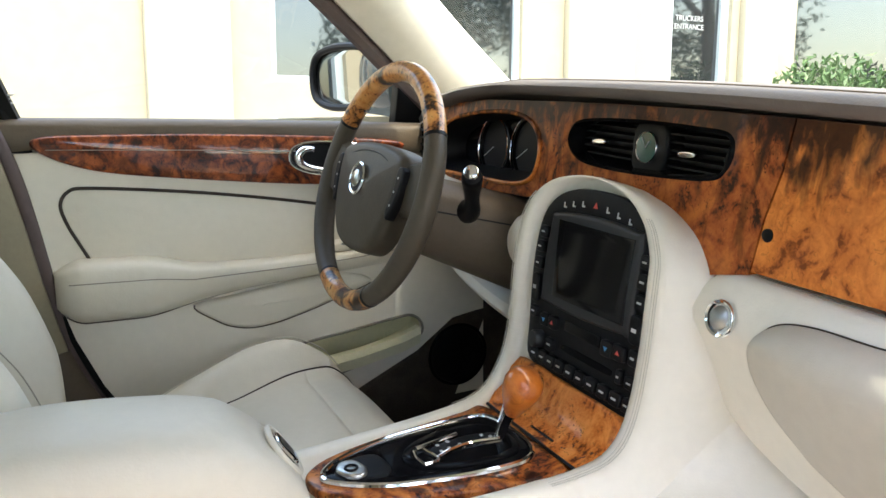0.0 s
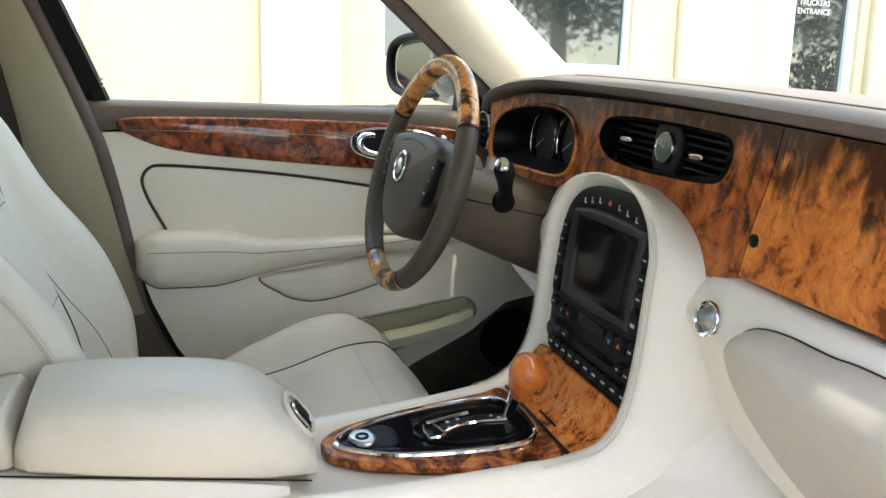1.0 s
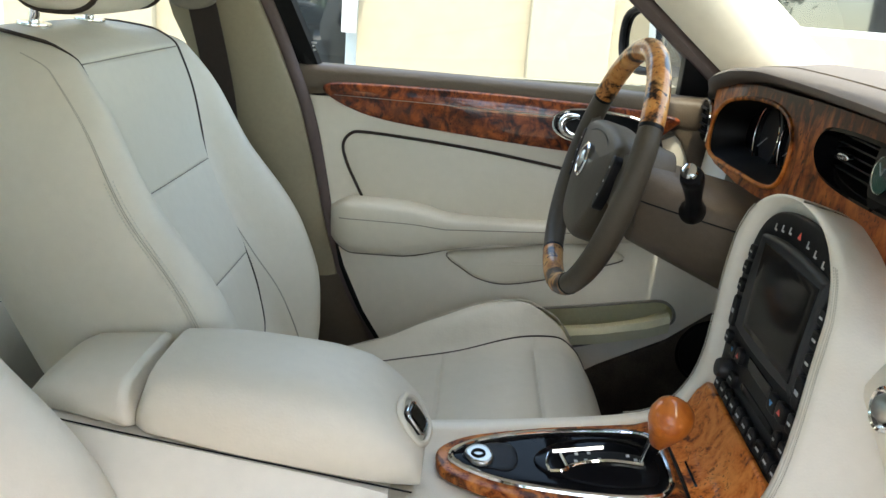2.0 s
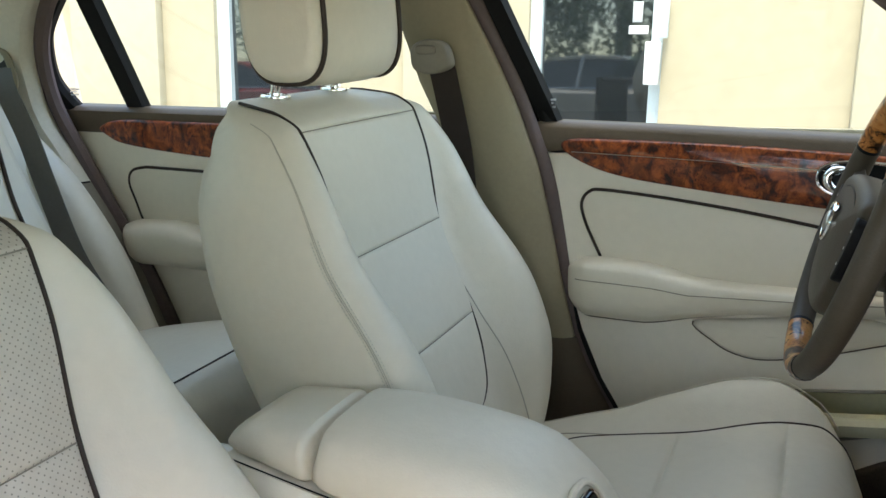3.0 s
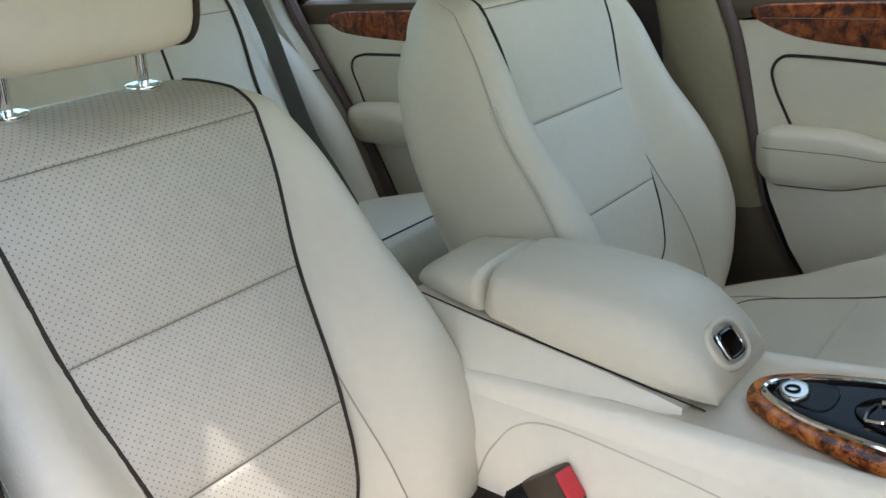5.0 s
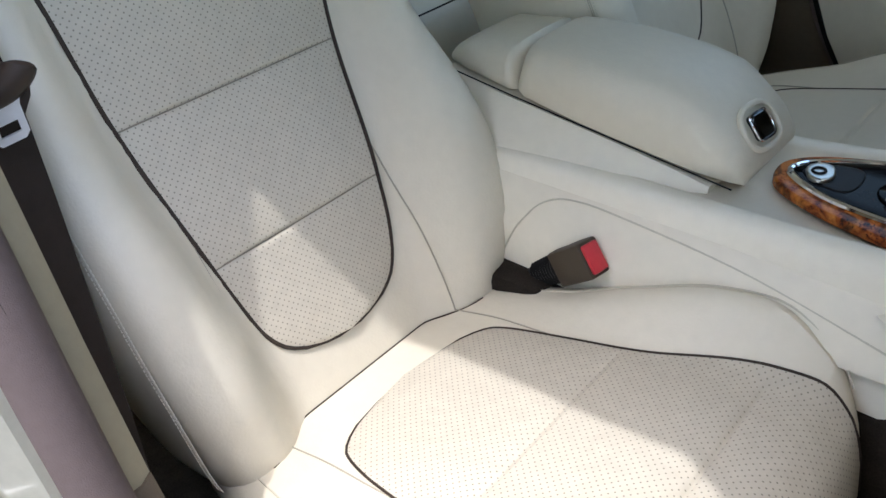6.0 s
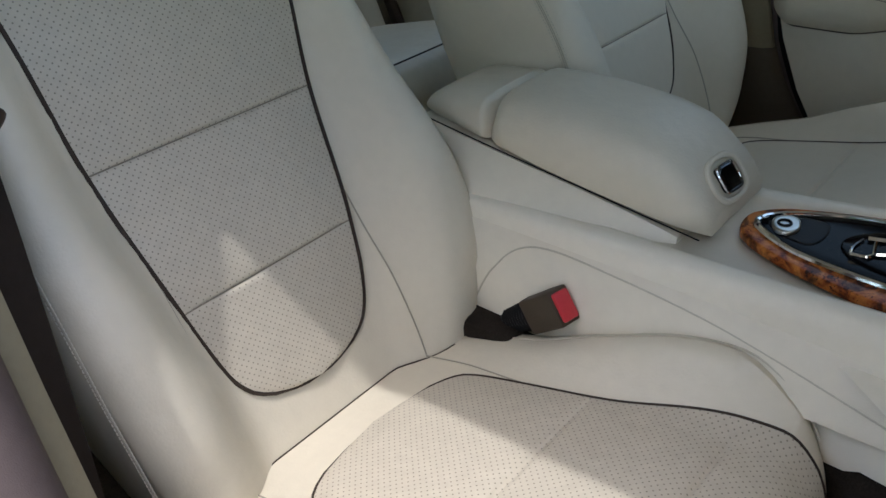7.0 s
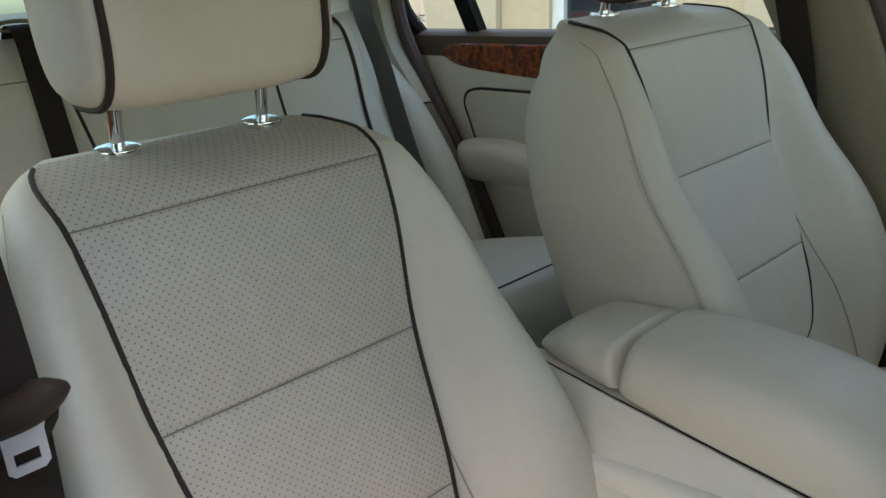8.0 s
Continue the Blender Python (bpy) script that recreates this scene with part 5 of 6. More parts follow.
part("wood_panel", slab(wood_o, con_xy, 0.010, 0.004), M_burl_m, console, "glossy red-brown burl wood panel")
blk_o = curve([(0.283, 0.024), (0.292, 0.002), (0.344, -0.028), (0.43, -0.046), (0.500, -0.050), (0.524, -0.036), (0.530, 0.0), (0.526, 0.060), (0.505, 0.084), (0.44, 0.086), (0.37, 0.076), (0.31, 0.052)], 6, True)
pan = part("gate_panel", slab(blk_o, con_xy, 0.014, 0.003), M_gloss, console, "black gear gate panel")
part("chrome_rim", tube([con_xy(x, y, 0.012) for x, y in offset2(blk_o, -0.002)], 0.0042, 8, True), M_chrome, pan, "chrome rim")
inner = curve([(0.377, 0.018), (0.388, -0.010), (0.43, -0.030), (0.48, -0.038), (0.512, -0.030), (0.520, 0.010), (0.502, 0.056), (0.45, 0.066), (0.40, 0.048)], 6, True)
part("gate_gloss", slab(inner, con_xy, 0.017, 0.002), M_gloss, pan, "piano black gate plate")
for pts, r in (([(0.399, 0.027), (0.43, 0.034), (0.460, 0.040)], 0.0034), ([(0.395, 0.024), (0.391, 0.004), (0.393, -0.014)], 0.0018), ([(0.393, -0.014), (0.409, -0.012), (0.414, -0.004)], 0.0024), ([(0.414, -0.004), (0.411, 0.010), (0.408, 0.024)], 0.0018), ([(0.416, -0.003), (0.44, 0.008), (0.469, 0.011), (0.502, 0.003)], 0.0026)):
    part("gate_rail", tube([con_xy(x, y, 0.0185) for x, y in curve(pts, 4)], r, 6), M_chrome, pan, "chrome gate edge")
part("gate_slot", slab(curve([(0.420, 0.004), (0.45, 0.016), (0.50, 0.010), (0.508, 0.020), (0.47, 0.034), (0.418, 0.024)], 5, True), con_xy, 0.0176, 0.0003), M_black, pan)
for x, y in ((0.427, 0.026), (0.442, 0.029), (0.425, 0.010), (0.437, 0.013), (0.453, 0.016), (0.487, 0.024), (0.495, 0.015)):
    part("gate_mark", slab([(x - 0.002, y - 0.0025), (x + 0.002, y - 0.0025), (x + 0.002, y + 0.0025), (x - 0.002, y + 0.0025)], con_xy, 0.0184, 0), M_mark, pan)
part("park_well", slab(curve([(0.293, 0.020), (0.310, -0.002), (0.345, -0.012), (0.358, 0.008), (0.352, 0.045), (0.32, 0.045)], 5, True), con_xy, 0.0155, 0.002), M_black, pan)
pb = part("park_switch", slab(curve([(0.296, 0.020), (0.306, 0.000), (0.322, -0.004), (0.330, 0.012), (0.322, 0.034), (0.306, 0.036)], 5, True), con_xy, 0.020, 0.003), M_satin, pan, "satin metal park brake switch")
part("ring", tube([con_xy(0.312 + 0.007 * math.cos(a), 0.014 + 0.007 * math.sin(a), 0.0205) for a in np.linspace(0, 2 * math.pi, 21)[:-1]], 0.0018, 6, True), M_black, pb)

# lid of the ashtray between panel and stack
M_ash = burl("amber_burl", (0.12, 0.030, 0.009), (0.60, 0.165, 0.030), (0.80, 0.300, 0.074), 20, 0.7, 0.5, 0.60)
M_knot = material("burl_eye", (0.085, 0.026, 0.011), 0.3, vary=0.3, scale=90, coat=0.2)
s0, s1 = con_at_fast(0.543), con_at(z=0.672)
ash = curve([(s0, -0.106), (s0, 0.0), (s0, 0.108), (0.5 * (s0 + s1), 0.122), (s1, 0.116), (s1, 0.0), (s1, -0.112), (0.75 * s1 + 0.25 * s0, -0.124), (0.5 * (s0 + s1), -0.124), (0.25 * s1 + 0.75 * s0, -0.117)], 2, True)
al = part("ashtray_lid", slab(ash, con_place, 0.012, 0.004), M_ash, console, "mottled amber burl wood ashtray lid")
gx = con_at_fast(0.553)
part("grip", slab([(gx - 0.0016, 0.007), (gx + 0.0016, 0.007), (gx + 0.0024, -0.042), (gx - 0.0010, -0.042)], con_place, 0.0138, 0.0006), M_dchrome, al, "slim dark grip slot")
rk = random.Random(8)
for cx, cy, n in ((0.556, -0.064, 3), (0.566, -0.068, 3), (0.561, -0.098, 2), (0.569, -0.104, 3), (0.574, -0.062, 2)):
    for _ in range(n):
        x, y = cx + rk.uniform(-0.004, 0.004), cy + rk.uniform(-0.004, 0.004)
        part("burl_eye", slab(ellipse(con_at_fast(x), y, rk.uniform(0.0014, 0.0034), rk.uniform(0.0007, 0.0013), 10, rk.uniform(-0.7, 0.1)), con_place, 0.01225, 0), M_knot, al)
part("gap", tube([con_place(s0 - 0.001, y, 0.010) for y in np.linspace(-0.106, 0.108, 12)], 0.0022, 6), M_black, console)

# gear lever
lever = part("gear_lever", tube([(0.500, 0.012, 0.606), (0.506, 0.006, 0.635), (0.511, -0.006, 0.662)], [0.006, 0.008, 0.012], 12), M_chrome, console, "chrome gear lever shaft")
part("knob", lathe([(0.0105, -0.002), (0.0135, 0.006), (0.0190, 0.020), (0.0236, 0.034), (0.0246, 0.044), (0.0216, 0.054), (0.0138, 0.0605), (0.004, 0.063)], (0.511, -0.006, 0.656), (0.14, -0.42, 1), 28), burl("knob_burl", (0.24, 0.05, 0.010), (0.45, 0.11, 0.018), (0.58, 0.17, 0.028), 12, 0.2, 0.3, 0.58, coat=0.9), lever, "polished orange burl wood knob")

# black control stack
FZ = [(float(con(s)[0][1]), float(s)) for s in np.linspace(con_at(z=0.62), S_END, 300)]


def stack(y, z, d):
    return con_place(float(np.interp(z, [a for a, _ in FZ], [b for _, b in FZ])), y, d)


stk_o = curve([(0.100, 0.676), (0.118, 0.73), (0.122, 0.81), (0.115, 0.868), (0.090, 0.899), (0.048, 0.914), (-0.005, 0.918), (-0.055, 0.915), (-0.094, 0.900), (-0.117, 0.868), (-0.124, 0.81), (-0.121, 0.73), (-0.116, 0.674), (0.0, 0.673)], 5, True)
stk = part("control_panel", slab(stk_o, stack, 0.006, 0.003), M_black, console, "black radio and climate control stack")
scr_f = curve([(0.084, 0.866), (0.074, 0.880), (0.0, 0.887), (-0.090, 0.884), (-0.102, 0.872), (-0.103, 0.776), (-0.094, 0.765), (0.0, 0.759), (0.076, 0.762), (0.086, 0.774)], 5, True)
sf = part("screen_frame", slab(scr_f, stack, 0.013, 0.006, rings=4), M_grey, stk, "dark grey screen surround")
part("screen", slab([(0.062, 0.873), (-0.092, 0.874), (-0.092, 0.776), (0.056, 0.775)], stack, 0.0145, 0.0006), M_screen, sf, "switched-off dark screen")


def key(y, z, w, h, mark="bar", mat=M_mark, d=0.012):
    k = part("button", slab(ellipse(y, z, w, h, 16, 0, 5), stack, d, 0.0018), M_black, stk)
    if mark == "bar":
        part("marking", slab([(y - w * 0.42, z - h * 0.13), (y + w * 0.42, z - h * 0.13), (y + w * 0.42, z + h * 0.13), (y - w * 0.42, z + h * 0.13)], stack, d + 0.0006, 0), mat, k)
    elif mark == "up":
        part("marking", slab([(y - w * 0.36, z - h * 0.25), (y + w * 0.36, z - h * 0.25), (y, z + h * 0.32)], stack, d + 0.0006, 0), mat, k)
    elif mark == "down":
        part("marking", slab([(y - w * 0.36, z + h * 0.25), (y + w * 0.36, z + h * 0.25), (y, z - h * 0.32)], stack, d + 0.0006, 0), mat, k)
    return k


for k, y in enumerate((0.066, 0.047, 0.027, 0.002, -0.024, -0.046, -0.069)):
    z = 0.899 - 0.004 * abs(k - 3) ** 1.3 * 0.5
    glyph = [(y - 0.004, z - 0.003), (y + 0.004, z - 0.003), (y, z + 0.004)] if k == 3 else [(y + 0.003, z - 0.003), (y - 0.003, z - 0.003), (y - 0.003, z - 0.001), (y + 0.001, z - 0.001), (y + 0.0015, z + 0.004), (y + 0.003, z + 0.004)]
    part("marking", slab(glyph, stack, 0.0068, 0), M_redmark if k == 3 else M_mark, stk)
for y, z, h in ((0.099, 0.851, 0.008), (0.102, 0.831, 0.008), (0.102, 0.809, 0.008), (0.103, 0.776, 0.019), (0.101, 0.743, 0.008)):
    key(y, z, 0.008, h)
for y, z, w, h in ((-0.112, 0.853, 0.008, 0.008), (-0.113, 0.831, 0.009, 0.009), (-0.114, 0.808, 0.009, 0.009), (-0.111, 0.776, 0.010, 0.017), (-0.114, 0.744, 0.008, 0.010), (-0.114, 0.714, 0.009, 0.008), (-0.093, 0.715, 0.005, 0.009)):
    key(y, z, w, h)
key(0.073, 0.738, 0.0095, 0.009, "down", M_blue)
key(0.053, 0.739, 0.0095, 0.009, "up", M_redmark)
key(-0.064, 0.740, 0.011, 0.010, "down", M_blue)
key(-0.087, 0.742, 0.011, 0.010, "up", M_redmark)
part("display", slab([(0.030, 0.735), (-0.046, 0.735), (-0.046, 0.749), (0.030, 0.749)], stack, 0.0075, 0.0005), M_screen, stk)
part("volume_knob", lathe([(0.012, 0.0), (0.012, 0.012), (0.010, 0.015), (0.001, 0.016)], stack(0.081, 0.709, 0.006), tuple(stack(0.081, 0.709, 1.0) - stack(0.081, 0.709, 0.0)), 22), M_grey, stk, "round volume knob")
key(0.054, 0.709, 0.010, 0.009)
part("disc_slot", slab(ellipse(-0.022, 0.713, 0.054, 0.0045, 24, 0, 5), stack, 0.0072, 0.0005), M_gloss, stk)
for y, w in ((0.085, 0.0092), (0.065, 0.0092), (0.045, 0.0092), (0.024, 0.0096), (0.001, 0.0100), (-0.022, 0.0100), (-0.045, 0.0104), (-0.070, 0.0108), (-0.094, 0.0104), (-0.116, 0.0080)):
    key(y, 0.688, w, 0.0088)

# armrest lids
YL = 0.034


def lid(name, x0, x1, zt, zb, w, parent, label, nose=0.04, tail=0.02):
    rows = []
    n = 22
    for k in range(n + 1):
        x = x0 + (x1 - x0) * k / n
        f = min(1.0, ((x - x0) / tail + 0.02)) ** 0.4 * min(1.0, ((x1 - x) / nose + 0.02)) ** 0.42
        b, t = zb(x), zt(x)
        t = b + (t - b) * (0.25 + 0.75 * f)
        ww = w(x) * (0.86 + 0.14 * f)
        h = t - b
        rows.append([(x, YL + ww * a, b + h * c) for a, c in ((-0.97, 0.0), (-1.0, 0.06), (-1.0, 0.35), (-0.97, 0.58), (-0.90, 0.78), (-0.76, 0.92), (-0.5, 0.985), (0, 1.0), (0.5, 0.985), (0.76, 0.92), (0.90, 0.78), (0.97, 0.58), (1.0, 0.35), (1.0, 0.06), (0.97, 0.0))])
    ob = part(name, loft(rows), M_leather, parent, label, 60)
    return ob


arm = thing("armrest", (0.05, YL, 0.60), "padded cream leather armrest lid on the centre console", "armrest")
main = lid("lid", -0.068, 0.248, lambda x: interp(x, [-0.07, 0.0, 0.12, 0.19, 0.25], [0.712, 0.716, 0.708, 0.690, 0.665]), lambda x: interp(x, [-0.07, 0.25], [0.648, 0.598]), lambda x: interp(x, [-0.07, 0.05, 0.2, 0.25], [0.084, 0.090, 0.088, 0.082]), arm, "cream leather armrest lid", 0.07, 0.012)
lid("rear_lid", -0.19, -0.070, lambda x: interp(x, [-0.19, -0.07], [0.697, 0.707]), lambda x: interp(x, [-0.19, -0.07], [0.668, 0.649]), lambda x: interp(x, [-0.19, -0.07], [0.074, 0.084]), arm, "cream leather rear armrest lid", 0.010, 0.03)
part("base", loft([[(x, YL + y, z) for y, z in ((-w, 0.555), (-w, 0.572), (-0.6 * w - 0.036, 0.566 + 0.45 * h), (-0.088, 0.566 + h), (0.086, 0.566 + h), (0.086, 0.555))] for x, h, w in ((-0.183, 0.097, 0.137), (-0.07, 0.077, 0.137), (0.04, 0.060, 0.134), (0.12, 0.047, 0.126), (0.18, 0.036, 0.112), (0.214, 0.028, 0.096))]), M_vinyl, arm, "cream armrest box")
part("gap", tube([(x, YL - 0.086, interp(x, [-0.19, -0.07, 0.25], [0.665, 0.645, 0.596])) for x in np.linspace(-0.185, 0.240, 20)], 0.0010, 6), M_black, arm)


def latch_place(u, v, d):
    c = Vector((0.226, 0.022, 0.640))
    n = Vector((0.80, -0.10, 0.60)).normalized()
    a = Vector((0.1, 1, 0)).normalized()
    b = n.cross(a).normalized()
    return c + a * u + b * v + n * d


part("latch_rim", tube([latch_place(u, v, 0.012) for u, v in ellipse(0, 0, 0.033, 0.027, 32, 0, 2.6)], 0.004, 8, True), M_leather, arm)
la = part("latch", slab(ellipse(0, 0, 0.017, 0.016, 28, 0, 5), latch_place, 0.018, 0.003), M_dchrome, arm, "dark glossy lid latch")
part("rim", tube([latch_place(u, v, 0.016) for u, v in ellipse(0, 0, 0.018, 0.017, 28, 0, 5)], 0.0016, 6, True), M_chrome, la, "chrome latch edge")


# ---- dashboard ----
dash = thing("dashboard", (0.8, 0.0, 0.7), "dashboard with burl wood fascia and taupe leather top", "dashboard")


def face_x(y):
    return interp(y, [-0.70, -0.40, -0.20, 0.0, 0.25, 0.60, 0.72], [0.650, 0.662, 0.676, 0.690, 0.700, 0.700, 0.715])


def fascia(y, z, d):
    return Vector((face_x(y) - d + 0.10 * (z - 0.95), y, z))


clus = curve([(0.585, 0.884), (0.600, 0.935), (0.556, 0.969), (0.470, 0.987), (0.380, 0.995), (0.312, 0.994), (0.264, 0.982), (0.239, 0.954), (0.242, 0.916), (0.268, 0.894), (0.325, 0.885), (0.40, 0.883), (0.49, 0.880)], 6, True)
vent = curve([(0.166, 0.964), (0.150, 0.992), (0.085, 1.001), (-0.015, 1.004), (-0.110, 1.003), (-0.160, 1.000), (-0.174, 0.984), (-0.166, 0.960), (-0.138, 0.946), (-0.03, 0.938), (0.07, 0.936), (0.135, 0.942)], 6, True)
wood_l = [(0.64, 0.99), (0.50, 1.005), (0.43, 1.012), (0.19, 1.018), (0.06, 1.020), (-0.10, 1.021), (-0.250, 1.020), (-0.244, 0.97), (-0.230, 0.92), (-0.222, 0.862), (-0.161, 0.848), (-0.12, 0.862), (-0.05, 0.885), (0.06, 0.905), (0.150, 0.905), (0.20, 0.885), (0.26, 0.872), (0.34, 0.868), (0.41, 0.866), (0.54, 0.870), (0.62, 0.885)]
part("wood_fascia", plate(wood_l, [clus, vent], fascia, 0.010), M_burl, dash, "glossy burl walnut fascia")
wood_r = [(-0.2255, 0.866), (-0.2335, 0.92), (-0.2475, 0.97), (-0.2535, 1.020), (-0.40, 1.018), (-0.55, 1.012), (-0.70, 1.000), (-0.70, 0.878), (-0.55, 0.874), (-0.36, 0.869), (-0.28, 0.867)]
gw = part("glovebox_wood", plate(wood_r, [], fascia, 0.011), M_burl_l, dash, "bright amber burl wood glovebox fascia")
part("lock", lathe([(0.0068, 0.0), (0.0068, 0.003), (0.005, 0.004)], fascia(-0.241, 0.906, 0.010), (-1, 0, 0), 18), M_black, gw, "small black lock")
# instruments
ins = part("instrument_bezel", loft([[fascia(u, v, 0.008) for u, v in clus], [fascia(u, v, -0.02) for u, v in offset2(clus, 0.010)], [fascia(u, v, -0.045) for u, v in offset2(clus, 0.014)]], True, False), M_black, dash, "deep black instrument well")
part("bezel_ring", tube([fascia(u, v, 0.011) for u, v in clus], 0.0035, 8, True), M_burl_l, ins, "light wood instrument rim")
part("back", slab(offset2(clus, 0.012), lambda y, z, d: fascia(y, z, d - 0.05), 0.004, 0), M_gloss, ins)
for cy, cz, r in ((0.468, 0.928, 0.052), (0.354, 0.934, 0.052)):
    g = part("gauge", lathe([(r, 0.0), (r, 0.006), (r - 0.003, 0.007), (r - 0.004, 0.002), (0.001, 0.002)], fascia(cy, cz, -0.046), (-1, 0, 0.1), 32), M_black, ins, "round dark gauge")
    part("gauge_ring", tube([fascia(cy + r * math.cos(a), cz + r * math.sin(a), -0.036) for a in np.linspace(0, 2 * math.pi, 41)[:-1]], 0.0011, 6, True), M_chrome, g, "thin bright ring")
    part("needle", tube([fascia(cy, cz, -0.038), fascia(cy + r * 0.6, cz - r * 0.35, -0.038)], 0.0008, 5), M_mark, g)
# centre vents and clock
vw = part("vent_housing", loft([[fascia(u, v, 0.010) for u, v in vent], [fascia(u, v, 0.012) for u, v in offset2(vent, 0.004)], [fascia(u, v, -0.03) for u, v in offset2(vent, 0.010)]], True, False), M_gloss, dash, "gloss black centre vents with clock")
part("back", slab(offset2(vent, 0.010), lambda y, z, d: fascia(y, z, d - 0.034), 0.003, 0), M_black, vw)
for lo, hi in ((0.028, 0.150), (-0.155, -0.036)):
    for k in range(6):
        z = 0.950 + 0.0095 * k
        part("slat", loft([[fascia(y, z + a, b) for a, b in ((0.0, -0.009), (0.002, -0.009), (0.004, -0.025), (0.002, -0.025))] for y in np.linspace(lo, hi, 6)]), M_black, vw)
    c = 0.5 * (lo + hi)
    part("tab", slab(ellipse(c + 0.01, 0.969, 0.016, 0.0042, 20, -0.05, 3), fascia, 0.003, 0.002, back=0.004), M_chrome, vw, "chrome vent tab")
part("pillar", slab(curve([(0.022, 0.941), (0.030, 0.97), (0.022, 0.998), (-0.030, 0.999), (-0.040, 0.97), (-0.030, 0.942)], 5, True), fascia, -0.004, 0.003, back=0.03), M_black, vw)
ck = part("clock", lathe([(0.0195, -0.006), (0.0200, 0.0005), (0.0194, 0.0015), (0.0187, 0.0008), (0.001, 0.0008)], fascia(-0.004, 0.970, -0.001), (-1, 0, 0.1), 28), M_chrome, vw, "small round analogue clock")
part("dial", lathe([(0.0186, -0.002), (0.0186, 0.0009), (0.001, 0.0011)], fascia(-0.004, 0.970, -0.001), (-1, 0, 0.1), 28), M_clock, ck, "green clock dial")
for a, ln in ((2.2, 0.010), (0.9, 0.015)):
    part("hand", tube([fascia(-0.004, 0.970, 0.0008), fascia(-0.004 + ln * math.cos(a), 0.970 + ln * math.sin(a), 0.0008)], 0.0006, 4), M_mark, ck)
part("side_wheel", slab(ellipse(-0.158, 0.968, 0.004, 0.018, 20, 0.15, 3), fascia, 0.006, 0.003, back=0.005), M_gloss, vw)
# end vent on the driver side
ev = part("end_vent", slab(ellipse(0.655, 0.925, 0.030, 0.036, 28, 0, 2.6), lambda y, z, d: (0.700 - d, y, z), 0.014, 0.005, back=0.03), M_gloss, dash, "black driver side vent")
part("rim", tube([(0.688, u, v) for u, v in ellipse(0.655, 0.925, 0.031, 0.037, 28, 0, 2.6)], 0.003, 6, True), M_chrome, ev)
for k in range(4):
    part("slat", tube([(0.684, 0.632, 0.904 + 0.014 * k), (0.684, 0.678, 0.904 + 0.014 * k)], 0.0025, 5), M_black, ev)
# padded top
rows = []
for y in np.linspace(-0.74, 0.74, 60):
    lip = interp(y, [-0.74, -0.35, 0.0, 0.30, 0.45, 0.55, 0.66, 0.74], [1.020, 1.036, 1.040, 1.038, 1.027, 1.010, 0.986, 0.96])
    fx = face_x(y) - 0.040 + 0.03 * interp(abs(y), [0.55, 0.74], [0, 1])
    crown = interp(y, [-0.74, -0.3, 0.1, 0.4, 0.6, 0.74], [1.020, 1.046, 1.050, 1.048, 1.025, 0.985])
    rows.append([(fx + 0.062, y, lip - 0.013), (fx + 0.040, y, lip - 0.013), (fx + 0.018, y, lip - 0.012), (fx + 0.005, y, lip - 0.006), (fx + 0.002, y, lip + 0.001), (fx + 0.008, y, lip + 0.006), (fx + 0.05, y, lip + 0.009), (0.80, y, crown), (0.92, y, crown - 0.008), (1.05, y, crown - 0.045), (1.10, y, crown - 0.09), (1.08, y, 0.90), (0.80, y, 0.92)])
top = part("padded_top", loft(rows), M_dashtop, dash, "taupe leather padded dash top", 60)
part("top_seam", tube([Vector(r[6]) + Vector((0, 0, 0.0004)) for r in rows], 0.0011, 5), M_taupe, top)
# lower panels
part("lower_left", loft([[(x, y, z) for x, z in ((0.715, 0.885), (0.700, 0.870), (0.690, 0.80), (0.700, 0.73), (0.72, 0.690), (0.80, 0.690), (0.80, 0.885))] for y in (0.665, 0.62, 0.57, 0.52)]), M_vinyl, dash, "cream knee panel")
part("column_recess", loft([[(x, y, z) for x, z in ((0.735, 0.885), (0.740, 0.80), (0.745, 0.70), (0.77, 0.64), (0.82, 0.64), (0.82, 0.885))] for y in (0.525, 0.40, 0.30, 0.18)]), M_black, dash, "dark recess round the column")
part("knee_trim", loft([[(0.775, y, z + 0.022), (0.735, y, z + 0.028), (0.718, y, z + 0.020), (0.714, y, z + 0.004), (0.722, y, z - 0.008), (0.775, y, z - 0.012)] for y, z in curve([(0.665, 0.712), (0.60, 0.688), (0.52, 0.668), (0.44, 0.654), (0.36, 0.647), (0.26, 0.648), (0.17, 0.655)], 4)]), M_vinyl, dash, "curved cream knee trim")


def low(y, z, d):
    return Vector((face_x(y) - 0.020 - d + 0.42 * max(0, 0.805 - z) + 0.50 * max(0, z - 0.815), y, z))


lp = curve([(-0.212, 0.862), (-0.180, 0.856), (-0.158, 0.834), (-0.156, 0.803), (-0.156, 0.766), (-0.158, 0.731), (-0.172, 0.700), (-0.197, 0.672), (-0.236, 0.650), (-0.285, 0.633), (-0.36, 0.612), (-0.52, 0.585), (-0.70, 0.565), (-0.73, 0.62), (-0.73, 0.86), (-0.70, 0.868), (-0.45, 0.862), (-0.25, 0.860)], 6, True)
pnl = part("passenger_panel", slab(lp, low, 0.020, 0.010, 0.0, back=0.05), M_lit_cream, dash, "cream passenger side lower panel")
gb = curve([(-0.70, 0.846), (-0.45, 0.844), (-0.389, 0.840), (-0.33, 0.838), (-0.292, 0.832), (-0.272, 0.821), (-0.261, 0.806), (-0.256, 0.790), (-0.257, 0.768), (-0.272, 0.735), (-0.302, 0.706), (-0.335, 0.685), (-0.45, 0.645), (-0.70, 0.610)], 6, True)
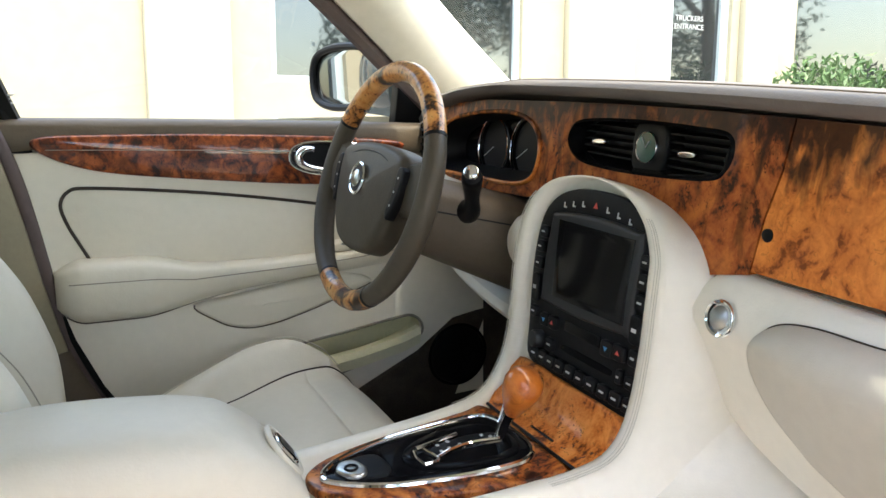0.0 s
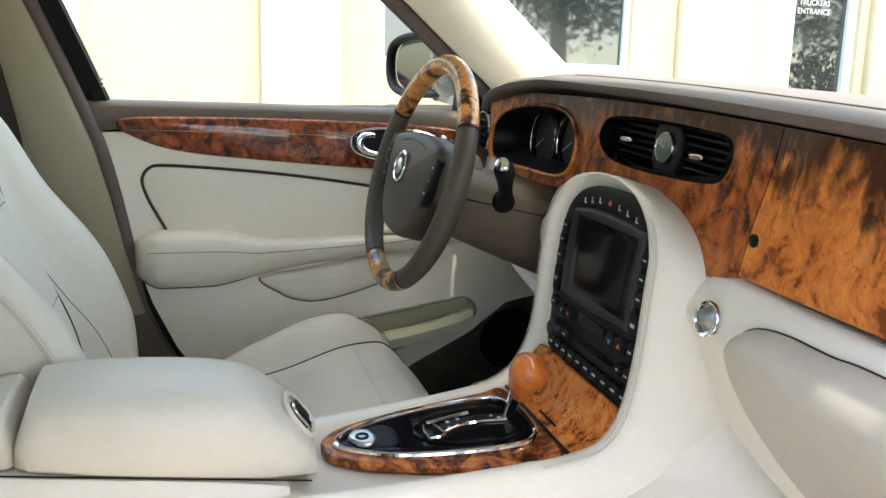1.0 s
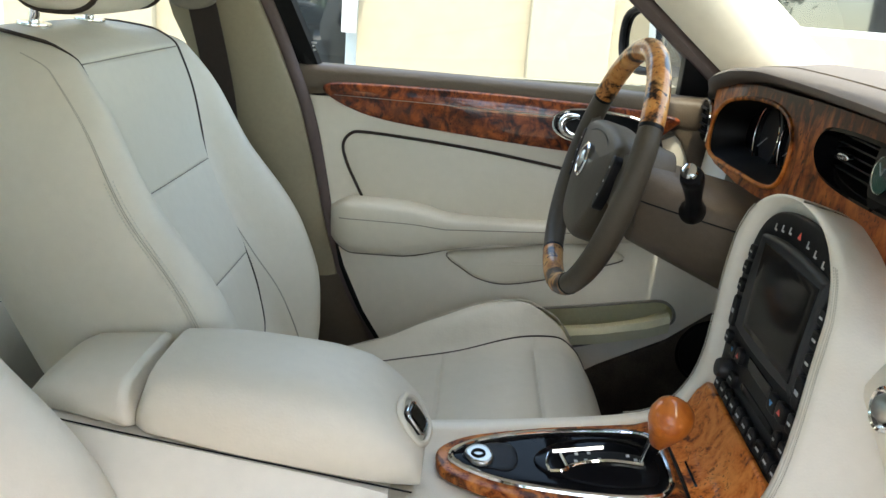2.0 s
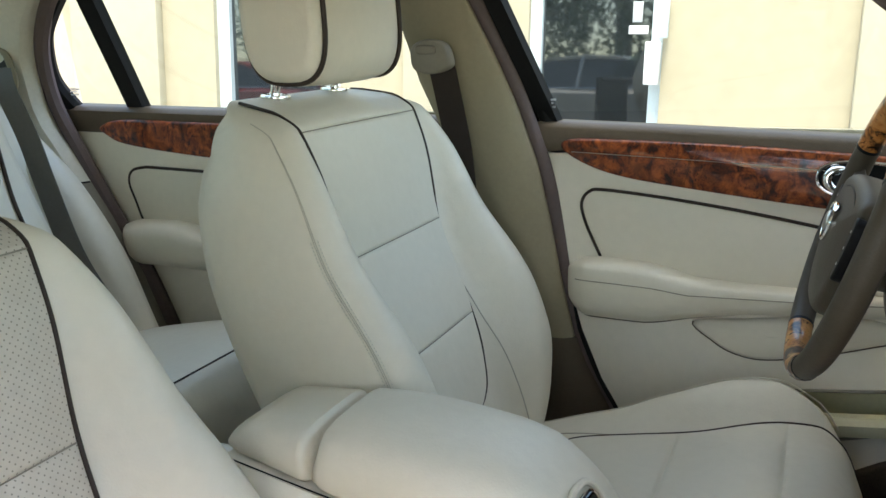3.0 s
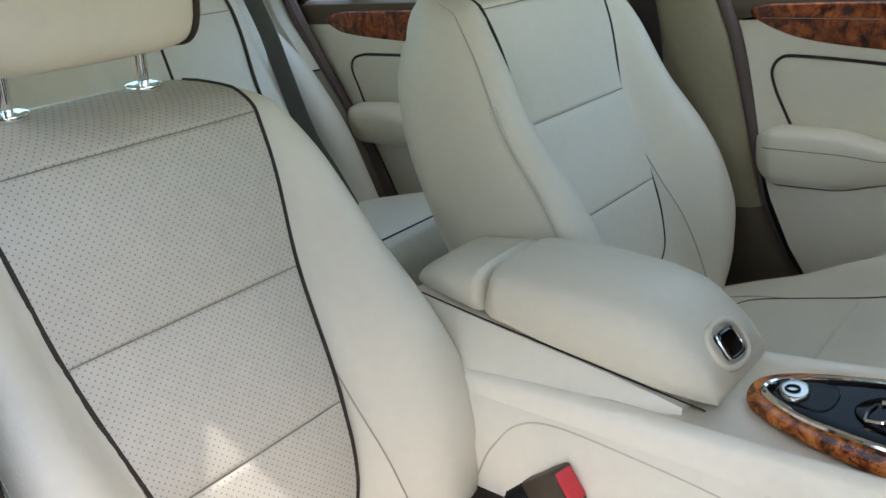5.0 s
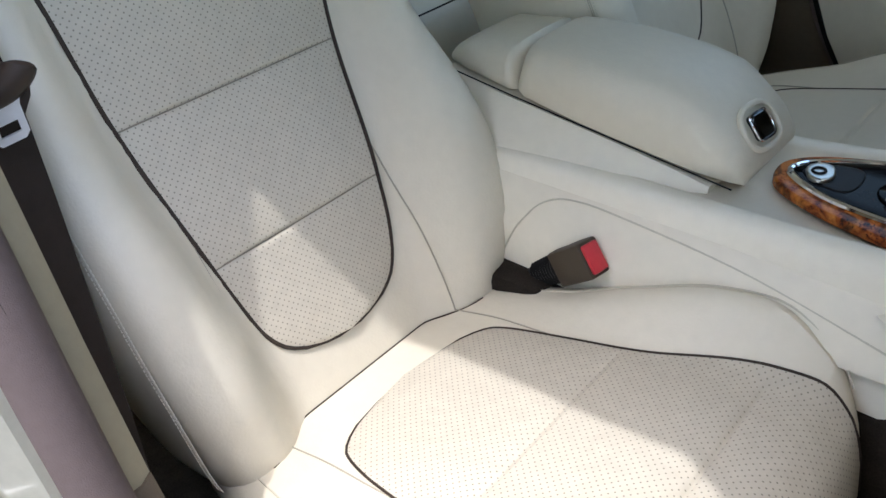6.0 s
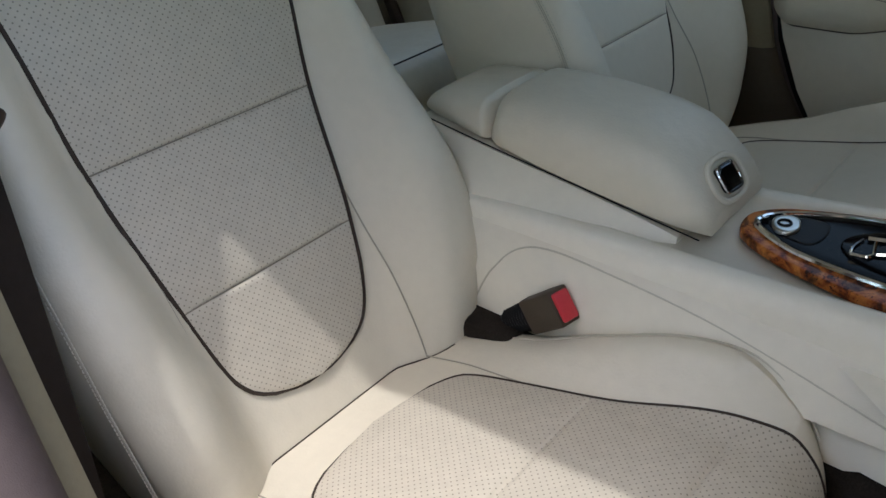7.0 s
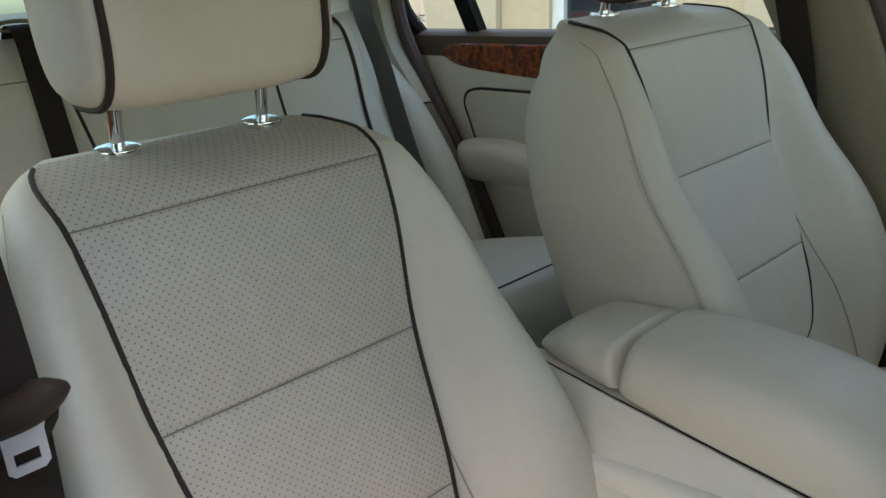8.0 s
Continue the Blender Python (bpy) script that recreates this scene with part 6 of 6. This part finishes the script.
gd = part("glovebox_door", slab(gb, low, 0.040, 0.018, 0.002, rings=8), M_shaded_cream, pnl, "cream glovebox door")
part("gap", tube([low(u, v, 0.0215) for u, v in gb[:30]], 0.0015, 6), M_pipe, gd, "dark gap over the glovebox door")
part("side_gap", tube([low(u, v, 0.021) for u, v in gb[29:67]], 0.0012, 6), M_seam_shade, gd)
part("panel_gap", tube([low(u, v, 0.010) for u, v in lp], 0.0017, 6, True), M_seam_shade, pnl, "thin dark gap round the panel")
rv = part("round_vent", lathe([(0.0200, 0.0), (0.0200, 0.0035), (0.0188, 0.005), (0.0165, 0.004), (0.0155, -0.004), (0.001, -0.004)], low(-0.209, 0.815, 0.018), (-1, 0, 0.15), 28), M_chrome, dash, "small round chrome vent")
part("disc", lathe([(0.0135, -0.004), (0.0130, 0.001), (0.009, 0.0045), (0.001, 0.006)], low(-0.209, 0.815, 0.018), (-1, -0.7, 0.15), 24), M_disc, rv, "bright turned disc")
# side pod beside the column
part("column_pod", lathe([(0.001, 0.0), (0.03, 0.004), (0.042, 0.016), (0.052, 0.06), (0.052, 0.12)], (0.632, 0.206, 0.812), (1, 0, 0), 24), M_lit_cream, dash, "cream rounded pod")
# footwell
solo("footwell_side", slab([(0.45, 0.24), (0.50, 0.40), (0.552, 0.434), (0.675, 0.499), (0.751, 0.560), (0.884, 0.590), (1.08, 0.60), (1.08, 0.24)], lambda u, v, d: (u, 0.672 - d, v), 0.02, 0.004), M_mat, "dark carpeted footwell side", "carpet", kind="structure")
sp = thing("door_speaker", (0.76, 0.65, 0.48), "round black speaker in the dark footwell", "speaker")
part("ring", tube([(0.760 + 0.064 * math.cos(a), 0.648, 0.482 + 0.064 * math.sin(a)) for a in np.linspace(0, 2 * math.pi, 37)[:-1]], 0.003, 8, True), M_gloss, sp)
part("grille", lathe([(0.062, 0.0), (0.060, 0.004), (0.03, 0.007), (0.001, 0.008)], (0.760, 0.650, 0.482), (0, -1, 0), 32), M_black, sp, "black speaker grille")
solo("kick_panel", box((0.80, 0.680, 0.24), (1.075, 0.712, 0.72), 0.006), M_carpet, "dark carpeted kick panel beside the pedals", "carpet", kind="structure")
solo("toe_board", loft([[(0.62, y, 0.236), (0.80, y, 0.25), (1.00, y, 0.42), (1.07, y, 0.60), (1.08, y, 0.236)] for y in (-0.68, 0.0, 0.68)]), M_carpet, "dark sloping toe board", "carpet", kind="structure")


# ---- steering wheel ----
WC = Vector((0.468, 0.352, 0.889))
WU, WS = Vector((0.2836, 0.0148, 0.959)), Vector((-0.052, 0.9986, 0))
WN = WS.cross(WU).normalized()
if WN.x > 0:
    WN = -WN
wheel = thing("steering_wheel", tuple(WC), "steering wheel with taupe leather and burl wood rim", "steering wheel")


def wp(s, u, d):
    """Place on the wheel: sideways, up, towards the driver."""
    return WC + WS * s + WU * u + WN * d


R, r0 = 0.1765, 0.0155


def arc(a0, a1, n, rr=r0):
    return [wp(R * math.sin(a), R * math.cos(a), 0) for a in np.linspace(radians(a0), radians(a1), n)]


M_rimburl = burl("rim_burl", (0.014, 0.006, 0.004), (0.52, 0.19, 0.045), (0.68, 0.33, 0.10), 15, 0.9, 0.95, 0.54, coat=0.7)
part("wood_rim", tube(arc(-60, 60, 48), r0 * 1.03, 16), M_rimburl, wheel, "lacquered burl wood rim section")
part("wood_rim", tube(arc(154, 208, 26), r0 * 1.03, 16), M_rimburl, wheel, "lacquered burl wood rim section")
for a0, a1 in ((61, 153), (209, 299)):
    part("leather_rim", tube(arc(a0, a1, 40), [r0 * (1.0 + 0.12 * math.sin(math.pi * k / 39)) for k in range(40)], 16), M_wheel, wheel, "taupe leather rim section")
for a in (60.5, -60.5, 153.5, 208.5):
    part("joint", tube(arc(a - 0.8, a + 0.8, 3), r0 * 1.05, 16), M_black, wheel)
pad = curve([(-0.112, 0.042), (-0.085, 0.058), (0.0, 0.064), (0.085, 0.058), (0.112, 0.042), (0.110, -0.005), (0.090, -0.060), (0.055, -0.095), (0.0, -0.104), (-0.055, -0.095), (-0.090, -0.060), (-0.110, -0.005)], 6, True)
hub = part("hub_pad", slab(pad, lambda u, v, d: wp(u, v, d - 0.022), 0.040, 0.016, 0.010, rings=5), M_wheel, wheel, "taupe leather airbag pad")
part("pad_seam", tube([wp(u, v, 0.0185) for u, v in curve([(-0.08, 0.036), (-0.03, 0.048), (0.03, 0.048), (0.08, 0.036)], 8)], 0.001, 5), M_black, hub)
for s in (1, -1):
    rows = []
    for k in range(10):
        f = k / 9
        x = 0.060 + (0.168 - 0.060) * f
        hw = interp(f, [0, 0.5, 1], [0.050, 0.040, 0.048])
        c = 0.004 + 0.010 * f
        rows.append([wp(s * x, c + hw * a, b) for a, b in ((1, -0.006), (0.8, 0.004 + 0.004 * (1 - f)), (0, 0.008), (-0.8, 0.004), (-1, -0.006), (-0.7, -0.014), (0.7, -0.014))])
    part("spoke", loft(rows), M_wheel, wheel, "taupe spoke")
    sw = part("switch_strip", slab(curve([(s * 0.104, 0.034), (s * 0.122, 0.030), (s * 0.120, -0.006), (s * 0.104, -0.040), (s * 0.094, -0.030), (s * 0.103, 0.0)], 5, True), lambda u, v, d: wp(u, v, d + 0.004), 0.014, 0.003), M_black, wheel, "black steering wheel switches")
    for k in range(3):
        part("marking", slab(ellipse(s * (0.112 - 0.003 * k), 0.020 - 0.020 * k, 0.0018, 0.0018, 10), lambda u, v, d: wp(u, v, d + 0.004), 0.0146, 0), M_mark, sw)
bd = part("badge", lathe([(0.025, 0.0), (0.0255, 0.004), (0.023, 0.006), (0.0205, 0.0045), (0.001, 0.0045)], wp(0, 0.004, 0.026), tuple(WN), 28), M_chrome, hub, "round chrome badge")
part("badge_ring", lathe([(0.0200, 0.0), (0.0200, 0.0050), (0.001, 0.0052)], wp(0, 0.004, 0.026), tuple(WN), 24), M_grey, bd)
part("badge_face", lathe([(0.013, 0.0), (0.013, 0.0062), (0.010, 0.0085), (0.001, 0.0095)], wp(0, 0.004, 0.026), tuple(WN), 24), M_satin, bd, "raised satin badge boss")
part("boss", lathe([(0.055, -0.09), (0.060, -0.03), (0.050, -0.010), (0.02, -0.005)], tuple(WC), tuple(WN), 24), M_wheel, wheel)

col = thing("steering_column", (0.58, 0.352, 0.84), "taupe steering column shroud with a control stalk", "steering column")
rings = []
for k in range(12):
    f = k / 11
    x = 0.512 + 0.20 * f
    cz = 0.862 - 0.042 * f
    ry, ru, rd = 0.072 + 0.055 * f ** 0.8, 0.050 - 0.010 * f, 0.072 + 0.050 * f
    rings.append([(x, 0.352 + ry * c, cz + (ru if sn > 0 else rd) * sn) for c, sn in ellipse(0, 0, 1, 1, 28, 0, 2.8)])
part("shroud", loft(rings), M_taupe, col, "taupe column shroud")
part("shroud_line", tube([(x[0][0], x[0][1], x[0][2]) for x in [[r[k] for k in (14,)] for r in rings]], 0.0012, 5), M_black, col)
for s in (-1, 1):
    st = part("stalk", tube(curve([(0.585, 0.352 + s * 0.075, 0.852), (0.580, 0.352 + s * 0.105, 0.862), (0.574, 0.352 + s * 0.120, 0.880), (0.566, 0.352 + s * 0.135, 0.905), (0.560, 0.352 + s * 0.146, 0.916)], 5), [0.021, 0.0205, 0.020, 0.0185, 0.0165, 0.0145, 0.013, 0.012, 0.0112, 0.0108, 0.0108, 0.0112, 0.012, 0.013, 0.014, 0.0148, 0.0154, 0.0157, 0.0155, 0.015, 0.0135], 14), M_black, col, "black control stalk")
    part("tip", lathe([(0.0105, -0.002), (0.0108, 0.004), (0.007, 0.0065), (0.001, 0.007)], (0.556, 0.352 + s * 0.152, 0.921), (-0.6, s * 0.6, 0.5), 16), M_chrome, st, "bright metal stalk tip")


# ---- door mirror ----
mir = thing("door_mirror", (0.70, 0.86, 0.97), "dark door mirror outside the driver window", "mirror")
mo = curve([(0.90, 0.970), (0.838, 0.980), (0.828, 1.05), (0.842, 1.098), (0.90, 1.114), (0.99, 1.110), (1.05, 1.088), (1.068, 1.04), (1.052, 0.985), (0.99, 0.966)], 6, True)
MX = 0.645


def mp(u, v, d):
    return (MX - 0.96 * d - 0.30 * (u - 0.95), u + 0.06 - 0.28 * d, v)


rings = [[mp(u, v, 0.010) for u, v in offset2(mo, 0.008)], [mp(u, v, 0.014) for u, v in offset2(mo, 0.003)], [mp(u, v, 0.004) for u, v in mo]]
cm = np.mean(mo, axis=0)
for d, f in ((-0.03, 1.0), (-0.06, 0.93), (-0.085, 0.78), (-0.10, 0.5)):
    rings.append([mp(cm[0] + (u - cm[0]) * f + 0.55 * d, cm[1] + (v - cm[1]) * f, d) for u, v in mo])
part("housing", loft([[mp(u, v, 0.002) for u, v in offset2(mo, 0.012)]] + rings), M_mirbody, mir, "dark glossy mirror shell")
part("mirror_glass", slab(offset2(mo, 0.013), mp, 0.006, 0.001), M_mirror, mir, "reflecting mirror glass")
part("rim", tube([mp(u, v, 0.010) for u, v in offset2(mo, 0.006)], 0.008, 8, True), M_black, mir, "black mirror rim")
part("inner_shell", loft([[(cx + rx * c, y, cz + rz * q) for c, q in ellipse(0, 0, 1, 1, 24, 0, 2.6)] for y, cx, cz, rx, rz in ((0.93, 0.690, 1.040, 0.040, 0.066), (0.88, 0.682, 1.040, 0.042, 0.066), (0.83, 0.686, 1.032, 0.040, 0.060), (0.78, 0.694, 1.020, 0.034, 0.048))]), M_mirbody, mir)
part("arm", loft([[(x, y, z) for x, z in ((0.66, 0.965), (0.74, 0.965), (0.74, 1.00), (0.67, 1.005))] for y in (0.755, 0.82, 0.93)]), M_mirbody, mir)


# ---- outside ----
solo("ground", loft([[(-400, y, 0), (400, y, 0)] for y in (-400, 4.3, 400)], False, False), M_asphalt, "grey asphalt parking ground", "ground", kind="structure")
bld = thing("building", (0, 4.4, 0), "cream stucco building with dark glazed doors and windows", "building")
LEAN_B = Matrix.Translation((0, 4.4, 0)) @ pose(0, 0, 0, -3.2, 1.2, 0) @ Matrix.Translation((0, -4.4, 0))


def bpart(name, bm, mat, parent, label=""):
    bmesh.ops.transform(bm, matrix=LEAN_B, verts=bm.verts)
    return part(name, bm, mat, parent, label)


def wall_at(u, v, d):
    return Vector((u, 4.4 - d, v))


W1, D1, W2, W3, D2 = (1.30, 3.10, 1.0, 2.6), (4.40, 5.04, -0.2, 2.25), (5.75, 8.0, 0.95, 2.6), (-3.81, -2.72, -0.2, 2.25), (-1.34, -0.50, -0.2, 2.25)


def rect(q, g=0.0):
    return [(q[0] - g, q[2] - g), (q[1] + g, q[2] - g), (q[1] + g, q[3] + g), (q[0] - g, q[3] + g)]


bpart("wall", plate([(-14, -0.4), (16, -0.4), (16, 3.0), (-14, 3.0)], [rect(q) for q in (W1, D1, W2, W3, D2)], lambda u, v, d: wall_at(u, v, d - 0.25), 0.25), M_stucco, bld, "cream stucco wall")
for q in (W1, D1, W2, W3, D2):
    f = 0.04 if q in (W1, W2) else 0.11 if q == W3 else 0.075
    wi = bpart("door" if q in (D1, D2, W3) else "window", plate([(u, v) for u, v in rect(q)], [rect((q[0] + f, q[1] - f, q[2] + f, q[3] - f))], lambda u, v, d: wall_at(u, v, d - 0.10), 0.06), M_alu, bld, "pale aluminium glazed frame")
    bpart("pane", slab(rect((q[0] + f - 0.004, q[1] - f + 0.004, q[2] + f, q[3] - f)), lambda u, v, d: wall_at(u, v, d - 0.09 + 0.0115 * (v - 1.1)), 0.012, 0), M_dglass, wi, "dark reflecting glass")
for x0, x1 in ((0.55, 1.05), (3.45, 4.05), (-2.2, -1.75), (-5.2, -4.3), (5.12, 5.5)):
    bpart("pilaster", box((x0, 4.33, -0.3), (x1, 4.41, 2.95), 0.02), M_stucco2, bld, "pale stucco pilaster")
bpart("door_lock_box", box((-0.585, 4.30, 0.80), (-0.50, 4.37, 1.05), 0.006), M_white, bld, "white lock box")
bpart("keypad", box((-0.525, 4.32, 1.07), (-0.465, 4.37, 1.32), 0.006), M_alu, bld, "grey door keypad")
bpart("notice", box((-0.72, 4.462, 1.10), (-0.60, 4.466, 1.15), 0.001), M_white, bld, "small white notice")
bpart("sticker", box((-0.70, 4.462, 1.17), (-0.64, 4.466, 1.29), 0.001), M_mark, bld, "small grey sticker")


def words(text, size, place, parent, mat):
    cu = bpy.data.curves.new("lettering", "FONT")
    cu.body, cu.size, cu.extrude, cu.align_x = text, size, 0.001, "CENTER"
    tmp = bpy.data.objects.new("lettering", cu)
    scene.collection.objects.link(tmp)
    bpy.context.view_layer.update()
    me = bpy.data.meshes.new_from_object(tmp.evaluated_get(bpy.context.evaluated_depsgraph_get()))
    bpy.data.objects.remove(tmp)
    bm = bmesh.new()
    bm.from_mesh(me)
    bmesh.ops.transform(bm, matrix=Matrix.Translation(place) @ pose(0, 0, 0, 90, 0, 0), verts=bm.verts)
    return bpart("lettering", bm, mat, parent, "white capital lettering")


words("TRUCKERS", 0.058, (4.66, 4.462, 1.545), bld, M_mark)
words("ENTRANCE", 0.058, (4.66, 4.462, 1.48), bld, M_mark)

# shrub by the far window
rnd = random.Random(4)
bush = thing("shrub", (6.6, 3.7, 0), "low green leafy shrub beside the building", "shrub")
part("stems", loft([[(6.2 + 0.02 * math.cos(a), 3.7 + 0.02 * math.sin(a), z) for a in np.linspace(0, 6.28, 7)[:-1]] for z in (0, 0.8)]), M_leaf, bush)
verts, faces = [], []
for _ in range(6500):
    c = Vector((rnd.uniform(5.1, 8.6), rnd.uniform(3.4, 4.1), rnd.uniform(0.35, 1.05)))
    c.z += 0.10 * math.sin(c.x * 5.0) + 0.06 * math.sin(c.x * 13)
    q = Euler((rnd.uniform(0, 6), rnd.uniform(0, 6), rnd.uniform(0, 6))).to_matrix()
    L, Wd = rnd.uniform(0.022, 0.05), rnd.uniform(0.012, 0.022)
    k = len(verts)
    verts += [c + q @ Vector(p) for p in ((-L, 0, 0), (0, -Wd, 0.01), (L, 0, -0.01), (0, Wd, 0.01))]
    faces.append((k, k + 1, k + 2, k + 3))
me = bpy.data.meshes.new("leaves")
me.from_pydata([tuple(v) for v in verts], [], faces)
me.materials.append(M_leaf)
lv = new("leaves", me)
lv.parent = bush
lv.matrix_parent_inverse = Matrix.Translation(-Vector(bush.location))
tagged(lv, kind="stuff")


# trees across the parking ground
def tree(x, y, h, seed):
    r = random.Random(seed)
    ob = thing("tree", (x, y, 0), "broad green tree across the parking ground", "tree", group="trees")
    part("trunk", tube(curve([(x, y, -0.1), (x + 0.1, y, h * 0.25), (x - 0.1, y + 0.1, h * 0.55), (x, y, h * 0.8)], 4), [0.28 - 0.018 * k for k in range(13)], 10), M_bark, ob, "grey brown trunk")
    for k in range(5):
        a = r.uniform(0, 6.28)
        part("limb", tube([(x, y, h * (0.3 + 0.09 * k)), (x + 1.2 * math.cos(a), y + 1.2 * math.sin(a), h * (0.42 + 0.09 * k)), (x + 2.4 * math.cos(a), y + 2.4 * math.sin(a), h * (0.5 + 0.09 * k))], [0.12, 0.08, 0.03], 6), M_bark, ob)
    g = np.random.default_rng(seed)
    n, blobs = 430, 34
    c0 = np.stack([g.uniform(-2.7, 2.7, blobs), g.uniform(-1.8, 1.8, blobs), h * g.uniform(0.22, 0.95, blobs)], 1)
    rad = g.uniform(0.7, 1.4, blobs)
    d = g.normal(size=(blobs, n, 3))
    d *= (rad[:, None] * g.uniform(0.4, 1.0, (blobs, n)) / np.linalg.norm(d, axis=2))[..., None]
    c = (c0[:, None, :] + d).reshape(-1, 3)
    a, w = g.normal(size=(len(c), 3)), g.normal(size=(len(c), 3))
    a *= (g.uniform(0.07, 0.13, len(c)) / np.linalg.norm(a, axis=1))[:, None]
    w *= (g.uniform(0.03, 0.06, len(c)) / np.linalg.norm(w, axis=1))[:, None]
    vs = np.stack([c - a, c - w, c + a, c + w], 1).reshape(-1, 3).tolist()
    fs = np.arange(4 * len(c)).reshape(-1, 4).tolist()
    m = bpy.data.meshes.new("crown")
    m.from_pydata(vs, [], fs)
    m.materials.append(M_leaf)
    cr = new("crown", m)
    cr.parent = ob
    tagged(cr, kind="stuff")


for k in range(9):
    tree(-17.0 + 4.3 * k, -9.2 - 1.4 * (k % 2), 10.2 + 0.9 * (k % 3), 30 + k)


# ---- parked cars beside this one, seen in the building's glass ----
def parked_car(x, y, paint, label, turn=1):
    """A saloon of 4.7 m standing along x; turn 1: nose to +x."""
    ob = thing("parked_car", (x, y, 0), label, "car", group="parked cars")

    def at(a, b, c):
        return (x + turn * a, y + b, c)

    def st(a, vals):
        return interp(a, [-2.35, -2.2, -1.7, -0.9, 0.0, 0.75, 1.5, 2.1, 2.35], vals)

    rings = []
    for a in np.linspace(-2.35, 2.35, 40):
        w = st(a, [0.66, 0.80, 0.88, 0.90, 0.90, 0.90, 0.88, 0.82, 0.62])
        top = st(a, [0.80, 0.98, 1.02, 0.97, 0.95, 0.96, 0.90, 0.80, 0.62])
        low = st(a, [0.42, 0.30, 0.24, 0.22, 0.22, 0.22, 0.24, 0.28, 0.40])
        half = [(0.0, top + 0.01), (0.6 * w, top + 0.005), (0.90 * w, top - 0.02), (0.97 * w, top - 0.08), (w, 0.45 * top + 0.55 * low), (0.97 * w, low + 0.06), (0.86 * w, low), (0.0, low)]
        rings.append([at(a, b, c) for b, c in half + [(-b, c) for b, c in half[-2:0:-1]]])
    part("body", loft(rings), paint, ob)
    gl = []
    for a, w0, z0, z1 in ((-1.75, 0.70, 0.99, 1.0), (-1.25, 0.74, 0.97, 1.28), (-0.95, 0.76, 0.95, 1.385), (-0.3, 0.78, 0.94, 1.43), (0.25, 0.78, 0.94, 1.40), (0.60, 0.77, 0.94, 1.25), (1.15, 0.74, 0.93, 0.95)):
        k = (z1 - z0) / 0.46
        gl.append([at(a, b, c) for b, c in ((w0, z0), (w0 - 0.07 * k, z0 + 0.5 * (z1 - z0)), (w0 - 0.16 * k, z1), (0, z1 + 0.01), (-w0 + 0.16 * k, z1), (-w0 + 0.07 * k, z0 + 0.5 * (z1 - z0)), (-w0, z0))])
    part("glasshouse", loft(gl), M_dglass, ob, "dark car windows")
    rf = []
    for a, w0, z in ((-1.15, 0.60, 1.335), (-0.9, 0.62, 1.405), (-0.3, 0.64, 1.448), (0.25, 0.64, 1.420), (0.50, 0.62, 1.34)):
        rf.append([at(a, b, c) for b, c in ((w0 + 0.02, z - 0.045), (w0 + 0.02, z - 0.01), (w0 - 0.05, z + 0.012), (0, z + 0.03), (-w0 + 0.05, z + 0.012), (-w0 - 0.02, z - 0.01), (-w0 - 0.02, z - 0.045))])
    part("roof", loft(rf), paint, ob)
    for s in (1, -1):
        for pts in ([(0.48, 0.635, 1.36), (0.85, 0.70, 1.12), (1.16, 0.765, 0.95)], [(-0.35, 0.645, 1.42), (-0.38, 0.715, 1.18), (-0.40, 0.795, 0.95)], [(-1.12, 0.61, 1.34), (-1.45, 0.67, 1.17), (-1.72, 0.745, 1.0)]):
            part("pillar", tube([at(a, s * b, c) for a, b, c in curve(pts, 4)], 0.030, 8), paint, ob)
        for a in (0.15, -0.85):
            part("door_handle", tube([at(a, s * 0.905, 0.80), at(a - 0.08, s * 0.925, 0.805), at(a - 0.16, s * 0.905, 0.80)], 0.012, 6), M_chrome, ob)
        part("belt_trim", tube([at(a, s * 0.795, 0.955 + 0.012 * a * a) for a in np.linspace(-1.5, 1.0, 14)], 0.010, 6), M_chrome, ob)
        for a in (1.42, -1.45):
            ty = part("tyre", lathe([(0.20, -0.10), (0.29, -0.10), (0.315, -0.07), (0.32, 0.0), (0.315, 0.07), (0.29, 0.10), (0.20, 0.10)], at(a, s * 0.80, 0.32), (0, s, 0), 28), M_rubber, ob)
            part("rim", lathe([(0.205, 0.02), (0.205, 0.095), (0.18, 0.085), (0.06, 0.07), (0.03, 0.09), (0.001, 0.09)], at(a, s * 0.80, 0.32), (0, s, 0), 20), M_satin, ty)
        part("headlight", slab(ellipse(s * 0.56, 0.66, 0.14, 0.07, 20, 0, 3), lambda u, v, d: at(2.22 - 0.25 * (abs(u) - 0.5) + d, u, v), 0.03, 0.01, back=0.05), M_lens, ob, "clear headlight")
        part("tail_light", slab(ellipse(s * 0.60, 0.80, 0.12, 0.07, 20, 0, 3), lambda u, v, d: at(-2.24 + 0.25 * (abs(u) - 0.5) - d, u, v), 0.03, 0.01, back=0.05), M_red, ob, "red tail light")
    return ob


parked_car(-2.6, -3.6, M_silver, "silver saloon parked alongside on the asphalt")
parked_car(-9.6, -3.6, M_redpaint, "red saloon parked further along on the asphalt")
